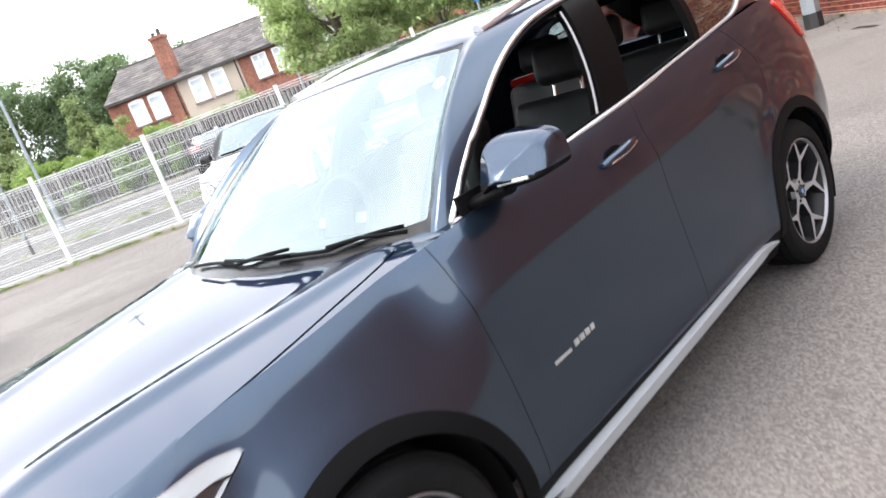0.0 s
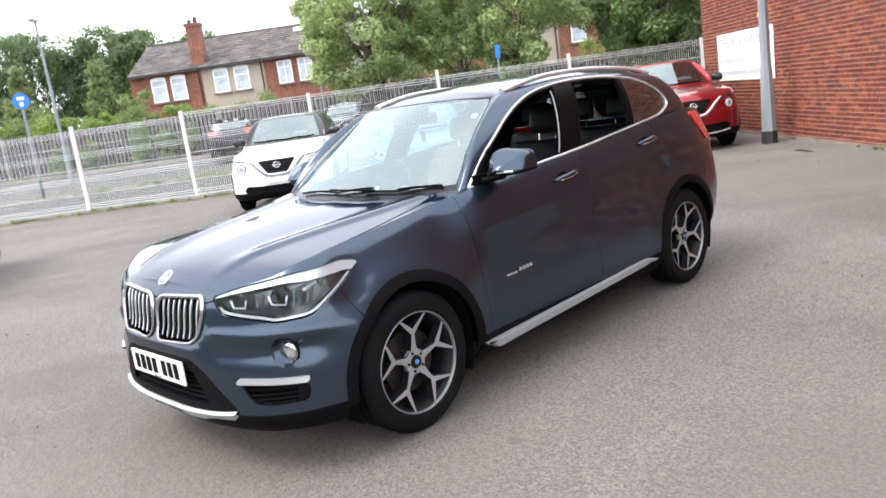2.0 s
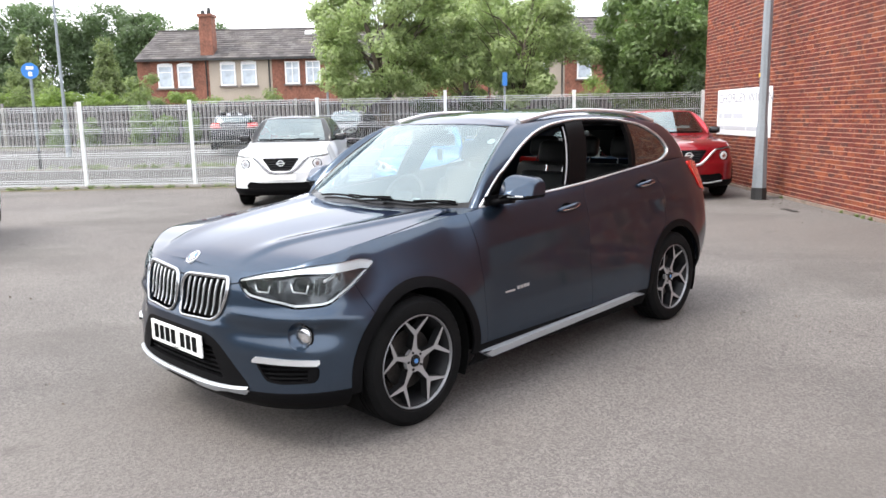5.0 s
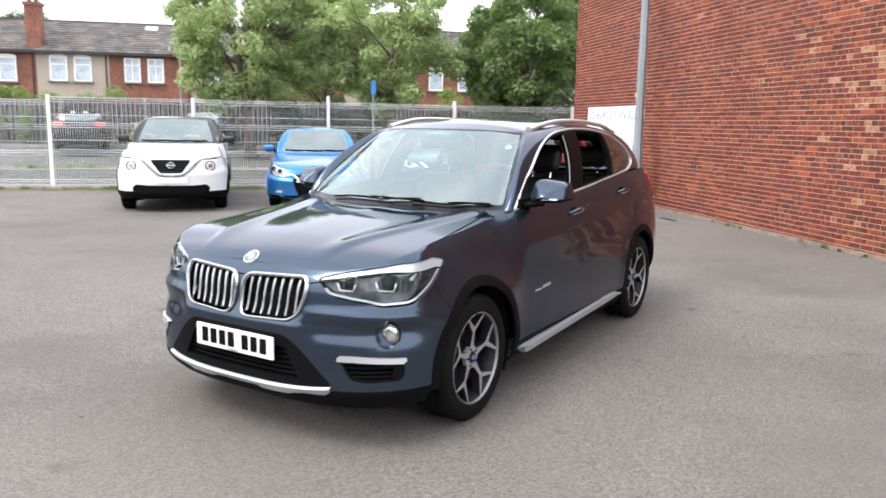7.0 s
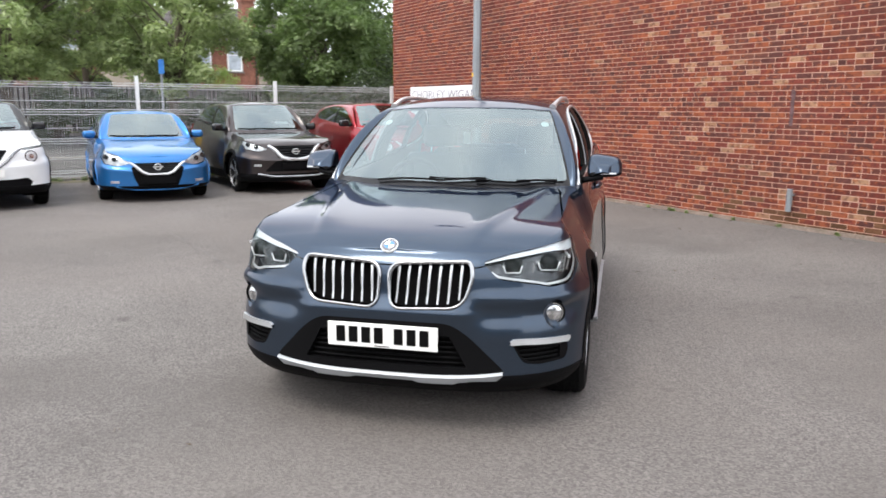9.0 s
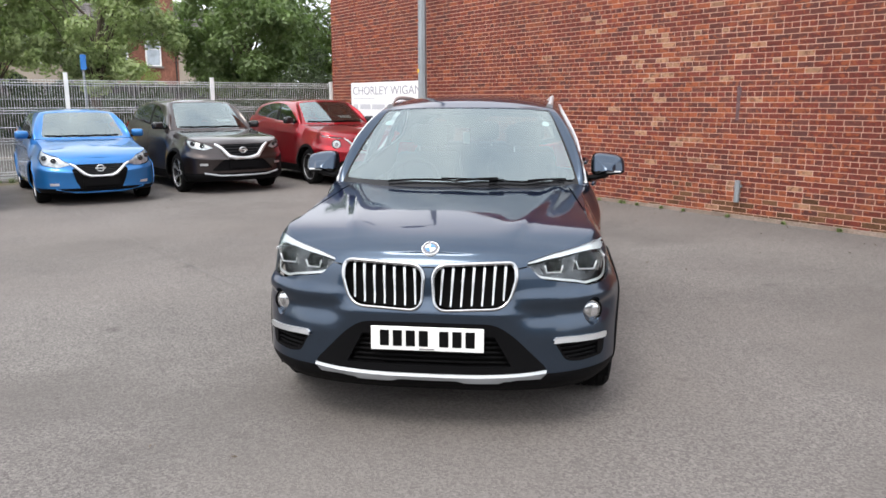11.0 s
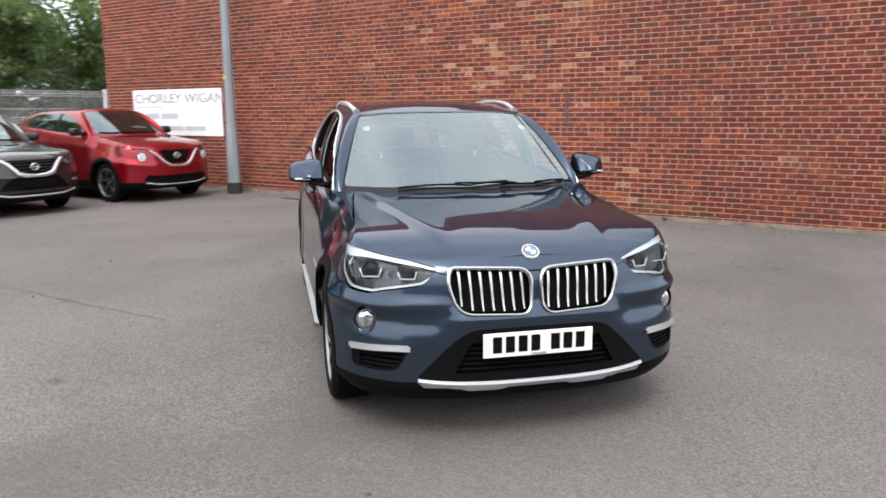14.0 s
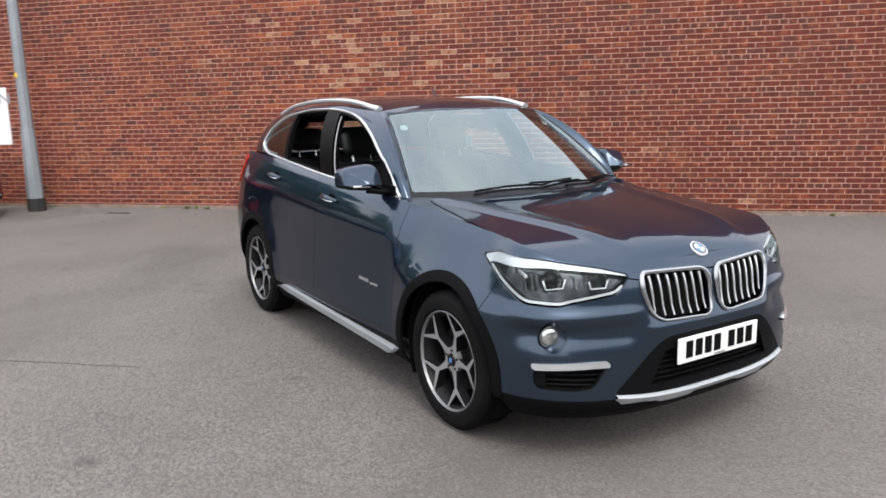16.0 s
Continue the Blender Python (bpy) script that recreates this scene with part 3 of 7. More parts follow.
def house(m, width, eaves, ridge, depth, wall_mat, windows, chimney=None, label="", skylight=None, low=()):
    th = thing("terraced_house", m, label, "house", "terraced houses")
    part("wall", box_bm((width - 0.006, depth, eaves), (width / 2, depth / 2, 0)), wall_mat, th)
    rise_r = ridge - eaves
    ov = 0.25
    vs = [(0, -ov, eaves - 0.1), (width - 0.004, -ov, eaves - 0.1), (width - 0.004, depth / 2, ridge), (0, depth / 2, ridge), (0, depth + ov, eaves - 0.1), (width - 0.004, depth + ov, eaves - 0.1)]
    up = [(x, y, z + 0.12) for x, y, z in vs]
    o = 6
    fs = [(0, 1, 2, 3), (3, 2, 5, 4), (o, o + 3, o + 2, o + 1), (o + 3, o + 4, o + 5, o + 2), (0, o, o + 1, 1), (4, 5, o + 5, o + 4), (0, 3, o + 3, o), (3, 4, o + 4, o + 3), (1, o + 1, o + 2, 2), (2, o + 2, o + 5, 5)]
    roof = part("roof", (vs + up, fs), SLATE, th)
    # slate courses on the slope that faces the yard
    run = math.hypot(depth / 2 + ov, rise_r + 0.1)
    rows, cols = int(run / 0.34), int(width / 0.42)
    tv, tf = [], []
    ux, uz = (depth / 2 + ov) / run, (rise_r + 0.1) / run
    for r in range(rows):
        for c in range(cols + 1):
            x0 = max(0.0, (c - 0.5 * (r % 2)) * width / cols)
            x1 = min(width - 0.004, (c + 1 - 0.5 * (r % 2)) * width / cols - 0.012)
            if x1 - x0 < 0.05:
                continue
            d0, d1 = r * run / rows, (r + 1) * run / rows + 0.03
            lift = 0.03 + random.uniform(0, 0.012)
            o = len(tv)
            for x, d, l in ((x0, d0, lift), (x1, d0, lift), (x1, d1, 0.01), (x0, d1, 0.01)):
                tv.append((x, -ov + d * ux - l * uz, eaves + 0.02 + d * uz + l * ux))
            for x in (x0, x1):
                tv.append((x, -ov + d0 * ux, eaves + 0.02 + d0 * uz))
            tf += [(o, o + 1, o + 2, o + 3), (o + 4, o + 5, o + 1, o)]
    tagged(part("slating", (tv, tf), SLATE, roof), kind="stuff")
    part("ridge_tiles", box_bm((width - 0.006, 0.22, 0.12), (width / 2, depth / 2, ridge + 0.08)), SLATE, roof)
    part("gutter", box_bm((width - 0.006, 0.11, 0.1), (width / 2, -ov - 0.06, eaves - 0.1)), BLACKPAINT, th)
    part("downpipe", cyl_bm(0.04, 0.04, (width - 0.15, -0.05, 0.3), (width - 0.15, -0.05, eaves - 0.1), 8), BLACKPAINT, th)
    for x, z, w, h, mul in windows:
        house_window(th, x, z, w, h, True, mul)
    if skylight:
        x, d = skylight
        sk = part("skylight", box_bm((0.62, 0.5, 0.08)), UPVC, roof)
        sk.matrix_basis = pose(x, -ov + d * ux, eaves + 0.06 + d * uz, math.degrees(math.atan2(uz, ux)))
    if chimney:
        x, w, top = chimney
        ch = part("chimney", box_bm((w, 0.8, top - eaves + 0.1), (x, 0.5, eaves - 0.1)), HOUSEBRICK, th, "tall red brick chimney stack")
        part("corbel", box_bm((w + 0.12, 0.92, 0.16), (x, 0.5, top - 0.02)), HOUSEBRICK, ch)
        for s in (-0.2, 0.14):
            part("chimney_pot", cyl_bm(0.13, 0.10, (x + s, 0.5, top + 0.14), (x + s, 0.5, top + (0.5 if s > 0 else 0.38)), 10), BLACKPAINT, ch)
    return th


HROW = pose(-39.854, 17.356, -0.273, 0, 0, 43.2)
BRICKLAB = "red brick terraced house with grey slate roof"
house(HROW, 4.11, 5.2, 7.03, 7.5, HOUSEBRICK, [(1.61, 3.63, 0.86, 1.24, 0), (2.74, 3.63, 0.86, 1.24, 0)], (4.02, 0.72, 7.55), BRICKLAB)
house(HROW @ pose(4.11, 0, 0), 3.58, 5.2, 7.03, 7.5, RENDERED, [(1.08, 3.71, 0.86, 1.22, 0), (2.27, 3.71, 0.86, 1.22, 0)], None, "beige rendered terraced house with slate roof")
house(HROW @ pose(7.69, 0, 0), 4.14, 5.2, 7.03, 7.5, HOUSEBRICK, [(1.16, 3.73, 0.82, 1.26, 1), (2.34, 3.73, 0.82, 1.26, 1)], None, BRICKLAB, (1.75, 3.6))
for i in range(5):
    m_ = [RENDERED, HOUSEBRICK][i % 2]
    house(HROW @ pose(11.83 + 4.14 * i, 0, 0), 4.14, 5.2, 7.03, 7.5, m_, [(1.1, 3.7, 0.82, 1.25, 0), (2.8, 3.7, 0.82, 1.25, 0)],
          (3.7, 0.72, 7.55) if i % 2 else None, "terraced house behind the street trees")
# paler house nearer, glimpsed between the trees
house(yard(-26.5, 1.2, 0.7, 90) @ pose(0, 0, 0), 6.5, 4.6, 6.4, 6, RENDERED, [(1.2, 3.1, 0.9, 1.1, 1), (3.2, 3.1, 0.9, 1.1, 1), (5.2, 3.1, 0.9, 1.1, 0)], None,
      "pale rendered house glimpsed between the trees")


# ---- trees and shrubs ----
def leaf_cloud(centres, radii, per, size, rng, flat=0.75):
    """Leaves scattered round clump centres, each a bent pair of triangles."""
    n = len(centres) * per
    c = np.repeat(np.asarray(centres), per, axis=0)
    r = np.repeat(np.asarray(radii), per)[:, None]
    d = rng.normal(size=(n, 3))
    d /= np.linalg.norm(d, axis=1)[:, None]
    p = c + d * r * (rng.random((n, 1)) ** 0.36) * np.array([1, 1, flat])
    nrm = d * 0.9 + rng.normal(size=(n, 3)) * 0.45 + np.array([0, 0, 0.45])
    nrm /= np.linalg.norm(nrm, axis=1)[:, None]
    t = np.cross(nrm, rng.normal(size=(n, 3)))
    t /= np.linalg.norm(t, axis=1)[:, None]
    b = np.cross(nrm, t)
    s = size * (0.6 + 0.8 * rng.random((n, 1)))
    v = np.stack([p - t * s, p + b * s * 0.42 + nrm * s * 0.15, p + t * s, p - b * s * 0.42 + nrm * s * 0.15], axis=1).reshape(-1, 3)
    i = np.arange(n) * 4
    f = np.concatenate([np.stack([i, i + 1, i + 2], 1), np.stack([i, i + 2, i + 3], 1)])
    return v, f


def fast_mesh(name, v, f, mat, parent):
    me = bpy.data.meshes.new(name)
    me.vertices.add(len(v))
    me.vertices.foreach_set("co", np.asarray(v, dtype=np.float32).ravel())
    me.loops.add(len(f) * 3)
    me.loops.foreach_set("vertex_index", np.asarray(f, dtype=np.int32).ravel())
    me.polygons.add(len(f))
    me.polygons.foreach_set("loop_start", np.arange(len(f), dtype=np.int32) * 3)
    me.update(calc_edges=True)
    me.materials.append(mat)
    ob = new(name, me)
    ob.parent = parent
    return ob


def tree(m, height, spread, bole, seed, mat, label, clumps=90, per=260, size=0.085, clump_r=0.75, narrow=0.0, limbs=9):
    rng = np.random.default_rng(seed)
    th = thing("tree", m, label, "tree", "trees")
    wv, wf = [], []

    def add(points, radii, seg=7):
        v, f = tube(points, radii, seg)
        o = len(wv)
        wv.extend(v)
        wf.extend([tuple(k + o for k in q) for q in f])

    lean = rng.normal(size=2) * 0.12
    trunk = [Vector((lean[0] * k * k * 4, lean[1] * k * k * 4, height * 0.86 * k)) for k in np.linspace(0, 1, 9)]
    add(trunk, [0.021 * height * (1.25 - k) ** 1.0 * (1.35 if k == 0 else 1) * 0.9 for k in np.linspace(0, 1, 9)], 10)
    centres, radii = [], []
    zc = (bole + height) / 2
    hz = (height - bole) / 2
    for i in range(clumps):
        a = rng.random() * 2 * math.pi
        u = rng.uniform(-1, 1)
        rr = math.sqrt(max(0, 1 - u * u)) * (1 - narrow * (u + 1) / 2)
        k = rng.uniform(0.45, 1.0) ** 0.6
        wob = 1 + 0.22 * math.sin(3 * a + seed) + 0.16 * math.sin(5 * a + 2 * u * 3 + seed)
        centres.append((math.cos(a) * spread * rr * k * wob, math.sin(a) * spread * rr * k * wob, zc + u * hz * k))
        radii.append(clump_r * rng.uniform(0.55, 1.15))
    for i in range(limbs * 3):
        c = Vector(centres[int(rng.integers(len(centres)))])
        k = rng.uniform(0.28, 0.75)
        s = trunk[0].lerp(trunk[-1], k)
        s = trunk[min(8, int(k * 8))]
        if c.z < s.z:
            s = trunk[max(1, int(8 * max(bole * 0.5, c.z - 1.2) / (height * 0.86)) if c.z > 1.5 else 1)]
        mid = s.lerp(c, 0.5) + Vector((0, 0, 0.12 * (c - s).length))
        big = 0.0075 * height if i < limbs else 0.004 * height
        add([s, s.lerp(mid, 0.5), mid, mid.lerp(c, 0.6), c], [big, big * 0.8, big * 0.55, big * 0.35, big * 0.12], 6)
    smooth(part("trunk", (wv, wf), BARK, th, "brown trunk and limbs"))
    v, f = leaf_cloud(centres, radii, per, size, rng)
    fast_mesh("crown", v, f, mat, th)
    return th


TL = "leafy green street tree with an uneven crown"
tree(yard(-8.4, -7.95, rise(-8.2)), 7.3, 2.55, 1.5, 3, LEAF, TL, 130, 380, 0.078, 0.60)
tree(yard(-7.6, -3.45, rise(-7.6)), 6.5, 2.15, 1.6, 11, LEAF, TL, 84, 380, 0.076, 0.58)
tree(yard(-7.4, 1.3, rise(-7.4)), 7.0, 2.15, 1.5, 21, LEAF_DARK, "dense darker green street tree", 118, 380, 0.080, 0.62)
tree(yard(-9.7, 6.6, rise(-9.5)), 9.2, 3.2, 1.2, 31, LEAF_DARK, "dense darker green street tree", 150, 230, 0.105, 0.8)
tree(yard(-16.5, -4.9, 0.6), 7.4, 3.0, 1.6, 37, LEAF, TL, 80, 200, 0.12, 0.72)
FL = "large dark green tree on the skyline"
for k, (x, y, h, s) in enumerate(((-46, -45.5, 11.5, 4.0), (-46, -39.5, 11.2, 4.2), (-48, -34.5, 11.0, 3.6), (-47, -30.5, 10.2, 3.0), (-50, -26.5, 9.6, 3.2), (-46, -52, 12.4, 4.6), (-44, -60, 11.5, 5))):
    tree(yard(x, y, 0.9), h * 0.94, s, 0.6, 40 + k, LEAF_FAR, FL, 150, 170, 0.14, 1.15)
for k, (x, y, h) in enumerate(((-25, -29.2, 5.7), (-25, -24.8, 5.2), (-27, -33.5, 4.6))):
    tree(yard(x, y, 0.6), h, 1.25, 0.3, 60 + k, LEAF_PALE, "green conical young tree", 60, 150, 0.085, 0.5, 0.75)


def shrub(m, w, d, h, seed, mat, label, clumps=26, per=170, size=0.07):
    rng = np.random.default_rng(seed)
    th = thing("shrub", m, label, "shrub", "shrubs")
    c, r = [], []
    wv, wf = [], []
    for i in range(clumps):
        a, k = rng.random() * 6.283, rng.random() ** 0.5
        x, y = math.cos(a) * k * w / 2, math.sin(a) * k * d / 2
        z = rng.uniform(0.12, 1) * h * (1 - 0.45 * k * k)
        c.append((x, y, z))
        r.append(0.30 * rng.uniform(0.7, 1.3) * min(1.3, h / 1.4))
        if i % 3 == 0:
            v, f = tube([(x * 0.2, y * 0.2, 0), (x * 0.6, y * 0.6, z * 0.6), (x, y, z)], [0.03, 0.02, 0.008], 5)
            o = len(wv)
            wv += v
            wf += [tuple(q + o for q in g) for g in f]
    part("stems", (wv, wf), BARK, th)
    v, f = leaf_cloud(c, r, per, size, rng)
    fast_mesh("leaves", v, f, mat, th)
    return th


sr = random.Random(8)
for k in range(17):
    y = -42 + k * 1.75
    hh = sr.uniform(2.6, 3.6) if y < -19 else sr.uniform(2.0, 2.5)
    shrub(yard(-16.2 + sr.uniform(-0.8, 0.8), y, 0.55), 3.3, 2.2, hh, 100 + k, (LEAF_BRIGHT, LEAF_PALE, LEAF_BRIGHT)[k % 3], "overgrown bright green shrub behind the timber fence", 40, 190)
for k, y in enumerate((-21.6, -20.4, -18.2, -17.2, -16.2, -13.5)):
    shrub(yard(-12.72, y, rise(-12.7)), 1.3, 0.5, sr.uniform(1.1, 1.8) if k < 5 else 0.6, 140 + k, LEAF_DARK, "green creeper growing up the timber fence", 20, 150, 0.055)
shrub(yard(-19.5, 1.5, rise(-19.5)), 2.6, 2.2, 2.5, 160, LEAF_BRIGHT, "bright yellow-green garden shrub behind the fence", 34, 240, 0.05)

# hedge bushes in the leaf colour that has shade painted in
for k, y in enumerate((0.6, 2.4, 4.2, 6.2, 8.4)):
    shrub(yard(-5.6 - 0.3 * k, y, rise(-5.6)), 2.2, 1.6, 2.0 + 0.3 * (k % 2), 170 + k, LEAF_SHADED, 'dense dark hedge bush beyond the fence end', 40, 220, 0.06)

shrub(yard(-11.9, -12.1, rise(-11.9)), 1.4, 0.6, 0.85, 190, LEAF_DRY, "pale yellow tall grass clump beyond the road", 22, 160, 0.05)

# weeds along the fence's foot and the kerbs
rngw = np.random.default_rng(4)
wc, wr = [], []
for k in range(150):
    wc.append((0.93 + rngw.normal() * 0.06, rngw.uniform(-21, -0.4), 0.03))
    wr.append(rngw.uniform(0.03, 0.11))
for k in range(60):
    wc.append((-4.75 + rngw.normal() * 0.1, rngw.normal() * 2.5 - 14.5, rise(-4.75) + 0.08))
    wr.append(rngw.uniform(0.06, 0.2))
for k in range(16):
    wc.append((11.5 + rngw.normal() * 2.5, -0.05, 0.02))
    wr.append(rngw.uniform(0.012, 0.032))
v, f = leaf_cloud(wc, wr, 40, 0.03, rngw)
weeds = fast_mesh("weeds", v, f, LEAF_PALE, None)
weeds.matrix_basis = YARD
tagged(weeds, "small weeds and grass tufts at the fence foot", "weeds", "", "stuff")
soil_v, soil_f = [], []
for i in range(81):
    y = -22 + i * 0.275
    w1 = 0.16 + 0.14 * noise.noise(Vector((y * 1.3, 5, 0)))
    soil_v += [(1.03 + w1 + 0.12, y, 0.004), (0.91, y, 0.012)]
    if i:
        o = 2 * i
        soil_f.append((o - 2, o, o + 1, o - 1))
soil = part("soil_strip", (soil_v, soil_f), MOSS)
soil.matrix_basis = YARD
tagged(soil, "mossy soil washed along the fence edging", "soil", "", "structure")


# ---- road signs and street lamp beyond the fence ----
cyc = thing("road_sign", yard(-4.94, -18.5, rise(-4.8), 38), "round blue shared path sign on a grey post", "road sign")
part("pole", cyl_bm(0.04, 0.04, (0, 0, 0), (0, 0, 3.25), 10), GALV, cyc)
part("base_sleeve", cyl_bm(0.05, 0.05, (0, 0, 0), (0, 0, 0.6), 10), BLACKPAINT, cyc)
disc = part("disc", cyl_bm(0.24, 0.24, (0.045, 0, 3.02), (0.06, 0, 3.02), 28), SIGNBLUE, cyc)
part("symbol", box_bm((0.006, 0.10, 0.13), (0.064, 0, 2.86)), UPVC, disc)
part("symbol", box_bm((0.006, 0.20, 0.09), (0.064, 0, 3.06)), UPVC, disc)
cyc.rotation_euler.z += radians(-12)
lamp = thing("street_lamp", yard(-9.14, -19.62, rise(-9)), "slim grey street lamp column beyond the fence", "street lamp")
part("base", cyl_bm(0.095, 0.09, (0, 0, 0), (0, 0, 1.2), 12), GALV, lamp)
part("pole", cyl_bm(0.06, 0.04, (0, 0, 1.2), (0, 0, 5.7), 12), GALV, lamp)
part("head", box_bm((0.45, 0.14, 0.09), (0.14, 0, 5.68)), GALV, lamp)
sg = thing("road_sign", yard(-6.45, -3.98, rise(-6.2)), "blue rectangular sign on a grey post", "road sign")
part("pole", cyl_bm(0.038, 0.038, (0, 0, 0), (0, 0, 2.75), 10), GALV, sg)
part("plate", box_bm((0.01, 0.16, 0.42), (0.045, 0, 2.3)), SIGNBLUE, sg)
lp = thing("street_lamp", yard(-12.4, -10.6, rise(-12.4)), "slim grey pole by the timber fence", "pole")
part("pole", cyl_bm(0.05, 0.04, (0, 0, 0), (0, 0, 4.4), 10), GALV, lp)

# fallen leaf scraps and grit lying on the asphalt
rngl = np.random.default_rng(19)
lc = [(x, y, 0.006) for x, y in zip(rngl.uniform(5, 16, 90), -rngl.exponential(0.5, 90) - 0.08)] + [(rngl.uniform(4, 15), rngl.uniform(-13, -3), 0.006) for k in range(40)]
v, f = leaf_cloud(lc, [0.02] * len(lc), 2, 0.014, rngl, 0.12)
scraps = fast_mesh("leaf_litter", v, f, BARK, None)
scraps.matrix_basis = YARD
tagged(scraps, "scattered brown leaf scraps on the asphalt", "leaf litter", "", "stuff")

# narrow drain slot in the asphalt near the wall
drain = thing("drain_cover", yard(7.05, -0.66, 0.004, 4), "dark narrow metal drain grate set in the asphalt", "drain")
part("frame", box_bm((0.42, 0.12, 0.006)), STONE, drain)
for k in range(8):
    part("grate_bar", box_bm((0.022, 0.09, 0.005), (-0.175 + k * 0.05, 0, 0.006)), BLACKPAINT, drain)

# paving seam across the yard
sr2 = random.Random(77)


def crack(points, width, label):
    v, f = [], []
    for i, (x, y) in enumerate(points):
        w = width * max(0.02, sr2.uniform(0.5, 1.2) * (0.6 + 1.6 * noise.noise(Vector((i * 0.09, 7, 1)))))
        v += [(x + sr2.uniform(-w, w), y - w, 0.004), (x + sr2.uniform(-w, w), y + w, 0.004)]
        if i:
            o = 2 * i
            f.append((o - 2, o, o + 1, o - 1))
    ob = part("seam", (v, f), TAR)
    ob.matrix_basis = YARD
    return tagged(ob, label, "seam", "", "structure")


TAR = material("dark joint tar", (0.123, 0.1125, 0.106), rough=0.9, grain=0.3, grain_scale=40, blotch=0.35, blotch_scale=2)
crack([(6.06 + 0.12 * k, -7.007 + 0.0019 * k + 0.03 * noise.noise(Vector((k * 0.11, 0, 2)))) for k in range(52)], 0.016, "faint dark seam across the asphalt")

# hedge behind the street trees, its shade put into the leaf colour
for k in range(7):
    shrub(yard(-11.0 + sr.uniform(-0.4, 0.4), -6.6 + 1.5 * k, rise(-11.0)), 2.2, 1.3, sr.uniform(1.5, 2.0), 200 + k, LEAF_SHADED, "dark low hedge across the road", 30, 190, 0.06)
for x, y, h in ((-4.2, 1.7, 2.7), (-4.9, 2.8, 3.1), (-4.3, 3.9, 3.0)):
    shrub(yard(x, y, rise(x)), 1.9, 1.6, h, int(300 + y * 10), LEAF_SHADED, "tall dense bush by the end of the brick wall", 48, 230, 0.06)


# ---- cars: a smooth half shell from a few profile curves, cut into panels along shut lines ----
def bend(xs, ys):
    """A smooth curve through points, without overshoot."""
    xs, ys = np.asarray(xs, float), np.asarray(ys, float)
    h = np.diff(xs)
    d = np.diff(ys) / h
    m = np.zeros(len(xs))
    m[0], m[-1] = d[0], d[-1]
    for i in range(1, len(xs) - 1):
        if d[i - 1] * d[i] > 0:
            w1, w2 = 2 * h[i] + h[i - 1], h[i] + 2 * h[i - 1]
            m[i] = (w1 + w2) / (w1 / d[i - 1] + w2 / d[i])

    def f(x):
        x = np.clip(np.asarray(x, float), xs[0], xs[-1])
        i = np.clip(np.searchsorted(xs, x) - 1, 0, len(xs) - 2)
        t = (x - xs[i]) / h[i]
        return (ys[i] * (1 + 2 * t) * (1 - t) ** 2 + h[i] * m[i] * t * (1 - t) ** 2 + ys[i + 1] * t * t * (3 - 2 * t) + h[i] * m[i + 1] * t * t * (t - 1))
    return f


def catmull(pts, t, mirrored=False):
    """Points on a Catmull-Rom curve through pts, at index positions t; mirrored ends meet the other half smoothly."""
    p = np.asarray(pts, float)
    flip = np.array((-1, 1, 1))
    p = np.vstack([p[1] * flip, p, p[-2] * flip] if mirrored else [2 * p[0] - p[1], p, 2 * p[-1] - p[-2]])
    t = np.asarray(t, float)
    i = np.clip(np.floor(t).astype(int), 0, len(pts) - 2)
    u = (t - i)[:, None]
    a, b, c, d = p[i], p[i + 1], p[i + 2], p[i + 3]
    return 0.5 * (2 * b + (c - a) * u + (2 * a - 5 * b + 4 * c - d) * u ** 2 + (3 * b - a - 3 * c + d) * u ** 3)


def even(pts, n):
    """n points evenly spaced along a Catmull-Rom curve."""
    q = catmull(pts, np.linspace(0, len(pts) - 1, 600))
    s = np.r_[0, np.cumsum(np.linalg.norm(np.diff(q, axis=0), axis=1))]
    k = np.linspace(0, s[-1], n)
    return np.stack([np.interp(k, s, q[:, j]) for j in range(q.shape[1])], 1)


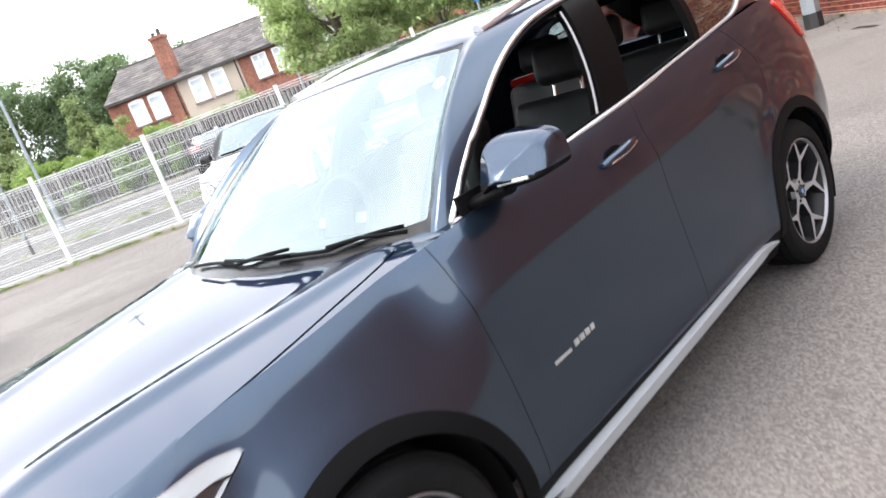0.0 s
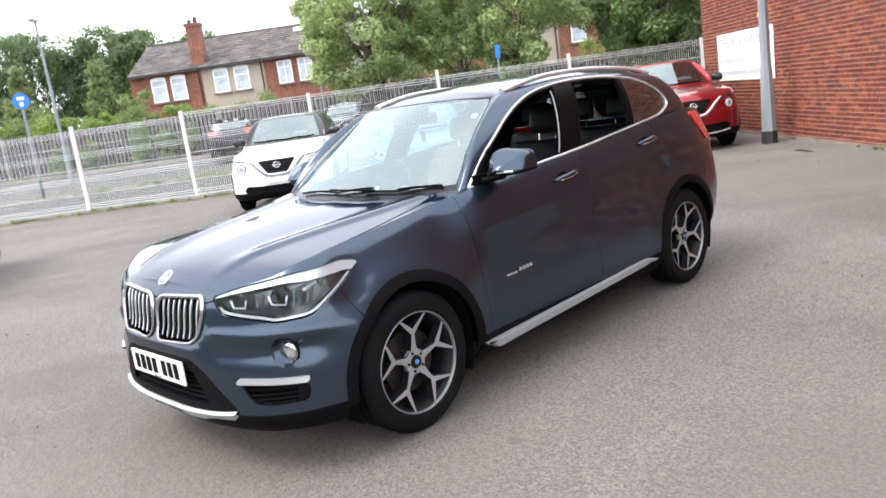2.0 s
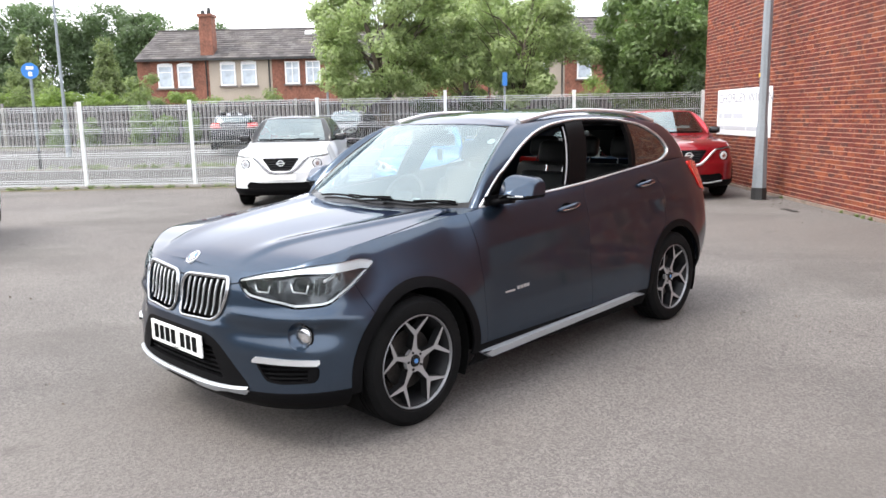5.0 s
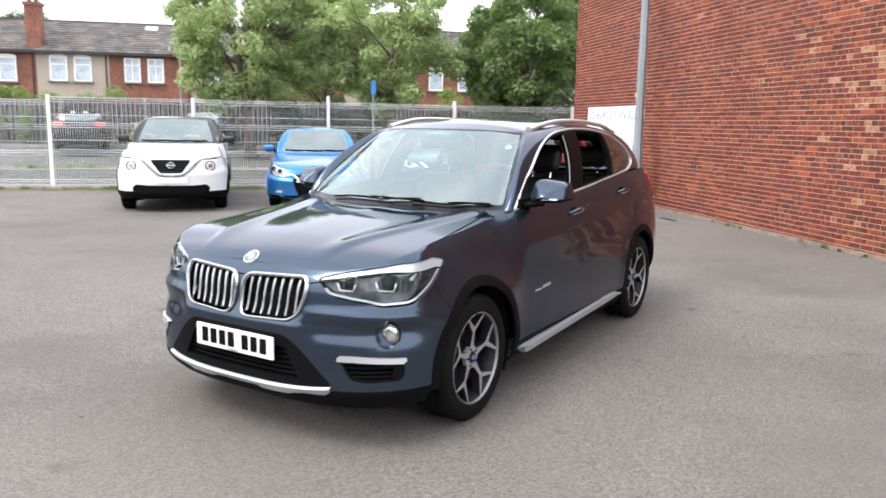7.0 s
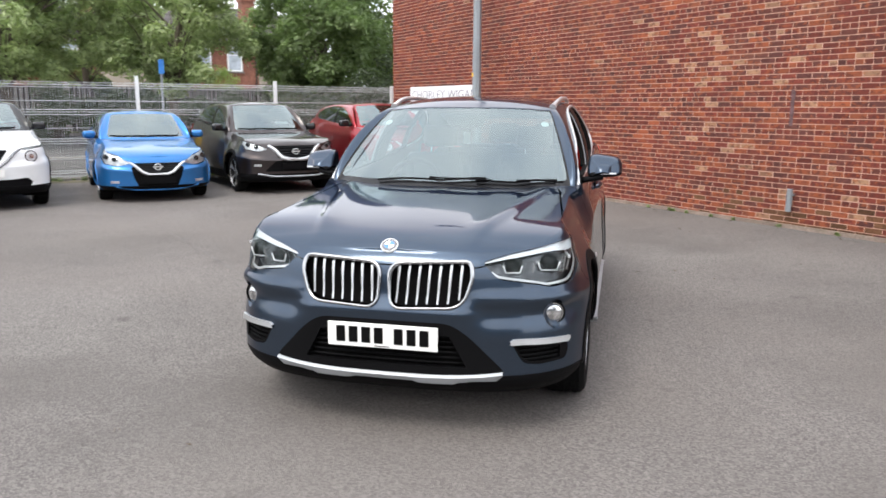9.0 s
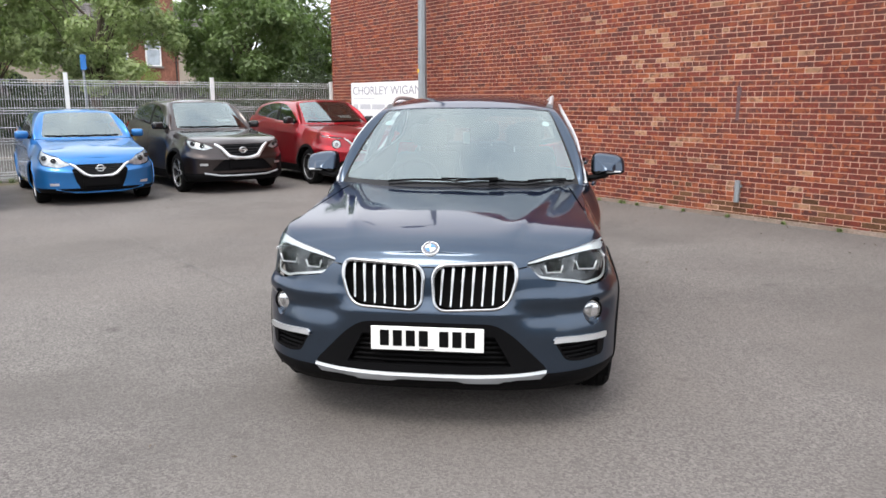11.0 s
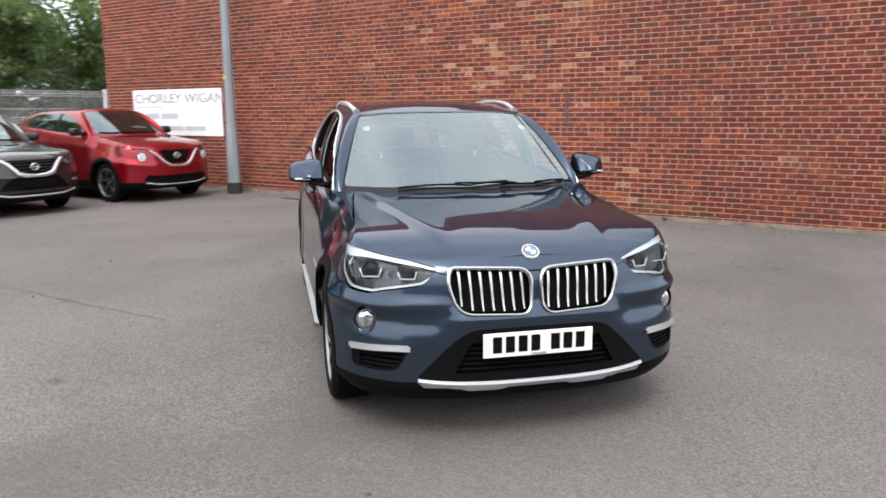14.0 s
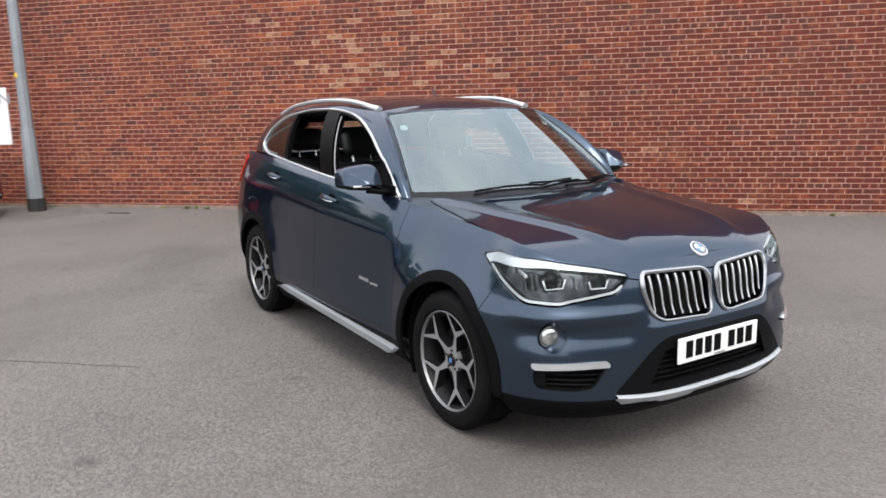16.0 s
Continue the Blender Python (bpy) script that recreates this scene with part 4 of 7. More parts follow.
class Shell:
    """Vertices (x, y, z and two surface parameters) and faces."""

    def __init__(self, v, f):
        self.v, self.f = np.asarray(v, float), f

    @staticmethod
    def grid(g):
        n, m, _ = g.shape
        f = [(i * m + j, (i + 1) * m + j, (i + 1) * m + j + 1, i * m + j + 1) for i in range(n - 1) for j in range(m - 1)]
        return Shell(g.reshape(-1, g.shape[2]), f)

    def keep(self, func):
        """The part where func(v) >= 0, cut cleanly along its edge."""
        val = np.array(func(self.v), float)
        val[np.abs(val) < 0.0003] = 0.0
        verts = list(self.v)
        cut, out = {}, []
        inside = val >= 0

        def cross(a, b):
            k = (a, b) if a < b else (b, a)
            if k not in cut:
                t = val[k[0]] / (val[k[0]] - val[k[1]])
                cut[k] = len(verts)
                verts.append(self.v[k[0]] * (1 - t) + self.v[k[1]] * t)
            return cut[k]

        for f in self.f:
            s = [inside[k] for k in f]
            if all(s):
                out.append(f)
            elif any(s):
                g = []
                for a, b in zip(f, f[1:] + f[:1]):
                    if inside[a]:
                        g.append(a)
                    if inside[a] != inside[b] and val[a] != 0 and val[b] != 0:
                        g.append(cross(a, b))
                if len(g) > 2:
                    out.append(tuple(g))
        r = Shell(np.array(verts), out)
        return r.tidy()

    def tidy(self):
        used = sorted({k for f in self.f for k in f})
        back = {k: i for i, k in enumerate(used)}
        self.v = self.v[used] if used else np.zeros((0, 5))
        self.f = [tuple(back[k] for k in f) for f in self.f]
        return self

    def pieces(self):
        """Its connected pieces, each a shell."""
        left, out = list(self.f), []
        while left:
            near, grown = set(left[0]), True
            while grown:
                more = [f for f in left if not near.isdisjoint(f)]
                size = len(near)
                for f in more:
                    near.update(f)
                grown = len(near) > size
            out.append(Shell(self.v.copy(), more).tidy())
            left = [f for f in left if near.isdisjoint(f)]
        return out

    def main(self, share=0.06):
        """Without loose slivers: only pieces with at least that share of the faces."""
        root = list(range(len(self.f)))

        def find(a):
            while root[a] != a:
                root[a] = root[root[a]]
                a = root[a]
            return a
        first = {}
        for i, f in enumerate(self.f):
            for a, b in zip(f, f[1:] + f[:1]):
                j = first.setdefault((a, b) if a < b else (b, a), i)
                root[find(i)] = find(j)
        count = {}
        for i in range(len(self.f)):
            count[find(i)] = count.get(find(i), 0) + 1
        self.f = [f for i, f in enumerate(self.f) if count[find(i)] >= share * len(self.f)]
        return self.tidy()

    def cut(self, func, gap=0.0):
        """Both sides of func = 0, with a gap between them."""
        return self.keep(lambda v: func(v) - gap), self.keep(lambda v: -func(v) - gap)

    def mesh(self, side=1, both=False, out=0.0):
        """Vertices and faces in metres; side -1 mirrors, both joins the two halves."""
        v = self.v[:, :3].copy()
        f = [tuple(g) for g in self.f]
        if both:
            o = len(v)
            w = v * np.array([-1, 1, 1])
            f = f + [tuple(k + o for k in g[::-1]) for g in f]
            v = np.vstack([v, w])
        elif side < 0:
            v = v * np.array([-1, 1, 1])
            f = [g[::-1] for g in f]
        return v, f


def outline(poly, round_by=0.0):
    """Signed distance inside (+) of a closed outline of (a, b) points, for arrays a, b."""
    p = np.asarray(poly, float)
    q = np.roll(p, -1, axis=0)

    def f(a, b):
        d = np.full(len(a), 1e9)
        ins = np.zeros(len(a), bool)
        for (x0, y0), (x1, y1) in zip(p, q):
            ex, ey = x1 - x0, y1 - y0
            t = np.clip(((a - x0) * ex + (b - y0) * ey) / (ex * ex + ey * ey + 1e-12), 0, 1)
            d = np.minimum(d, np.hypot(a - x0 - t * ex, b - y0 - t * ey))
            c = ((y0 > b) != (y1 > b)) & (a < (x1 - x0) * (b - y0) / (y1 - y0 + 1e-12) + x0)
            ins ^= c
        return np.where(ins, d, -d) + round_by
    return f


def rounded(poly, r, n=5):
    """An outline with its corners rounded."""
    p = [np.array(k, float) for k in poly]
    out = []
    for i, c in enumerate(p):
        a, b = p[i - 1], p[(i + 1) % len(p)]
        rr = r[i] if isinstance(r, (list, tuple)) else r
        da, db = a - c, b - c
        la, lb = np.linalg.norm(da), np.linalg.norm(db)
        k = min(rr, la * 0.49, lb * 0.49)
        s, e = c + da / la * k, c + db / lb * k
        for t in np.linspace(0, 1, n + 1):
            out.append(tuple((1 - t) ** 2 * s + 2 * t * (1 - t) * c + t * t * e))
    return out


def shell_of(P, fine=1.0):
    """The three half surfaces of a car: lower band, bonnet, greenhouse with roof."""
    ns, nv = int(300 * fine), int(66 * fine)
    c = even(P["plan"], ns)
    d = np.gradient(c, axis=0)
    d /= np.linalg.norm(d, axis=1)[:, None]
    nrm = np.stack([d[:, 1], -d[:, 0]], 1)
    nrm[0] = (0, -1)
    nrm[-1] = (0, 1)
    s = np.linspace(0, 1, ns)
    y = c[:, 1]
    rear0 = P["wb"]
    wf = np.clip((P["front_blend"][0] - y) / (P["front_blend"][0] - P["front_blend"][1]), 0, 1)
    wf = wf * wf * (3 - 2 * wf)
    wr = np.clip((y - rear0 - 0.15) / 0.5, 0, 1)
    wr = wr * wr * (3 - 2 * wr)
    # distance along the outline, to hang the top edge's height on
    top = bend(*zip(*P["top"]))(np.where(c[:, 1] < 0.2, c[:, 0] * 0 + np.minimum(c[:, 0] + c[:, 1], 0.9 + c[:, 1]), 0.9 + c[:, 1]))
    bot = bend(*zip(*P["bottom"]))(y)
    v = np.linspace(0, 1, nv)
    side, front, rear = (bend(*zip(*P[k]))(v) for k in ("side", "front", "rear"))
    inset = side[None] * (1 - wf - wr)[:, None] + front[None] * wf[:, None] + rear[None] * wr[:, None]
    if 'wing' in P:
        ww = np.clip((0.60 - y) / 0.30, 0, 1) * (1 - wf)
        ww = (ww * ww * (3 - 2 * ww))[:, None]
        inset = inset + ww * (bend(*zip(*P['wing']))(v) - side)[None]
    z = bot[:, None] + (top - bot)[:, None] * v[None]
    if 'scoop' in P:
        # hollow round the fog lamps under a raised shoulder
        deep, rise_by, q0, q1 = P['scoop']
        q = c[:, 0] + c[:, 1]
        wq = np.clip((q + q0) / 0.20, 0, 1) * np.clip((q1 - q) / 0.22, 0, 1) * (y < 0.1)
        wq = (wq * wq * (3 - 2 * wq))[:, None]
        hollow = np.where(z > 0.60, np.exp(-((z - 0.60) / 0.036) ** 2), np.exp(-((z - 0.60) / 0.062) ** 2))
        inset = inset + wq * (deep * hollow - rise_by * np.exp(-((z - 0.672) / 0.026) ** 2))
    g = np.zeros((ns, nv, 5))
    g[:, :, 0] = np.maximum(0, c[:, 0, None] - nrm[:, 0, None] * inset)
    g[:, :, 1] = c[:, 1, None] - nrm[:, 1, None] * inset
    g[0, :, 0] = g[-1, :, 0] = 0
    # flared arches
    for yc in (0.0, P["wb"]):
        rad = np.hypot(g[:, :, 1] - yc, z - P["tyre"])
        fl = np.exp(-((rad - P["arch"]) / 0.09) ** 2) * P["flare"] * (z > 0.1) * (c[:, 0, None] > 0.6)
        g[:, :, 0] += fl
    g[:, :, 2] = z
    g[:, :, 3], g[:, :, 4] = s[:, None], v[None]
    band = Shell.grid(g)
    # bonnet
    y_end = P["cowl_edge"]
    last = int(np.argmax((g[:, -1, 1] > y_end) & (c[:, 0] > 0.5)))
    e = g[:last + 1, -1, :3]
    nr = int(46 * fine)
    r = np.linspace(0, 1, nr)
    y0 = e[0, 1]
    yc = y0 + (e[:, 1] - y0) * (P["cowl_mid"] - y0) / (e[-1, 1] - y0)
    zc = bend(*zip(*P["bonnet"]))(yc)
    b = np.zeros((len(e), nr, 5))
    b[:, :, 0] = e[:, 0, None] * (1 - r)[None]
    b[:, :, 1] = e[:, 1, None] + (yc - e[:, 1])[:, None] * r[None]
    b[:, :, 2] = e[:, 2, None] + (zc - e[:, 2])[:, None] * (1 - (1 - r) ** 2.1)[None]
    for x_a, y_a, x_b, y_b, hgt, wid in P.get("creases", ()):
        t = np.clip((b[:, :, 1] - y_a) / (y_b - y_a), 0, 1)
        off = b[:, :, 0] - (x_a + (x_b - x_a) * t)
        fade = np.clip((b[:, :, 1] - y_a) / 0.25, 0, 1) * np.clip((y_b - b[:, :, 1]) / 0.15 + 0.6, 0, 1)
        b[:, :, 2] += hgt * fade * np.where(off > 0, np.exp(-(off / wid) ** 2), np.exp(-(off / (wid * 2.6)) ** 2))
    b[:, :, 3], b[:, :, 4] = np.linspace(0, 1, len(e))[:, None], r[None]
    bonnet = Shell.grid(b)
    # greenhouse
    lo, hi = np.asarray(P["belt"], float), np.asarray(P["roof"], float)
    nt, nw = int(220 * fine), int(36 * fine)
    t = np.linspace(0, len(lo) - 1, nt)
    a, h = catmull(lo, t, True), catmull(hi, t, True)
    a[0, 0] = a[-1, 0] = h[0, 0] = h[-1, 0] = 0
    w = np.linspace(0, 1, nw)
    sw = np.clip((t - P["pillar"][0]) / 0.8, 0, 1) * np.clip((P["pillar"][1] - t) / 1.5, 0, 1)
    pa = (w[None] * (1 - sw[:, None]) + sw[:, None] * w[None] ** 1.45)
    pz = (w[None] * (1 - sw[:, None]) + sw[:, None] * (1 - (1 - w[None]) ** 1.3))
    pz = pz + (1 - sw[:, None]) * 0.14 * w[None] * (1 - w[None])
    G = np.zeros((nt, nw + int(22 * fine), 5))
    G[:, :nw, :2] = a[:, None, :2] + (h - a)[:, None, :2] * pa[:, :, None]
    G[:, :nw, 2] = a[:, None, 2] + (h - a)[:, None, 2] * pz
    k = np.linspace(0, 1, int(22 * fine) + 1)[1:]
    ym = np.interp(h[:, 1], (h[0, 1], h[-1, 1]), (h[0, 1] + 0.0, h[-1, 1]))
    zm = bend(*zip(*P["roof_mid"]))(ym)
    G[:, nw:, 0] = h[:, 0, None] * (1 - k)[None]
    G[:, nw:, 1] = h[:, 1, None] + (ym - h[:, 1])[:, None] * k[None]
    G[:, nw:, 2] = h[:, 2, None] + (zm - h[:, 2])[:, None] * (1 - (1 - k) ** 2.4)[None]
    G[:, :, 3] = t[:, None]
    G[:, :nw, 4] = w[None]
    G[:, nw:, 4] = 1 + k[None]
    return band, bonnet, Shell.grid(G)


SUV = dict(
    wb=2.67, tyre=0.335, arch=0.41, flare=0.010, front_blend=(-0.15, -0.55),
    plan=[(x * 1.022, y) for x, y in [(0, -0.845), (0.25, -0.838), (0.47, -0.803), (0.675, -0.712), (0.822, -0.545), (0.882, -0.29), (0.893, 0.05), (0.888, 0.5), (0.892, 1.3), (0.895, 2.1), (0.895, 2.67), (0.87, 3.05), (0.79, 3.34), (0.6, 3.49), (0.3, 3.55), (0, 3.565)]],
    # heights of the band's upper edge: by x + y round the nose, by 0.9 + y along the side
    top=[(-0.85, 0.865), (-0.5, 0.862), (-0.3, 0.865), (0.0, 0.885), (0.28, 0.925), (0.56, 0.955), (0.9, 0.985), (1.35, 1.035), (1.5, 1.055), (2.46, 1.12), (3.5, 1.20), (3.9, 1.215), (4.2, 1.17), (4.5, 1.13)],
    bottom=[(-0.85, 0.22), (-0.4, 0.215), (0.4, 0.20), (2.2, 0.20), (2.9, 0.24), (3.57, 0.30)],
    side=[(0, 0.07), (0.06, 0.036), (0.13, 0.010), (0.20, 0.0), (0.30, 0.005), (0.42, 0.015), (0.55, 0.024), (0.66, 0.029), (0.73, 0.030), (0.765, 0.030), (0.80, 0.034), (0.86, 0.049), (0.92, 0.069), (0.965, 0.088), (1, 0.110)],
    front=[(0, 0.07), (0.07, 0.024), (0.14, 0.006), (0.3, 0.007), (0.45, 0.005), (0.54, 0.001), (0.585, 0.0), (0.64, 0.014), (0.70, 0.031), (0.8, 0.042), (0.88, 0.054), (0.94, 0.072), (1, 0.105)],
    wing=[(0, 0.07), (0.06, 0.040), (0.13, 0.016), (0.22, 0.004), (0.32, 0.0), (0.5, 0.003), (0.58, 0.012), (0.65, 0.030), (0.72, 0.054), (0.80, 0.083), (0.88, 0.113), (0.94, 0.137), (1, 0.168)],
    rear=[(0, 0.10), (0.2, 0.02), (0.4, 0.0), (0.7, 0.03), (1, 0.12)],
    cowl_edge=0.50, cowl_mid=0.33, scoop=(0.030, 0.010, 0.50, 0.48),
    bonnet=[(-0.74, 0.870), (-0.69, 0.905), (-0.62, 0.932), (-0.52, 0.955), (-0.4, 0.975), (0.0, 1.022), (0.35, 1.052)],
    creases=[(0.36, -0.72, 0.62, 0.48, 0.014, 0.03)],
    belt=[(0, 0.33, 1.045), (0.42, 0.40, 1.045), (0.69, 0.53, 1.05), (0.783, 0.66, 1.058), (0.795, 1.5, 1.115), (0.785, 2.3, 1.17), (0.74, 2.9, 1.205), (0.66, 3.2, 1.18), (0.4, 3.36, 1.13), (0, 3.40, 1.12)],
    roof=[(0, 1.03, 1.512), (0.34, 1.06, 1.508), (0.53, 1.13, 1.497), (0.575, 1.25, 1.51), (0.60, 1.7, 1.545), (0.595, 2.2, 1.54), (0.56, 2.75, 1.50), (0.51, 3.08, 1.455), (0.3, 3.18, 1.462), (0, 3.20, 1.466)],
    roof_mid=[(1.03, 1.512), (1.2, 1.555), (1.5, 1.585), (1.95, 1.597), (2.6, 1.575), (3.2, 1.466)],
    pillar=(2.0, 8.0),
)

BLUE = paint("dark mineral blue paint", (0.036, 0.055, 0.084), 0.25, 0.9)
BLUE.node_tree.nodes["Principled BSDF"].inputs["Roughness"].default_value = 0.28
BLUE.node_tree.nodes["Principled BSDF"].inputs["Specular Tint"].default_value = (0.20, 0.25, 0.33, 1)
BLUE.node_tree.nodes["Principled BSDF"].inputs["Coat Roughness"].default_value = 0.045
BLUE.node_tree.nodes["Principled BSDF"].inputs["Coat IOR"].default_value = 1.43
PLASTIC = material("black grained plastic", (0.0035, 0.0035, 0.004), rough=0.6, spec=0.07, grain=0.2, grain_scale=300, bump=0.1, bump_scale=400)
GLOSSBLACK = material("gloss black trim", (0.006, 0.006, 0.007), rough=0.25, spec=0.3)
# near-black: painted shade of openings, also plain black for small parts
VOID = material("near-black for hollows, bolts and print", (0.003, 0.003, 0.003), rough=0.95, spec=0.1)
CHROME = material("chrome trim", (0.82, 0.82, 0.82), rough=0.12, metal=1.0, blotch=0.04)
SATIN = material("satin aluminium", (0.66, 0.67, 0.68), rough=0.34, metal=0.85, blotch=0.05, blotch_scale=5)
FRAMESATIN = material("satin chrome frame", (0.44, 0.45, 0.46), rough=0.22, metal=0.95, blotch=0.05)
SILVER = material("silver plastic", (0.38, 0.40, 0.42), rough=0.45, metal=0.5, blotch=0.05)
MACHINED = material("machined alloy", (0.40, 0.40, 0.41), rough=0.36, metal=0.65, grain=0.06, grain_scale=200)
DARKALLOY = material("dark grey wheel paint", (0.0085, 0.0085, 0.0095), rough=0.5, spec=0.25)
PILLARBLACK = material("black pillar film", (0.004, 0.0038, 0.004), rough=0.3, spec=0.03)
CHANNEL = material("grey window channel", (0.20, 0.20, 0.21), rough=0.45, metal=0.3)
RIMEDGE = material("rim edge alloy", (0.26, 0.26, 0.27), rough=0.4, metal=0.6)
RUBBER = material("tyre rubber", (0.0045, 0.0045, 0.0047), rough=0.8, spec=0.12, grain=0.25, grain_scale=120, blotch=0.25, blotch_scale=8, wear=(0.014, 0.0135, 0.013), wear_amount=0.3, wear_scale=5)
STEEL = material("brake steel", (0.05, 0.047, 0.045), rough=0.4, metal=0.9, grain=0.2, grain_scale=80)
LEATHER = material("black leather", (0.009, 0.009, 0.0095), rough=0.5, grain=0.2, grain_scale=200, bump=0.2, bump_scale=250)
WINDSCREEN = glass("windscreen glass", (0.44, 0.58, 0.57), 0.27, 1.4, 0.71)
FARSCREEN = glass("parked car windscreen", (0.22, 0.28, 0.29), 0.225, 1.45, 0.80)
FOGGLASS = material("fog lamp glass over its reflector", (0.60, 0.61, 0.62), rough=0.10, metal=0.9, blotch=0.8, blotch_scale=34)
PARKLAMP = material("parked car lamp", (0.52, 0.53, 0.54), rough=0.28, metal=0.6, blotch=0.6, blotch_scale=14)
SMOKE = material("smoked chrome", (0.22, 0.22, 0.23), rough=0.25, metal=0.8)
SIDEGLASS = glass("tinted side glass", (0.10, 0.11, 0.11), 0.10)
REARGLASS = glass("rear glass", (0.55, 0.6, 0.58), 0.06)
LENS = glass("clear lamp lens", (0.93, 0.95, 0.95), 0.0, 1.25, 0.8)
LAMPDARK = material("lamp housing", (0.095, 0.099, 0.106), rough=0.22, metal=0.8, blotch=0.8, blotch_scale=26)
LAMPGREY = material("lamp reflector", (0.62, 0.63, 0.64), rough=0.2, metal=0.9, blotch=0.15, blotch_scale=30)
LAMPWHITE = material("white light guide", (0.62, 0.64, 0.66), rough=0.25, metal=0.3)
TAILRED = material("red lamp lens", (0.55, 0.02, 0.015), rough=0.12, coat=0.6)
PLATE = material("white number plate", (0.80, 0.80, 0.78), rough=0.35)
BADGEBLUE = material("badge blue", (0.07, 0.20, 0.46), rough=0.2, coat=0.6)
BADGEWHITE = material("badge white", (0.8, 0.8, 0.8), rough=0.25, coat=0.5)
PAPER = material("printed sticker", (0.72, 0.80, 0.80), rough=0.5)


def solid(ob, thick, offset=-1.0):
    """Gives a sheet its thickness, with a crisp rim."""
    me = ob.data
    met = {}
    for p in me.polygons:
        for k in p.edge_keys:
            met[k] = met.get(k, 0) + 1
    for e in me.edges:
        if met.get(tuple(sorted(e.vertices)), 0) == 1:
            e.use_edge_sharp = True
    s = ob.modifiers.new("solid", "SOLIDIFY")
    s.thickness, s.offset, s.use_even_offset = thick, offset, False
    return ob


def panel(name, shell, mat, parent, both=False, thick=0.012, offset=-1.0, label="", sides=(1, -1), whole=True, crease=40):
    """One panel, or one on each side."""
    made = []
    if whole:
        shell = Shell(shell.v.copy(), list(shell.f)).main()
    if not shell.f:
        return made
    for sd in ((0,) if both else sides):
        ob = part(name, shell.mesh(sd or 1, both), mat, parent, label)
        if both:
            bm = bmesh.new()
            bm.from_mesh(ob.data)
            bmesh.ops.remove_doubles(bm, verts=bm.verts[:], dist=0.0006)
            bm.to_mesh(ob.data)
            bm.free()
        smooth(ob, crease)
        if thick:
            solid(ob, thick, offset)
        made.append(ob)
    return made


def on(shell, cols, a, b, third, near=None):
    """The third coordinate of the shell's surface where its other two are a and b."""
    v = shell.v
    d = (v[:, cols[0]] - a) ** 2 + (v[:, cols[1]] - b) ** 2
    if near is not None:
        d = d + np.where(near(v), 0, 10.0)
    k = np.argpartition(d, 14)[:14]
    A = np.stack([v[k, cols[0]] - a, v[k, cols[1]] - b, np.ones(14)], 1)
    return float(np.linalg.lstsq(A, v[k, third], rcond=1e-4)[0][2])


def both_sides(name, geo, mat, parent, label="", soft=40):
    """A piece built on the +x side, and its mirror image."""
    made = []
    v, f = geo
    for sd in (1, -1):
        vv = [(p[0] * sd, p[1], p[2]) for p in v]
        ff = f if sd > 0 else [tuple(g[::-1]) for g in f]
        made.append(smooth(part(name, (vv, ff), mat, parent, label), soft))
    return made


def lathe(profile, seg, wobble=None):
    """A ring turned about the x axis from (x, r) points."""
    v, f = [], []
    n = len(profile)
    for i in range(seg):
        a = 2 * math.pi * i / seg
        for j, (x, r) in enumerate(profile):
            rr = r + (wobble(i, j) if wobble else 0)
            v.append((x, math.cos(a) * rr, math.sin(a) * rr))
    for i in range(seg):
        for j in range(n - 1):
            f.append((i * n + j, i * n + j + 1, ((i + 1) % seg) * n + j + 1, ((i + 1) % seg) * n + j))
    return v, f


def spoke_geometry(outline_pts, xs, depth):
    """A spoke: a face along outline points (y, z), set out by xs(r), with sides of that depth. Returns top and side geometry in one mesh."""
    n = len(outline_pts)
    v = [(xs(math.hypot(*p)), *p) for p in outline_pts] + [(xs(math.hypot(*p)) - depth, *p) for p in outline_pts]
    c = len(v)
    f = [tuple(range(n))]
    f += [(i, i + n, (i + 1) % n + n, (i + 1) % n) for i in range(n)]
    return v, f


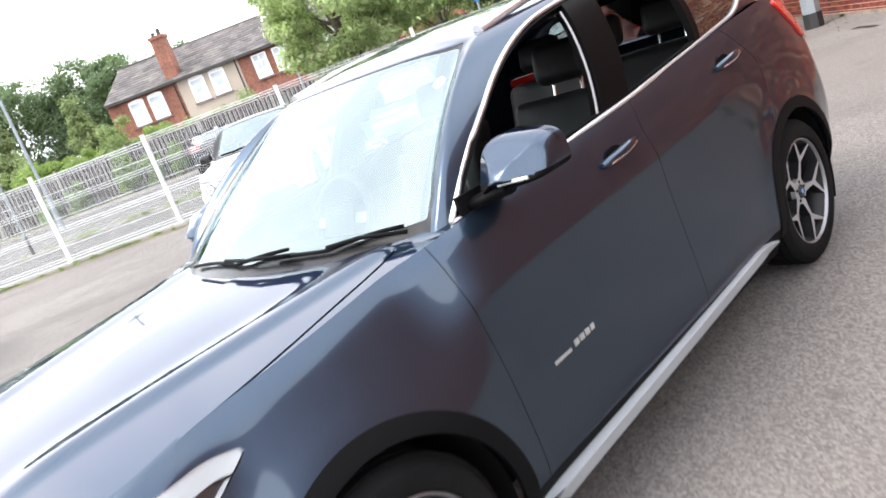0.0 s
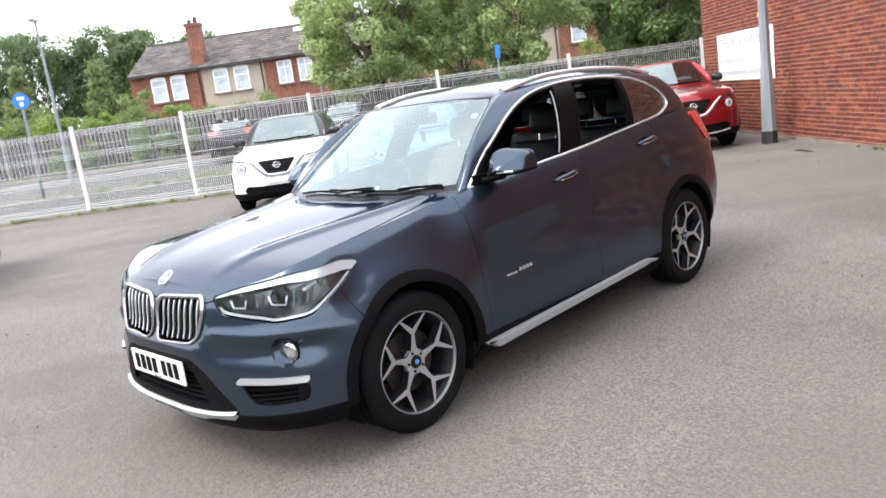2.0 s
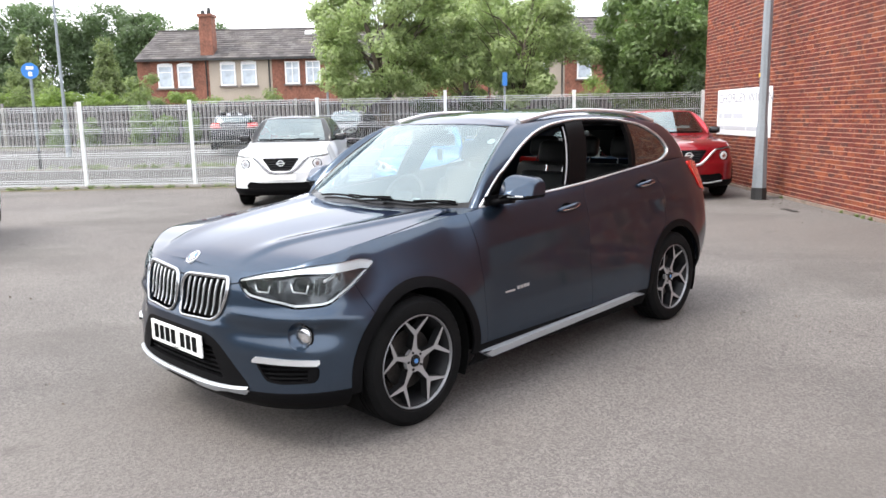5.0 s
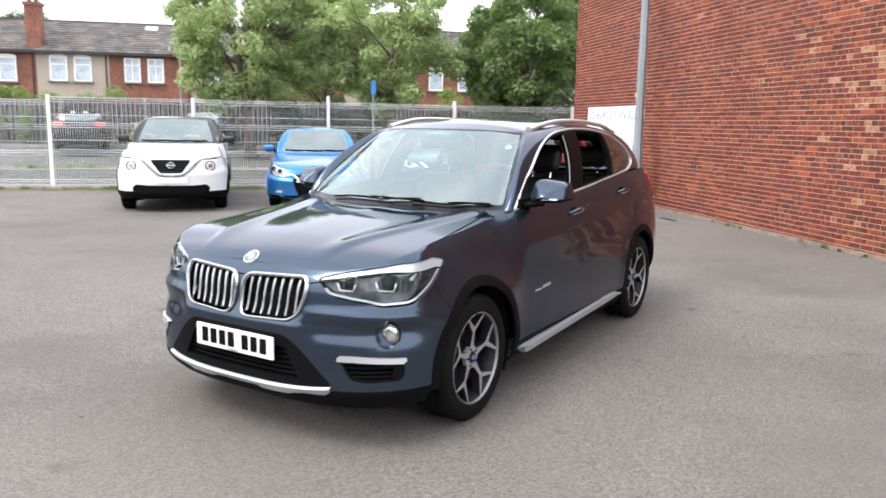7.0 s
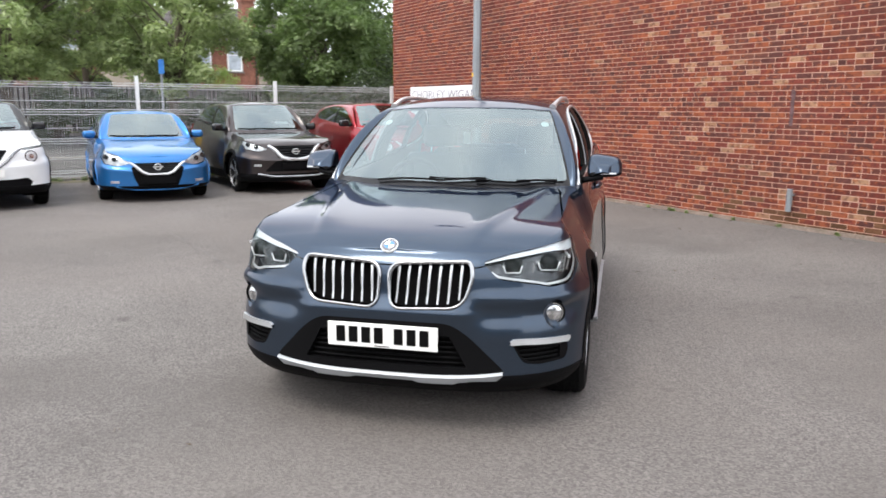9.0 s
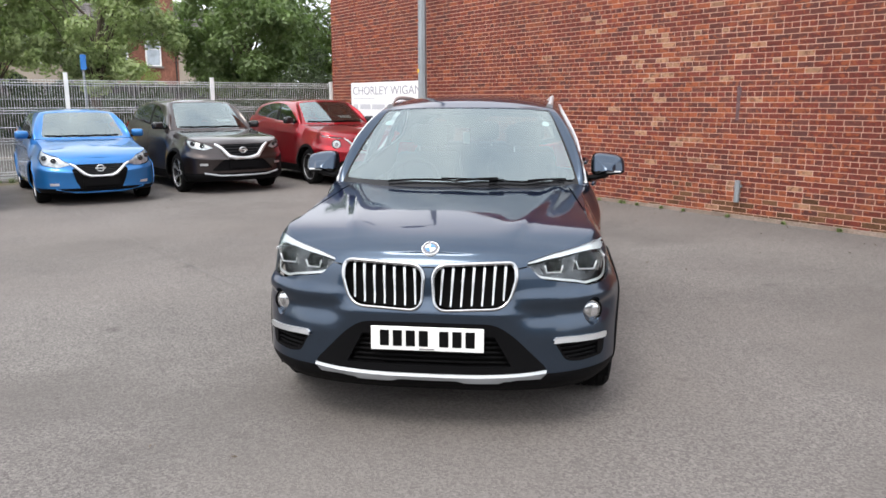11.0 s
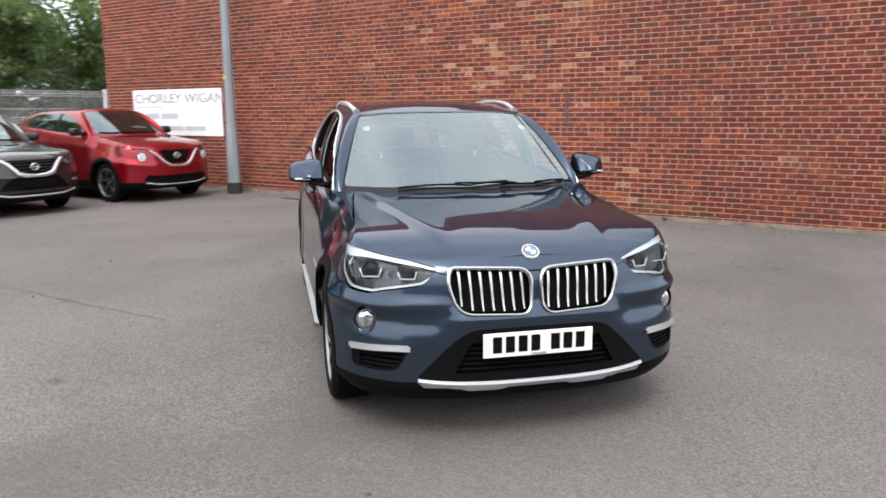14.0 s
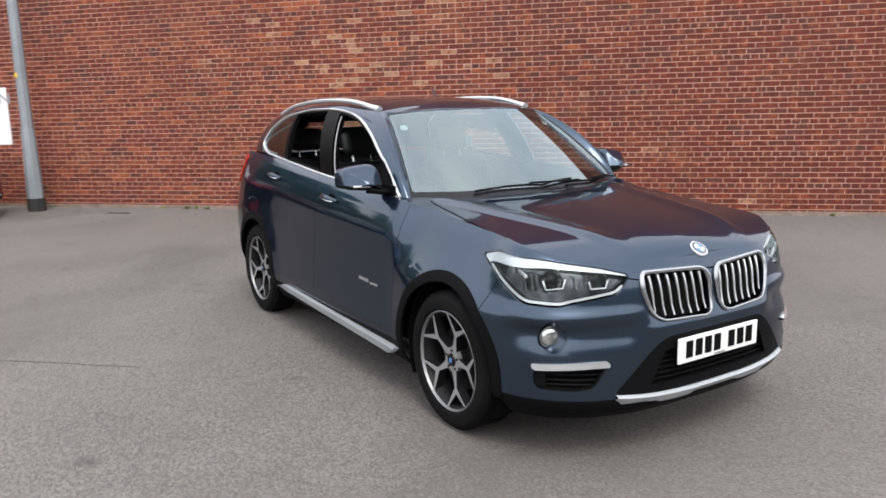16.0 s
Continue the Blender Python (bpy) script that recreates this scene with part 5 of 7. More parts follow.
def make_wheel(R, rim, width, style, alloy_face, alloy_side, cap_colours):
    """Meshes of one wheel that faces +x: tyre, rim barrel, lip, spoke, hub, disc, caps."""
    h = width / 2
    M = {}
    groove = 0.006
    prof = [(h - 0.022, rim - 0.004), (h - 0.004, rim + 0.012), (h, rim + (R - rim) * 0.45), (h - 0.006, rim + (R - rim) * 0.72), (h - 0.022, R - 0.010), (h - 0.036, R - 0.002)]
    tread = []
    for k in np.linspace(h - 0.04, -h + 0.04, 5):
        tread += [(k + 0.006, R), (k + 0.004, R - groove), (k - 0.004, R - groove), (k - 0.006, R)]
    prof = prof + tread + [(-x, r) for x, r in prof[::-1]]
    seg = 88
    M["tyre"] = lathe(prof, seg, lambda i, j: -0.0035 if (i % 2 and (3 <= j <= 5 or len(prof) - 6 <= j <= len(prof) - 4)) else 0.0)
    M["barrel"] = lathe([(h - 0.02, rim - 0.003), (h - 0.03, rim - 0.016), (0.02, rim - 0.03), (-h + 0.02, rim - 0.02), (-h + 0.01, rim)], 56)
    M["lip"] = lathe([(h - 0.024, rim - 0.001), (h - 0.012, rim + 0.001), (h - 0.010, rim - 0.003), (h - 0.014, rim - 0.0065), (h - 0.03, rim - 0.009)], 72)

    def xs(r):
        return h - 0.045 + 0.026 * min(1.0, max(0.0, r - 0.04) / (rim - 0.04)) ** 1.2

    ri = rim - 0.010
    pts = []

    def pol(r, a):
        return (r * math.cos(a), r * math.sin(a))

    if style == "Y":
        fork, aw = rim * 0.60, radians(19.5)
        e = radians(1.45)
        pts = [pol(0.052, -radians(26)), pol(0.085, -radians(9.5)), pol(fork * 0.93, -radians(3.9)), pol(ri, -aw - e), pol(ri, -aw + e),
               pol(fork * 1.12, 0), pol(ri, aw - e), pol(ri, aw + e), pol(fork * 0.93, radians(3.9)), pol(0.085, radians(9.5)), pol(0.052, radians(26))]
        parts = [pts[:3] + [pol(fork * 1.12, 0)] + pts[8:], [pol(fork * 0.93, -radians(3.9)), pts[3], pts[4], pol(fork * 1.12, 0)], [pol(fork * 1.12, 0), pts[6], pts[7], pol(fork * 0.93, radians(3.9))]]
        count = 5
    else:
        pts = [pol(0.05, -radians(22)), pol(ri * 0.6, -radians(9)), pol(ri, -radians(13)), pol(ri, radians(13)), pol(ri * 0.6, radians(9)), pol(0.05, radians(22))]
        parts = [pts]
        count = 5
    v, f = [], []
    top = []
    for p in parts:
        a, b = spoke_geometry(p, xs, 0.046)
        o = len(v)
        v += a
        f += [tuple(k + o for k in g) for g in b]
        top += [0] + [1] * (len(b) - 1)
    M["spoke"] = (v, f, top)
    M["count"] = count
    M["hub"] = lathe([(xs(0.05) - 0.03, 0.064), (xs(0.05) + 0.001, 0.06), (xs(0.05) + 0.003, 0.034), (xs(0.05) + 0.003, 0.001)], 30)
    M["cap"] = lathe([(xs(0.05) + 0.003, 0.033), (xs(0.05) + 0.009, 0.030), (xs(0.05) + 0.011, 0.001)], 24)
    M["disc"] = lathe([(0.01, 0.155), (0.018, 0.155), (0.018, 0.07), (0.05, 0.068), (0.05, 0.001)], 40)
    M["bolt"] = [pol(0.046, radians(36 + 72 * k)) for k in range(5)]
    M["capx"] = xs(0.05) + 0.004
    return M


def fit_wheels(th, P, track, M, face, side_mat, cap, steer=0.0):
    first = None
    for sd in (1, -1):
        for yc in (0.0, P["wb"]):
            if first is None:
                w = smooth(part("wheel", M["tyre"], RUBBER, th, "black tyre on a two-tone alloy rim"), 30)
                smooth(part("rim", M["barrel"], side_mat, w), 40)
                smooth(part("rim_lip", M["lip"], RIMEDGE, w), 40)
                for k in range(M["count"]):
                    v, f, top = M["spoke"]
                    if k == 0:
                        sp = part("spoke", (v, f), [face, side_mat], w)
                        for poly, mi in zip(sp.data.polygons, top):
                            poly.material_index = mi
                        me = sp.data
                    else:
                        sp = new("spoke", me)
                        sp.parent = w
                    sp.rotation_euler.x = math.pi / 2 + 2 * math.pi * k / M["count"]
                smooth(part("hub", M["hub"], face, w), 30)
                smooth(part("hub_cap", M["cap"], GLOSSBLACK, w), 40)
                part("cap_badge", cyl_bm(0.013, 0.013, (M["capx"] + 0.004, 0, 0), (M["capx"] + 0.0085, 0, 0), 20), cap, w)
                smooth(part("brake_disc", M["disc"], STEEL, w), 30)
                for b in M["bolt"]:
                    part("wheel_bolt", cyl_bm(0.007, 0.007, (M["capx"] - 0.004, *b), (M["capx"] + 0.002, *b), 8), VOID, w)
                first = w
                w.matrix_basis = pose(track / 2, yc, P["tyre"])
            else:
                copy_thing(first, pose(sd * track / 2, yc, P["tyre"], random.uniform(0, 60), 0, 0 if sd > 0 else 180))


def seat(parent, x, y, bench=False):
    w = 1.25 if bench else 0.5
    bm = bmesh.new()
    bmesh.ops.create_cube(bm, size=1, matrix=pose(x, y, 0.52) @ Matrix.Diagonal((w, 0.5, 0.2, 1)))
    bmesh.ops.create_cube(bm, size=1, matrix=pose(x, y + 0.30, 0.86, -16) @ Matrix.Diagonal((w, 0.15, 0.62, 1)))
    if not bench:
        for s in (-1, 1):
            bmesh.ops.create_cube(bm, size=1, matrix=pose(x + s * 0.22, y + 0.25, 0.84, -16) @ Matrix.Diagonal((0.09, 0.16, 0.5, 1)))
    ob = part("seat", bm, LEATHER, parent, "black leather car seat")
    b = bevel(ob, 0.06, 4)
    smooth(ob)
    for hx in ((x - 0.4, x, x + 0.4) if bench else (x,)):
        hb = bmesh.new()
        bmesh.ops.create_cube(hb, size=1, matrix=pose(hx, y + 0.42, 1.29, -14) @ Matrix.Diagonal((0.27, 0.10, 0.17, 1)))
        smooth(bevel(part("headrest", hb, LEATHER, ob), 0.045, 4))
        for s in (-0.07, 0.07):
            part("headrest_post", cyl_bm(0.007, 0.007, (hx + s, y + 0.40, 1.14), (hx + s, y + 0.425, 1.24), 8), CHROME, ob)
    return ob


def cabin(th, P, right_hand=True, simple=False):
    """Floor, seats, dashboard, wheel and lining seen through the glass."""
    yb = P["cowl_edge"]
    bm = box_bm((1.36, P["wb"] - 0.1, 0.12), (0, P["wb"] / 2 + 0.25, 0.32))
    part("floor_pan", bm, VOID, th)
    dash = part("dashboard", box_bm((1.42, 0.5, 0.36), (0, yb + 0.22, 0.60)), PLASTIC, th, "black dashboard")
    bevel(dash, 0.07, 3)
    smooth(dash)
    for x in (-0.37, 0.37):
        seat(th, x, yb + 0.95)
    seat(th, 0, yb + 1.85, True)
    st = P.get("steer_x", -0.37)
    v, f = tube([(math.cos(a) * 0.185, 0, math.sin(a) * 0.185) for a in np.linspace(0, 2 * math.pi, 28, endpoint=False)], 0.016, 8, True)
    sw = smooth(part("steering_wheel", (v, f), LEATHER, th))
    sw.matrix_basis = pose(st, yb + 0.58, 0.98, -24)
    part("steering_boss", box_bm((0.2, 0.05, 0.12), (0, 0, -0.06)), LEATHER, sw)
    part("steering_spoke", box_bm((0.34, 0.02, 0.04), (0, 0, -0.02)), SATIN, sw)


def front_q(v):
    return v[:, 0] + v[:, 1]


def nose(v):
    return v[:, 1] < 0.1


def suv():
    """The dark blue crossover that the camera walks round."""
    P = SUV
    th = thing("car", Matrix(), "dark blue compact crossover car with silver trim", "car", "parked cars")
    band, bonnet, green = shell_of(P)
    full_band, full_green = band, green
    wb, ty = P["wb"], P["tyre"]
    OPEN, TRIM = 0.385, 0.437

    def ring(yc):
        return lambda v: np.hypot(v[:, 1] - yc, v[:, 2] - ty)
    # wheel openings with black trim
    for yc in (0.0, wb):
        trim = band.keep(lambda v: ring(yc)(v) - OPEN).keep(lambda v: TRIM - ring(yc)(v)).keep(lambda v: v[:, 2] - 0.285).keep(lambda v: 0.45 - np.abs(v[:, 1] - yc))
        panel("arch_trim", trim, PLASTIC, th, thick=0.016, offset=-0.5, label="black wheel arch trim")
        band = band.keep(lambda v: ring(yc)(v) - TRIM + 0.004)
    # sill
    mid = lambda v: np.minimum(v[:, 1] - 0.1, wb - 0.1 - v[:, 1])
    sill = band.keep(mid).keep(lambda v: 0.325 - v[:, 2])
    panel("sill", sill, PLASTIC, th, label="black plastic sill")
    band = band.keep(lambda v: np.maximum(-mid(v), v[:, 2] - 0.328))
    hem = lambda v: np.where(v[:, 1] < 1.0, 0.316, 0.262)
    low = band.keep(lambda v: np.minimum(-mid(v), hem(v) - v[:, 2]))
    panel("front_valance", low.keep(lambda v: 1.0 - v[:, 1]), PLASTIC, th, label="black lower front valance")
    panel("rear_valance", low.keep(lambda v: v[:, 1] - 1.0), PLASTIC, th)
    band = band.keep(lambda v: np.maximum(mid(v), v[:, 2] - hem(v) - 0.002))

    # lamps and openings of the nose, as outlines over x + y and z, or over x and z
    def fence_in(shape, coord):
        return lambda v: np.where(nose(v), shape(coord(v), v[:, 2]), -1.0)
    HL = rounded([(-0.298, 0.826), (-0.232, 0.757), (0.02, 0.727), (0.10, 0.712), (0.32, 0.718), (0.475, 0.797), (0.60, 0.878), (0.50, 0.899), (0.235, 0.898), (-0.10, 0.862)], [0.02, 0.03, 0.02, 0.02, 0.05, 0.05, 0.02, 0.03, 0.05, 0.05], 4)
    hl_f = fence_in(outline(HL), front_q)
    lamp = band.keep(hl_f)
    band = band.keep(lambda v: -hl_f(v) - 0.004)
    KID = rounded([(0.018, 0.815), (0.392, 0.830), (0.404, 0.765), (0.362, 0.630), (0.030, 0.616)], [0.07, 0.065, 0.05, 0.09, 0.06], 7)
    kid_f = fence_in(outline(KID), lambda v: v[:, 0])
    band = band.keep(lambda v: -kid_f(v) - 0.0)
    INT = rounded([(-0.5, 0.567), (0.31, 0.560), (0.395, 0.500), (0.545, 0.345), (0.545, 0.30), (-0.5, 0.30)], [0.0, 0.07, 0.06, 0.02, 0.0, 0.0], 5)
    int_f = fence_in(outline(INT), lambda v: v[:, 0])
    intake = band.keep(int_f)
    band = band.keep(lambda v: -int_f(v) - 0.0)
    VENT = rounded([(-0.185, 0.466), (0.250, 0.442), (0.238, 0.366), (0.0, 0.360), (-0.11, 0.372)], [0.01, 0.03, 0.04, 0.02, 0.03], 4)
    vent_f = fence_in(outline(VENT), front_q)
    vent = band.keep(vent_f)
    band = band.keep(lambda v: -vent_f(v))
    FOG = [(0.128 + 0.084 * math.cos(a) * 0.95, 0.586 + 0.068 * math.sin(a)) for a in np.linspace(0, 2 * math.pi, 24, endpoint=False)]
    fog_f = fence_in(outline(FOG), front_q)
    fog = band.keep(fog_f)
    band = band.keep(lambda v: -fog_f(v))
    # bonnet lip above the grille and lamps belongs to the bonnet
    lipz = bend((0, 0.05, 0.2, 0.36, 0.42, 0.5, 0.6, 0.8), (0.806, 0.804, 0.80, 0.798, 0.806, 0.824, 0.850, 0.880))
    lip_f = lambda v: np.where(front_q(v) < 0.45, v[:, 2] - lipz(v[:, 0]), -0.2)
    lip, band = band.cut(lip_f, 0.003)
    # shut lines of the side
    gap_f = bend((0.2, 0.5, 0.8, 1.0, 1.2), (0.50, 0.50, 0.487, 0.474, 0.47))
    gap_b = bend((0.2, 0.6, 0.85, 1.0, 1.1, 1.3), (1.53, 1.53, 1.525, 1.515, 1.55, 1.60))
    gap_r = bend((0.2, 0.45, 0.6, 0.8, 1.0, 1.12, 1.3), (2.20, 2.24, 2.36, 2.50, 2.475, 2.40, 2.28))
    ahead, rest = band.cut(lambda v: gap_f(v[:, 2]) - v[:, 1], 0.0012)
    fdoor, rest = rest.cut(lambda v: gap_b(v[:, 2]) - v[:, 1], 0.0012)
    rdoor, rear = rest.cut(lambda v: np.minimum(gap_r(v[:, 2]) - v[:, 1], ring(wb)(v) - TRIM - 0.012), 0.0012)
    seam = lambda v: np.maximum(-0.30 + 0.45 * (0.66 - v[:, 2]) - v[:, 1], np.where(v[:, 2] < 0.60, -v[:, 1] - 0.15, -1))
    bumper, wing = ahead.cut(seam, 0.002)
    for piece in sorted(bumper.pieces(), key=lambda p: -len(p.f)):
        if piece.v[:, 0].min() < 0.01:
            panel("front_bumper", piece, BLUE, th, both=True, label="dark blue front bumper")
        elif len(piece.f) > 12:
            panel("bumper_corner", piece, BLUE, th)
    panel("front_wing", wing, BLUE, th)
    panel("front_door", fdoor, BLUE, th)
    panel("rear_door", rdoor, BLUE, th)
    # tail lamps wrap round the rear corner
    TAIL = rounded([(2.93, 1.185), (3.25, 1.165), (3.52, 1.12), (3.56, 0.93), (3.30, 0.925), (3.12, 0.97), (3.0, 1.09)], 0.03, 4)
    tl = outline(TAIL)
    tail_f = lambda v: np.where(v[:, 0] > 0.42, tl(v[:, 1] + np.maximum(0, 0.62 - v[:, 0]) * 0.3, v[:, 2]), -1)
    tail = rear.keep(tail_f)
    rear = rear.keep(lambda v: -tail_f(v) - 0.003)
    panel("tail_lamp", tail, TAILRED, th, thick=0.02, offset=0.0, label="red tail lamp")
    gate_f = lambda v: np.minimum(0.62 - v[:, 0], np.minimum(v[:, 1] - 3.2, v[:, 2] - 0.62))
    gate, rear = rear.cut(gate_f, 0.003)
    panel("tailgate", gate, BLUE, th, both=True)
    panel("rear_quarter", rear, BLUE, th)
    # bonnet
    line = bend((-0.9, -0.5, -0.25, -0.1, 0.2, 0.42, 0.6), (0.80, 0.80, 0.752, 0.738, 0.705, 0.68, 0.62))
    hood, wingtop = bonnet.cut(lambda v: line(v[:, 1]) - v[:, 0], 0.0055)
    both_ = Shell(np.vstack([hood.v, lip.v]), hood.f + [tuple(k + len(hood.v) for k in g) for g in lip.f])
    panel("bonnet", both_, BLUE, th, both=True, whole=False, crease=85, label="dark blue bonnet with raised creases")
    panel("wing_top", wingtop, BLUE, th)

    # greenhouse: windscreen, side windows, pillars and roof
    tcol, wcol = 3, 4
    WS = rounded([(-3, 0.06), (2.22, 0.06), (2.12, 0.96), (1.2, 0.978), (-3, 0.978)], [0, 0.09, 0.09, 0.2, 0], 5)
    ws_f = outline(WS)
    screen_f = lambda v: np.where(v[:, 1] < 1.4, ws_f(v[:, tcol], v[:, wcol]), -1)
    FR = rounded([(-3, 0.0), (2.32, 0.0), (2.20, 0.985), (-3, 0.985)], [0, 0.02, 0.05, 0], 2)
    fr_f = outline(FR)
    surround_f = lambda v: np.where(v[:, 1] < 1.4, fr_f(v[:, tcol], v[:, wcol]), -1)
    screen = green.keep(surround_f)
    green = green.keep(lambda v: -surround_f(v) - 0.004)
    glass_s = screen.keep(screen_f)
    frit = screen.keep(lambda v: -screen_f(v))
    for ob in panel("windscreen", glass_s, WINDSCREEN, th, both=True, thick=0.0, label="windscreen glass reflecting the pale sky"):
        ob.visible_shadow = False
    panel("windscreen_border", frit, GLOSSBLACK, th, both=True, thick=0.004)
    DLO = rounded([(0.585, 1.055), (1.559, 1.119), (2.627, 1.208), (2.79, 1.270), (2.735, 1.375), (2.539, 1.472), (2.117, 1.521), (1.663, 1.524), (1.325, 1.482), (1.045, 1.380), (0.742, 1.193)],
                  [0.02, 0.1, 0.08, 0.05, 0.12, 0.2, 0.2, 0.2, 0.2, 0.2, 0.15], 5)
    dlo = outline(DLO)
    dlo_f = lambda v: np.where((v[:, 0] > 0.45) & (v[:, wcol] <= 1.01), dlo(v[:, 1], v[:, 2]), -1)
    windows = green.keep(dlo_f)
    green = green.keep(lambda v: -dlo_f(v))
    bp_a = lambda v: v[:, 1] - (1.41 + 0.45 * (v[:, 2] - 1.12))
    bp_b = lambda v: (1.59 + 0.48 * (v[:, 2] - 1.12)) - v[:, 1]
    pil = windows.keep(lambda v: np.minimum(bp_a(v), bp_b(v)))
    front_w = windows.keep(lambda v: -bp_a(v))
    rear_w = windows.keep(lambda v: -bp_b(v))
    div = lambda v: v[:, 1] - (2.185 + 0.30 * (v[:, 2] - 1.163))
    quarter = rear_w.keep(lambda v: div(v) - 0.05)
    bar = rear_w.keep(lambda v: np.minimum(div(v), 0.05 - div(v)))
    open_w = rear_w.keep(lambda v: -div(v))
    panel("b_pillar", pil, PILLARBLACK, th, thick=0.05, label="gloss black window pillar")
    panel("window_divider", bar, PILLARBLACK, th, thick=0.03)
    for ob in panel("quarter_glass", quarter, SIDEGLASS, th, thick=0.0, label="dark quarter window glass"):
        ob.visible_shadow = False
    ch = []
    for zz in np.linspace(1.118, 1.475, 9):
        yy = 1.395 + 0.45 * (zz - 1.12)
        ch.append((on(full_green, (1, 2), yy, zz, 0, lambda v: (v[:, 0] > 0.45) & (v[:, 4] <= 1.0)) - 0.012, yy, zz))
    both_sides('window_channel', tube(ch, 0.005, 6), CHANNEL, th)
    # rubber edges round the opened front and rear windows
    for w_ in (front_w, open_w):
        edge = w_.keep(lambda v: 0.016 - dlo(v[:, 1], v[:, 2]))
        panel("window_seal", edge.keep(lambda v: 1.28 - v[:, 2]), PLASTIC, th, thick=0.03)
        panel("window_seal", edge.keep(lambda v: v[:, 2] - 1.2805), PLASTIC, th, thick=0.03)
    # rear screen
    rs = outline(rounded([(6.9, 0.12), (12, 0.12), (12, 0.86), (7.1, 0.86)], [0.15, 0, 0, 0.15], 4))
    rs_f = lambda v: np.where(v[:, 1] > 2.9, rs(v[:, tcol], v[:, wcol]), -1)
    back = green.keep(rs_f)
    green = green.keep(lambda v: -rs_f(v))
    for ob in panel("rear_window", back, REARGLASS, th, both=True, thick=0.0):
        ob.visible_shadow = False
    panel("roof", green, BLUE, th, both=True, thick=0.02, label="dark blue roof and pillars")

    # chrome line round the side windows
    pts = []
    for yy, zz in DLO:
        xx = on(full_green, (1, 2), yy, zz, 0, lambda v: (v[:, 0] > 0.45) & (v[:, 4] <= 1.0))
        pts.append((xx + 0.007, yy, zz))
    both_sides("window_chrome", tube(pts, 0.0085, 8, True), SATIN, th, "bright window surround trim")
    # grille: near-black sheet as the shade behind it, bright frame, seven slats on each side
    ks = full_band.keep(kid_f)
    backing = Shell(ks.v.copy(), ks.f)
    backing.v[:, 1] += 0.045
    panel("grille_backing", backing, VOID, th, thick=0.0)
    fpts = [(x, on(full_band, (0, 2), x, z, 1, nose) - 0.006, z) for x, z in KID]
    frr = [0.0066 + 0.0042 * min(1, max(0, (z - 0.66) / 0.12)) for x, z in KID]
    both_sides("grille_frame", tube(fpts, frr, 8, True), FRAMESATIN, th, "bright kidney-shaped grille frame")
    k_in = outline(KID)
    for k in range(7):
        x = 0.062 + k * 0.0475
        zs = [z for z in np.linspace(0.60, 0.86, 60) if k_in(np.array([x + (z - 0.73) * 0.05]), np.array([z]))[0] > 0.014]
        run = [(x + (z - 0.73) * 0.05, on(full_band, (0, 2), x, z, 1, nose) + 0.006, z) for z in np.linspace(zs[0], zs[-1], 7)]
        both_sides("grille_slat", tube(run, [0.0066, 0.0062, 0.0058, 0.0054, 0.0050, 0.0046, 0.0042][::-1], 6), SATIN, th)
    # lower intake: recessed mesh of bars behind a black surround, its depth a near-black sheet
    back_i = Shell(intake.v.copy(), intake.f)
    panel("intake_surround", intake.keep(lambda v: np.maximum(np.maximum(v[:, 2] - 0.50, 0.355 - v[:, 2]), v[:, 0] - (0.305 + (0.50 - v[:, 2]) * 0.55))), PLASTIC, th, both=True, thick=0.05)
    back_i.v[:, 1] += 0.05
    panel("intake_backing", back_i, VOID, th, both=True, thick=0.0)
    for z in np.linspace(0.37, 0.49, 6):
        w = 0.305 + (0.50 - z) * 0.55
        run = [(x, on(full_band, (0, 2), abs(x), z, 1, nose) + 0.022, z) for x in np.linspace(-w, w, 15)]
        smooth(part("intake_bar", tube(run, 0.0055, 6), PLASTIC, th))
    # skid plate
    sv, sf = [], []
    for i, x in enumerate(np.linspace(-0.545, 0.545, 41)):
        k = abs(x) / 0.545
        y = on(full_band, (0, 2), abs(x), 0.30, 1, nose)
        up = 0.316 + 0.020 * k ** 3
        dn = 0.283 + 0.004 * k - 0.010 * min(1.0, max(0.0, (k - 0.25) / 0.06)) * (k < 0.62) + 0.006 * (k > 0.72)
        if k > 0.97:
            dn = up - 0.020
        sv += [(x, y - 0.010, up), (x, y - 0.022, up - 0.010), (x, y - 0.018, (up + dn) / 2), (x, y - 0.004, dn), (x, y + 0.05, dn - 0.012), (x, y + 0.03, up)]
        if i:
            o = 6 * i
            for j in range(6):
                sf.append((o - 6 + j, o - 6 + (j + 1) % 6, o + (j + 1) % 6, o + j))
    smooth(part("skid_plate", (sv, sf), SILVER, th, "silver front skid plate"), 35)
    # side vents with a bright strip above; a near-black sheet stands for their shade
    back_v = Shell(vent.v.copy(), vent.f)
    back_v.v[:, 0] -= 0.02
    back_v.v[:, 1] += 0.035
    panel("vent_backing", back_v, VOID, th, thick=0.0)
    rim_v = vent.keep(lambda v: 0.012 - outline(VENT)(front_q(v), v[:, 2]))
    panel("vent_frame", rim_v, PLASTIC, th, thick=0.04)
    outer_v = vent.keep(lambda v: front_q(v) - 0.17)
    panel("vent_blank", outer_v, PLASTIC, th, thick=0.02, offset=-1)

    def round_nose(q, z):
        """The point of the nose where x + y is q at height z."""
        v = full_band.v
        d = (front_q(v) - q) ** 2 + (v[:, 2] - z) ** 2 + np.where(nose(v), 0, 9)
        k = np.argpartition(d, 14)[:14]
        A = np.stack([front_q(v[k]) - q, v[k, 2] - z, np.ones(14)], 1)
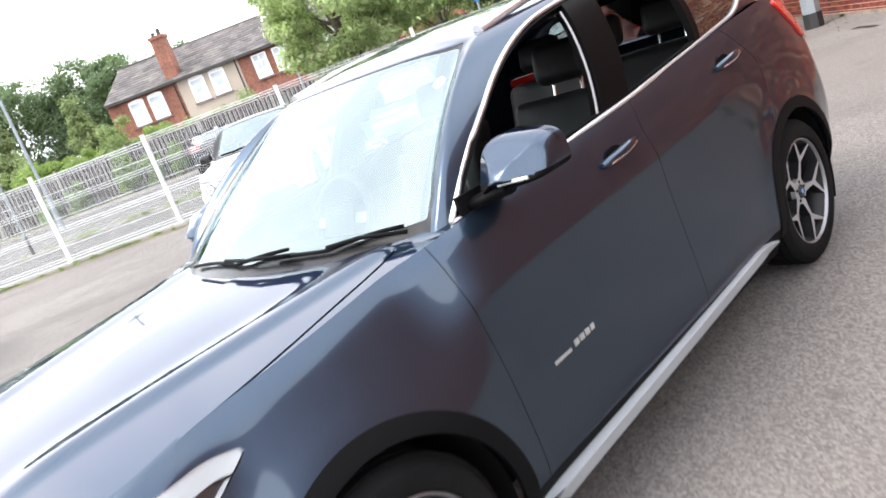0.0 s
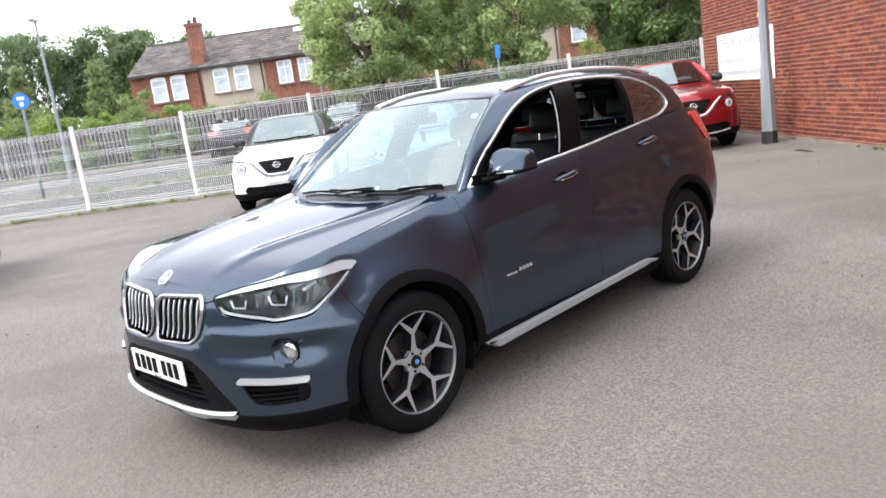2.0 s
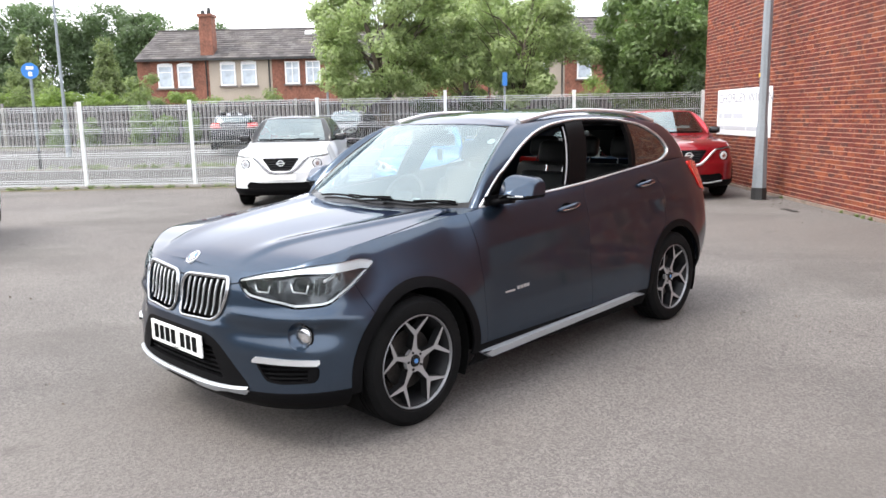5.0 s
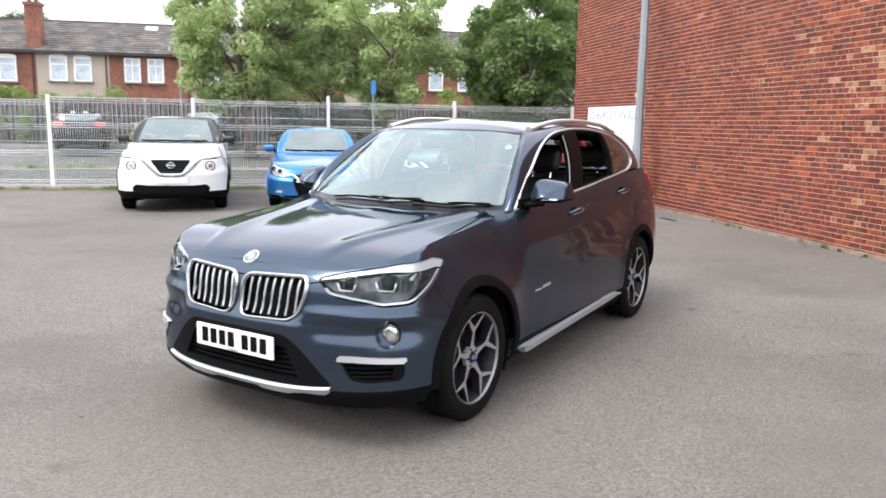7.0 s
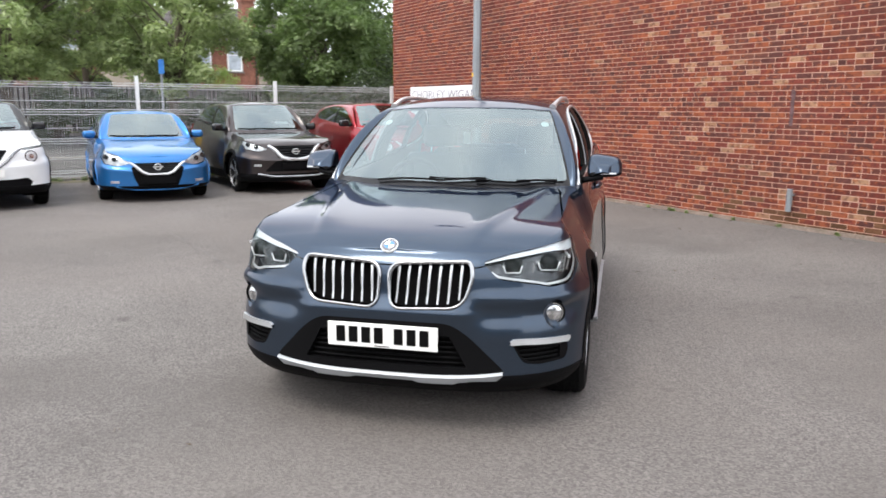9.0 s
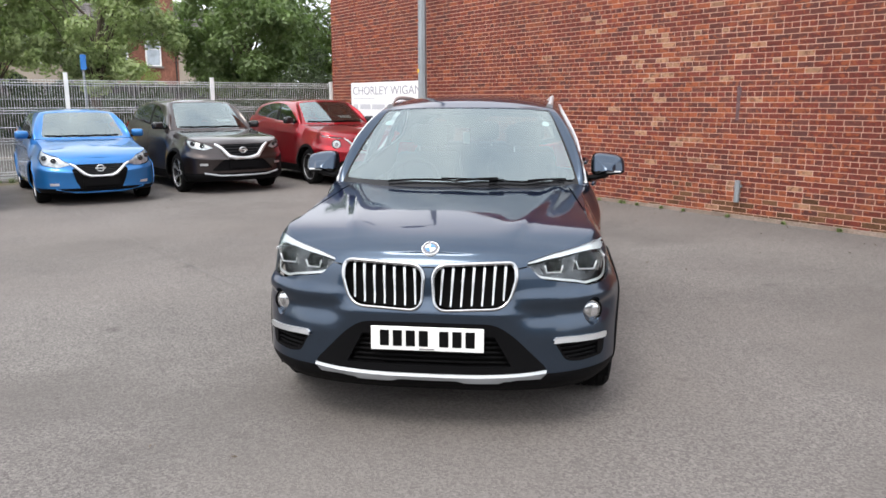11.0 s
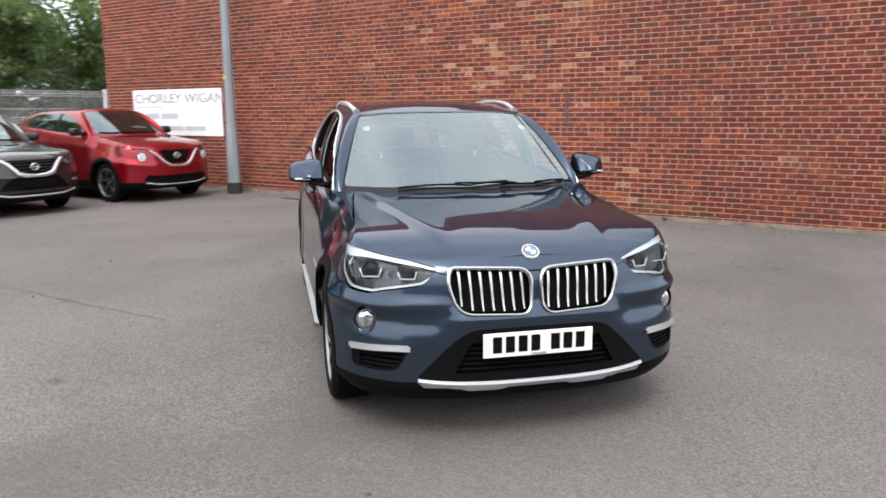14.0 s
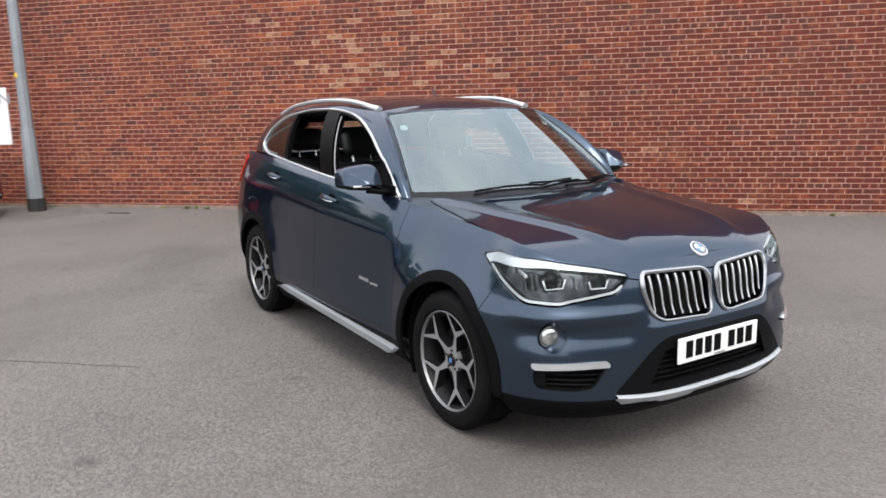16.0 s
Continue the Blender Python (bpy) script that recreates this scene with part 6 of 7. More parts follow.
        return np.linalg.lstsq(A, v[k, :3], rcond=1e-4)[0][2]
    for z in (0.428, 0.405, 0.385):
        run = [round_nose(q, z) + np.array([-0.008, 0.012, 0]) for q in np.linspace(-0.145, 0.175, 9)]
        both_sides("vent_slat", tube(run, 0.005, 6), PLASTIC, th)
    sv, sf = [], []
    for i, q in enumerate(np.linspace(-0.195, 0.245, 22)):
        zt = 0.488 - 0.045 * max(0, (q + 0.1)) - (0.012 if i == 0 else 0)
        th_ = 0.026 if 0 < i < 21 else 0.014
        a, b = round_nose(q, zt), round_nose(q, zt - th_)
        n2 = np.array([0.55 + 0.4 * i / 21, -0.8 + 0.5 * i / 21, 0])
        n2 /= np.linalg.norm(n2)
        sv += [a, a + n2 * 0.012, b + n2 * 0.014, b]
        if i:
            o = 4 * i
            for j in range(4):
                sf.append((o - 4 + j, o - 4 + (j + 1) % 4, o + (j + 1) % 4, o + j))
    both_sides("bumper_strip", (sv, sf), SATIN, th, "bright strip above the bumper vent")
    dish = Shell(fog.v.copy(), fog.f)
    depth = np.minimum(0.030, np.maximum(0, fog_f(dish.v)) * 1.6)
    dish.v[:, 0] -= 0.33 * depth
    dish.v[:, 1] += 0.94 * depth
    panel("fog_lamp_cup", dish, BLUE, th, thick=0.0)
    # fog lamps
    for sd in (1, -1):
        c = round_nose(0.128, 0.580)
        c = Vector((c[0] * sd, c[1], c[2]))
        d = Vector((0.35 * sd, -1, 0)).normalized()
        fx = c + Vector((0.0, 0.010, 0.0))
        smooth(part("fog_lamp", cyl_bm(0.050, 0.050, fx - d * 0.06, fx - d * 0.012, 24), LAMPGREY, th, "round front fog lamp"), 40)
        lens = bmesh.new()
        bmesh.ops.create_uvsphere(lens, u_segments=20, v_segments=10, radius=0.044, matrix=Matrix.Translation(fx - d * 0.012) @ d.to_track_quat("Z", "Y").to_matrix().to_4x4() @ Matrix.Diagonal((1, 1, 0.35, 1)))
        smooth(part("fog_lamp_lens", lens, FOGGLASS, th))
        rg = [fx - d * 0.010 + Vector((math.cos(a) * d.y * -0.053, math.cos(a) * d.x * 0.053, math.sin(a) * 0.053)) for a in np.linspace(0, 2 * math.pi, 24, endpoint=False)]
        smooth(part("fog_lamp_ring", tube(rg, 0.0055, 8, True), PLASTIC, th))
    # headlamps
    hd = outline(HL)
    deep = Shell(lamp.v.copy(), lamp.f)
    deep.v[:, 0] -= 0.03
    deep.v[:, 1] += 0.05
    top_edge = bend((-0.3, -0.1, 0.235, 0.5, 0.6), (0.826, 0.862, 0.898, 0.899, 0.878))
    brow = lamp.keep(lambda v: v[:, 2] - top_edge(front_q(v)) + 0.010 + 0.032 * np.clip((front_q(v) + 0.28) / 0.6, 0, 1))
    guide = lamp.keep(lambda v: np.minimum(0.0105 - hd(front_q(v), v[:, 2]), top_edge(front_q(v)) - 0.050 - v[:, 2]))
    for s_, nm_, mt, dx, dy in ((deep, "lamp_housing", LAMPDARK, 0, 0), (brow, "lamp_brow", LAMPWHITE, -0.012, 0.010), (guide, "light_guide", LAMPWHITE, -0.016, 0.014)):
        s2 = Shell(s_.v.copy(), s_.f)
        s2.v[:, 0] += dx
        s2.v[:, 1] += dy
        panel(nm_, s2, mt, th, thick=0.006 if s_ is not deep else 0.0)
    for ob in panel("headlamp", lamp, LENS, th, thick=0.0, label="clear headlamp with white light guide"):
        ob.visible_shadow = False
    for sd in (1, -1):
        for q, r in ((-0.13, 0.036), (0.12, 0.042)):
            c = round_nose(q, 0.80 if q < 0 else 0.805)
            c = Vector((c[0] * sd - 0.015 * sd, c[1] + 0.035, c[2]))
            d = Vector((0.3 * sd, -1, 0.0)).normalized()
            pr = smooth(part("projector_ring", cyl_bm(r * 0.92, r * 0.98, c - d * 0.03, c + d * 0.012, 24, caps=False), CHROME, th), 30)
            lens = bmesh.new()
            bmesh.ops.create_uvsphere(lens, u_segments=18, v_segments=10, radius=r * 0.86, matrix=Matrix.Translation(c - d * 0.01) @ d.to_track_quat("Z", "Y").to_matrix().to_4x4() @ Matrix.Diagonal((1, 1, 0.5, 1)))
            smooth(part("projector_lens", lens, GLOSSBLACK, pr))
            smooth(part("reflector_bowl", cyl_bm(r * 0.9, r * 1.5, c - d * 0.045, c - d * 0.010, 6, caps=False), SMOKE, pr), 20)
            sx = Vector((-d.y, d.x, 0))
            arc = [c + d * 0.016 + sx * (math.cos(a) * r * 1.25) + Vector((0, 0, math.sin(a) * r * 0.95)) for a in (math.radians(165), math.radians(225), math.radians(315), math.radians(375))]
            smooth(part("light_ring", tube(arc, 0.0034, 6), LAMPWHITE, pr))
        for q, hh in ((0.005, 0.05), (0.225, 0.075), (0.255, 0.08), (0.30, 0.07)):
            c = round_nose(q, 0.80)
            fin = part("lamp_fin", box_bm((0.006, 0.05, hh)), LAMPGREY, th)
            fin.matrix_basis = pose((c[0] - 0.022) * sd, c[1] + 0.030, c[2] - hh * 0.5, 0, 8 * sd, 20 * sd)
        c = round_nose(0.34, 0.84)
        bx = part("lamp_fin", box_bm((0.010, 0.09, 0.010)), LAMPWHITE, th)
        bx.matrix_basis = pose((c[0] - 0.02) * sd, c[1] + 0.0, c[2] - 0.01, 8, 0, 18 * sd)
        rf = part("side_reflector", box_bm((0.006, 0.10, 0.045)), LAMPGREY, th)
        c = round_nose(0.45, 0.835)
        rf.matrix_basis = pose((c[0] - 0.045) * sd, c[1] + 0.005, c[2] - 0.02, 10, 0, 14 * sd)
    # bonnet badge
    by = -0.722
    bz = on(bonnet, (0, 1), 0.0, by, 2)
    slope = math.degrees(math.atan2(on(bonnet, (0, 1), 0, by + 0.05, 2) - on(bonnet, (0, 1), 0, by - 0.03, 2), 0.08))
    bd = part("badge", cyl_bm(0.041, 0.041, (0, 0, -0.004), (0, 0, 0.006), 32), BADGEWHITE, th, "round blue and white bonnet badge")
    bd.matrix_basis = pose(0, by, bz - 0.003, slope + 8)
    part("badge_ring", cyl_bm(0.037, 0.037, (0, 0, 0.005), (0, 0, 0.0072), 32), SMOKE, bd)
    for k, mt in enumerate((BADGEBLUE, BADGEWHITE, BADGEBLUE, BADGEWHITE)):
        a0 = k * math.pi / 2
        v = [(0, 0, 0.0085)] + [(math.cos(a0 + t) * 0.024, math.sin(a0 + t) * 0.024, 0.0085) for t in np.linspace(0, math.pi / 2, 7)]
        part("badge_quarter", (v, [tuple(range(8))]), mt, bd)
    # number plate: seven plain bars stand for its characters
    pl = part("number_plate", box_bm((0.52, 0.012, 0.112), (0, -0.850, 0.430)), PLATE, th, "white front number plate with black characters")
    bevel(pl, 0.004, 2)
    for k in range(7):
        x = -0.196 + k * 0.060 + (0.034 if k > 3 else 0)
        part("plate_bar", box_bm((0.042, 0.003, 0.074), (x, -0.8575, 0.452)), VOID, pl)
    part("plate_bar", box_bm((0.07, 0.003, 0.006), (0, -0.8575, 0.437)), LAMPGREY, pl)
    # door handles with bright inserts
    for yy, zz in ((1.325, 0.992), (2.25, 1.068)):
        x = on(full_band, (1, 2), yy, zz, 0)
        pv = [(x + 0.018 * math.sin(math.pi * t) + 0.008, yy - 0.11 + 0.22 * t, zz - 0.008 + 0.022 * t) for t in np.linspace(0, 1, 11)]
        rr = [0.008 + 0.011 * math.sin(math.pi * t) ** 0.5 for t in np.linspace(0, 1, 11)]
        both_sides("door_handle", tube(pv, rr, 10), BLUE, th)
        cv = [(p[0] + 0.014, p[1], p[2] - 0.005) for p in pv[1:-1]]
        both_sides("handle_insert", tube(cv, 0.0042, 6), CHROME, th)
        # flat near-black disc on the door, painted shade of the grip's hollow
        cup = [(x + 0.001, yy - 0.02 + 0.055 * math.cos(a), zz - 0.004 + 0.034 * math.sin(a)) for a in np.linspace(0, 2 * math.pi, 20, endpoint=False)]
        both_sides("handle_recess", (cup, [tuple(range(20))]), VOID, th)
    # wing script: plain bars
    for k, (dy, ww) in enumerate(((0.0, 0.085), (0.105, 0.022), (0.135, 0.022), (0.165, 0.022), (0.195, 0.018))):
        yy = 0.675 + dy
        x = on(full_band, (1, 2), yy, 0.585, 0)
        for sd in (1, -1):
            part("script_bar", box_bm((0.004, ww, 0.018 if k else 0.010), (sd * (x + 0.002), yy + ww / 2, 0.572 + 0.035 * dy)), SATIN, th)
    # bright sill strips
    sv, sf = [], []
    for i, t in enumerate(np.linspace(0, 1, 21)):
        yy = 0.44 + 1.72 * t
        zt = 0.285 + 0.055 * t if t < 0.93 else 0.285 + 0.055 * t - 0.5 * (t - 0.93)
        zb = zt - (0.052 if 0.05 < t < 0.93 else 0.052 * (t / 0.05 if t <= 0.05 else max(0.1, (1 - t) / 0.07)))
        x = on(full_band, (1, 2), yy, 0.30, 0) + 0.004
        sv += [(x - 0.01, yy, zt), (x + 0.026, yy, zt - 0.008), (x + 0.022, yy, zb + 0.006), (x - 0.015, yy, zb)]
        if i:
            o = 4 * i
            for j in range(4):
                sf.append((o - 4 + j, o + j, o + (j + 1) % 4, o - 4 + (j + 1) % 4))
    both_sides("sill_strip", (sv, sf), SILVER, th, "silver side skirt strip", 30)
    # roof rails
    run, rr = [], []
    for t in np.linspace(0, 1, 25):
        yy = 1.215 + 1.685 * t
        x = on(full_green, (1, 4), yy, 1.0, 0) - 0.012
        zb = on(full_green, (1, 4), yy, 1.0, 2)
        lift = 0.027 * min(1, math.sin(math.pi * min(t, 1 - t) * 2.2 + 0.02) if min(t, 1 - t) < 0.22 else 1) + 0.004
        run.append((x - 0.004, yy, zb + lift))
        rr.append(0.0155 + 0.008 * math.exp(-min(t, 1 - t) * 22))
    both_sides("roof_rail", tube(run, rr, 10), SATIN, th, "satin silver roof rail")
    # mirrors
    for sd in (1, -1):
        bm = bmesh.new()
        bmesh.ops.create_cube(bm, size=1, matrix=Matrix.Translation((0.925, 0.74, 1.155)) @ Matrix.Diagonal((0.215, 0.16, 0.125, 1)))
        bmesh.ops.subdivide_edges(bm, edges=bm.edges[:], cuts=11, use_grid_fill=True)
        for v in bm.verts:
            u = Vector(((v.co.x - 0.925) / 0.1075, (v.co.y - 0.74) / 0.08, (v.co.z - 1.155) / 0.0625))
            n = (abs(u.x) ** 4.0 + abs(u.z) ** 4.0) ** (1 / 4.0)
            k = 1.0 if n < 1e-6 else min(1.0, 1.0 / max(1.0, n)) 
            u.x *= k
            u.z *= k
            swell = max(0.0, 1 - max(abs(u.x), abs(u.z)) ** 2) * max(0.0, -u.y)
            if u.y < 0:
                f_ = 0.48 + 0.52 * max(0.0, 1 - abs(u.y) ** 2.6) ** 0.5
                u.x = u.x * f_ - (1 - f_) * 0.15
                u.z *= f_
            u.z = u.z * 1.25 if u.z > 0 else u.z * 0.55
            taper = 0.74 + 0.26 * (-u.x * 0.5 + 0.5)
            u.z *= taper
            v.co = Vector((0.926 + u.x * 0.104, 0.745 + u.y * 0.07 - 0.034 * swell + (u.x + 1) * 0.022 + u.z * 0.045 * (u.y < 0.5), 1.134 + u.z * 0.084))
            v.co.x *= sd
        if sd < 0:
            bmesh.ops.reverse_faces(bm, faces=bm.faces[:])
        for f in bm.faces:
            f.material_index = 1 if f.calc_center_median().z < 1.124 else 0
        mi = smooth(part("mirror", bm, [BLUE, PLASTIC], th, "dark blue door mirror with black base"), 50)
        stv = [(0.785 * sd, 0.70, 1.075), (0.83 * sd, 0.705, 1.083), (0.90 * sd, 0.73, 1.102)]
        smooth(part("mirror_foot", tube(stv, [0.045, 0.04, 0.06], 10, False, 0.45), PLASTIC, mi))
        part("mirror_sail", box_bm((0.012, 0.15, 0.055), (0.788 * sd, 0.70, 1.06)), PLASTIC, mi)
        iv = [((0.855 + 0.15 * t) * sd, 0.664 + 0.034 * t, 1.118 + 0.002 * t) for t in np.linspace(0.35, 0.95, 9)]
        smooth(part("indicator", tube(iv, 0.006, 6), LAMPWHITE, mi, "white indicator strip"))
        part("mirror_glass", box_bm((0.14, 0.004, 0.08), (0.915 * sd, 0.838, 1.105)), CHROME, mi)
    # wipers and cowl
    rows_ = []
    for t in np.linspace(0, 3.1, 40):
        g = catmull(P["belt"], np.array([t]), True)[0]
        if g[0] < 0.70 and t < 2.6:
            yb_ = P["cowl_mid"] + (P["cowl_edge"] - P["cowl_mid"]) * g[0] / 0.785 - 0.012
            e_ = (g[0], yb_, on(bonnet, (0, 1), g[0], yb_, 2) - 0.002)
        else:
            k_ = (on(full_band, (1, 4), g[1], 1.0, 0, lambda v: v[:, 0] > 0.5), g[1], on(full_band, (1, 4), g[1], 1.0, 2, lambda v: v[:, 0] > 0.5))
            e_ = (k_[0], k_[1] - 0.0, k_[2])
        rows_.append((t, (g[0] - 0.006 * (t > 1.7), g[1] + 0.012, g[2] + 0.006), e_))
    for nm_, lo_, hi_, mt in (("cowl", -0.1, 1.75, PLASTIC), ("pillar_foot", 1.66, 3.2, BLUE)):
        sel = [r for r in rows_ if lo_ <= r[0] <= hi_]
        v = [p for r in sel for p in (r[1], r[2])]
        f = [(2 * k, 2 * k + 1, 2 * k + 3, 2 * k + 2) for k in range(len(sel) - 1)]
        both_sides(nm_, (v, f), mt, th)
    for x0, y0, x1, y1, name in ((-0.42, 0.50, 0.25, 0.43, "wiper"), (0.20, 0.40, 0.655, 0.50, "wiper")):
        pv = []
        for t in np.linspace(0, 1, 9):
            x, w_ = x0 + (x1 - x0) * t, 0.03 + 0.03 * t * (1 if x0 < 0 else 0.2)
            y = float(np.interp(abs(x), (0, 0.42, 0.69), (0.33, 0.40, 0.53))) + 0.07 * (w_ / 0.1)
            z = on(full_green, (0, 1), abs(x), y, 2, lambda v: v[:, 4] < 0.9)
            pv.append((x, y - 0.006, z + 0.014))
        wp = smooth(part(name, tube(pv, 0.0065, 6), PLASTIC, th, "black windscreen wiper"))
        arm = [(pv[-1][0] + 0.04, pv[-1][1] - 0.03, pv[-1][2] - 0.008), (pv[6][0], pv[6][1] - 0.02, pv[6][2] + 0.004), (pv[4][0], pv[4][1], pv[4][2] + 0.010)]
        smooth(part("wiper_arm", tube(arm, 0.006, 6), PLASTIC, wp))
    # stickers, mirror unit and hanging tag behind the screen
    for sx in (-0.52, 0.53):
        zz = on(full_green, (0, 1), abs(sx), 0.985, 2, lambda v: v[:, 4] < 0.98)
        st = part("screen_sticker", cyl_bm(0.024, 0.024, (0, 0, -0.0006), (0, 0, 0.0006), 24), PAPER, th, "round white windscreen sticker")
        st.matrix_basis = pose(sx, 0.985, zz - 0.012, 36, 0, 14 if sx > 0 else -14)
    ru = part("rear_view_mirror", box_bm((0.22, 0.05, 0.065), (0, 1.10, 1.38)), PLASTIC, th)
    bevel(ru, 0.02, 3)
    sens = bmesh.new()
    top_, low_ = [(-0.17, 1.00, 1.478), (0.17, 1.00, 1.478), (0.07, 0.895, 1.405), (-0.07, 0.895, 1.405)], 0.03
    vs_ = [sens.verts.new(p) for p in top_] + [sens.verts.new((x, y, z - low_)) for x, y, z in top_]
    for f_ in ((0, 1, 2, 3), (7, 6, 5, 4), (0, 4, 5, 1), (1, 5, 6, 2), (2, 6, 7, 3), (3, 7, 4, 0)):
        sens.faces.new([vs_[k] for k in f_])
    bevel(part("sensor_box", sens, PLASTIC, ru, "dark sensor housing at the screen's top"), 0.012, 2)
    part("hanging_tag", box_bm((0.045, 0.003, 0.075), (0.0, 1.08, 1.27)), PAPER, ru)

    # inside and below
    cabin(th, P)
    part("underbody", box_bm((1.30, 3.5, 0.16), (0, 1.45, 0.20)), VOID, th)
    part("engine_bay", box_bm((1.10, 0.95, 0.56), (0, -0.06, 0.24)), VOID, th)
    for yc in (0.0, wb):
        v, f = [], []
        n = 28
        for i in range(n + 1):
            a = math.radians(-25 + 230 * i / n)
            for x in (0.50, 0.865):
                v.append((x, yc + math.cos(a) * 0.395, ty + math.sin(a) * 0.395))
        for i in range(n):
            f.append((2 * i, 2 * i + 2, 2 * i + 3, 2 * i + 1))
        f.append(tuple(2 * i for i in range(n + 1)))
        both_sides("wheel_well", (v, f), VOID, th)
    for sd in (1, -1):
        part("door_card", box_bm((0.05, 2.0, 0.55), (0.745 * sd, 1.50, 0.42)), PLASTIC, th)
    M = make_wheel(0.336, 0.243, 0.225, "Y", MACHINED, DARKALLOY, BADGEBLUE)
    fit_wheels(th, P, 1.56, M, MACHINED, DARKALLOY, BADGEBLUE)
    return th


suv()


def derive(width, wb, front, rear, kz, kroof, tyre, drop=0.0):
    """A shape of other proportions from the crossover's curves."""
    kx = width / 1.79

    def fy(y):
        return y * front / 0.845 if y < 0 else (y * wb / 2.67 if y < 2.67 else wb + (y - 2.67) * rear / 0.895)

    def fz(z):
        return z * kz if z < 1.06 else 1.06 * kz + (z - 1.06) * kroof
    def lift(y):
        return 0.045 * kroof * min(1.0, max(0.0, (1.75 - y) / 0.7))
    P = dict(SUV)
    P.pop("scoop")
    P.update(wb=wb, tyre=tyre, arch=tyre + 0.07)
    P["plan"] = [(x * kx, fy(y)) for x, y in SUV["plan"]]
    
    def sag(q):
        return drop * min(1.0, max(0.0, (1.4 - q) / 2.2))
    P["top"] = [(fy(q) if q < 0 else q * 0.98, fz(z) - sag(q)) for q, z in SUV["top"]]
    P["bottom"] = [(fy(y), z * kz) for y, z in SUV["bottom"]]
    P["bonnet"] = [(fy(y), fz(z) - drop * min(1.0, max(0.0, (0.35 - y) / 1.15)) ** 1.3) for y, z in SUV["bonnet"]]
    P["belt"] = [(x * kx, fy(y), fz(z)) for x, y, z in SUV["belt"]]
    P["roof"] = [(x * kx, fy(y), fz(z) + lift(y)) for x, y, z in SUV["roof"]]
    P["roof_mid"] = [(fy(y), fz(z) + lift(y)) for y, z in SUV["roof_mid"]]
    P["creases"] = []
    P["cowl_edge"], P["cowl_mid"] = fy(0.50), fy(0.33)
    P["fy"], P["fz"], P["kx"] = fy, fz, kx
    return P


def parked(P, m, label, body, roof, clad, lamps, grille, vee, intake, lip, round_lamp=None, wheel="plain", face=SATIN, plate=True, mirror_mat=None, sign_card=False, vee_mat=SATIN, bold=1.0):
    """A parked hatchback: panels, glass, lamps, grille, mirrors and wheels."""
    th = thing("car", m, label, "car", "parked cars")
    band, bonnet, green = shell_of(P, 0.5)
    fb, fg = band, green
    wb, ty, fy, fz = P["wb"], P["tyre"], P["fy"], P["fz"]
    OPEN = ty + 0.045
    TRIM = OPEN + (0.05 if clad else 0.012)
    for yc in (0.0, wb):
        rg = lambda v, yc=yc: np.hypot(v[:, 1] - yc, v[:, 2] - ty)
        trim = band.keep(lambda v: rg(v) - OPEN).keep(lambda v: TRIM - rg(v))
        panel("arch_trim", trim, PLASTIC if clad else body, th, thick=0.02, offset=0.2)
        band = band.keep(lambda v: rg(v) - TRIM + 0.003)
    zs = 0.36 * P["kx"] if clad else 0.27
    low = band.keep(lambda v: zs - v[:, 2])
    panel("sill", low, PLASTIC, th, both=True)
    band = band.keep(lambda v: v[:, 2] - zs)

    def shaped(pts, r, coord):
        f = outline(rounded(pts, r, 4))
        return lambda v: np.where(v[:, 1] < -0.05, f(coord(v), v[:, 2]), -1.0)
    cx = lambda v: v[:, 0]
    lf = shaped(lamps, 0.03, front_q)
    lamp = band.keep(lf)
    band = band.keep(lambda v: -lf(v) - 0.003)
    gf = shaped([(-0.3, grille[0][1])] + grille + [(-0.3, grille[-1][1])], 0.02, cx)
    gr = band.keep(gf)
    band = band.keep(lambda v: -gf(v))
    itf = shaped([(-0.3, intake[0][1])] + intake + [(-0.3, intake[-1][1])], 0.03, cx)
    it = band.keep(itf)
    band = band.keep(lambda v: -itf(v))
    for nm, s, mt in (("grille", gr, PLASTIC), ("lower_intake", it, PLASTIC)):
        s2 = Shell(s.v.copy(), s.f)
        s2.v[:, 1] += 0.02
        panel(nm, s2, mt, th, both=True, thick=0.02, label="black grille" if nm == "grille" else "")
    deep = Shell(lamp.v.copy(), lamp.f)
    deep.v[:, 1] += 0.03
    deep.v[:, 0] -= 0.02
    panel("lamp_housing", deep, PARKLAMP, th, thick=0.0)
    for sd in (1, -1) if not round_lamp else ():
        q0, z0 = sum(p[0] for p in lamps) / len(lamps), sum(p[1] for p in lamps) / len(lamps)
        for dq in (-0.13, 0.10):
            k = int(np.argmin((front_q(fb.v) - q0 - dq) ** 2 + (fb.v[:, 2] - z0 - 0.15 * dq) ** 2 + np.where(nose(fb.v), 0, 9)))
            c = Vector((fb.v[k, 0] * sd, fb.v[k, 1], fb.v[k, 2]))
            d = Vector((0.45 * sd, -1, 0)).normalized()
            part("lamp_bowl", cyl_bm(0.036, 0.040, c - d * 0.04, c - d * 0.008, 18), LAMPDARK, th)
    for ob in panel("headlamp", lamp, LENS, th, thick=0.0, label="clear swept headlamp"):
        ob.visible_shadow = False

    def spot(x, z):
        return Vector((x, on(fb, (0, 2), x, z, 1, nose), z))
    for zz in np.linspace(grille[0][1] - 0.03, grille[-1][1] + 0.03, 5):
        w = np.interp(zz, [grille[-1][1], grille[0][1]], [grille[-1][0], grille[0][0]]) - 0.03
        part("grille_bar", tube([(x, spot(abs(x), zz).y + 0.008, zz) for x in np.linspace(-w, w, 7)], 0.008, 5), GLOSSBLACK, th)
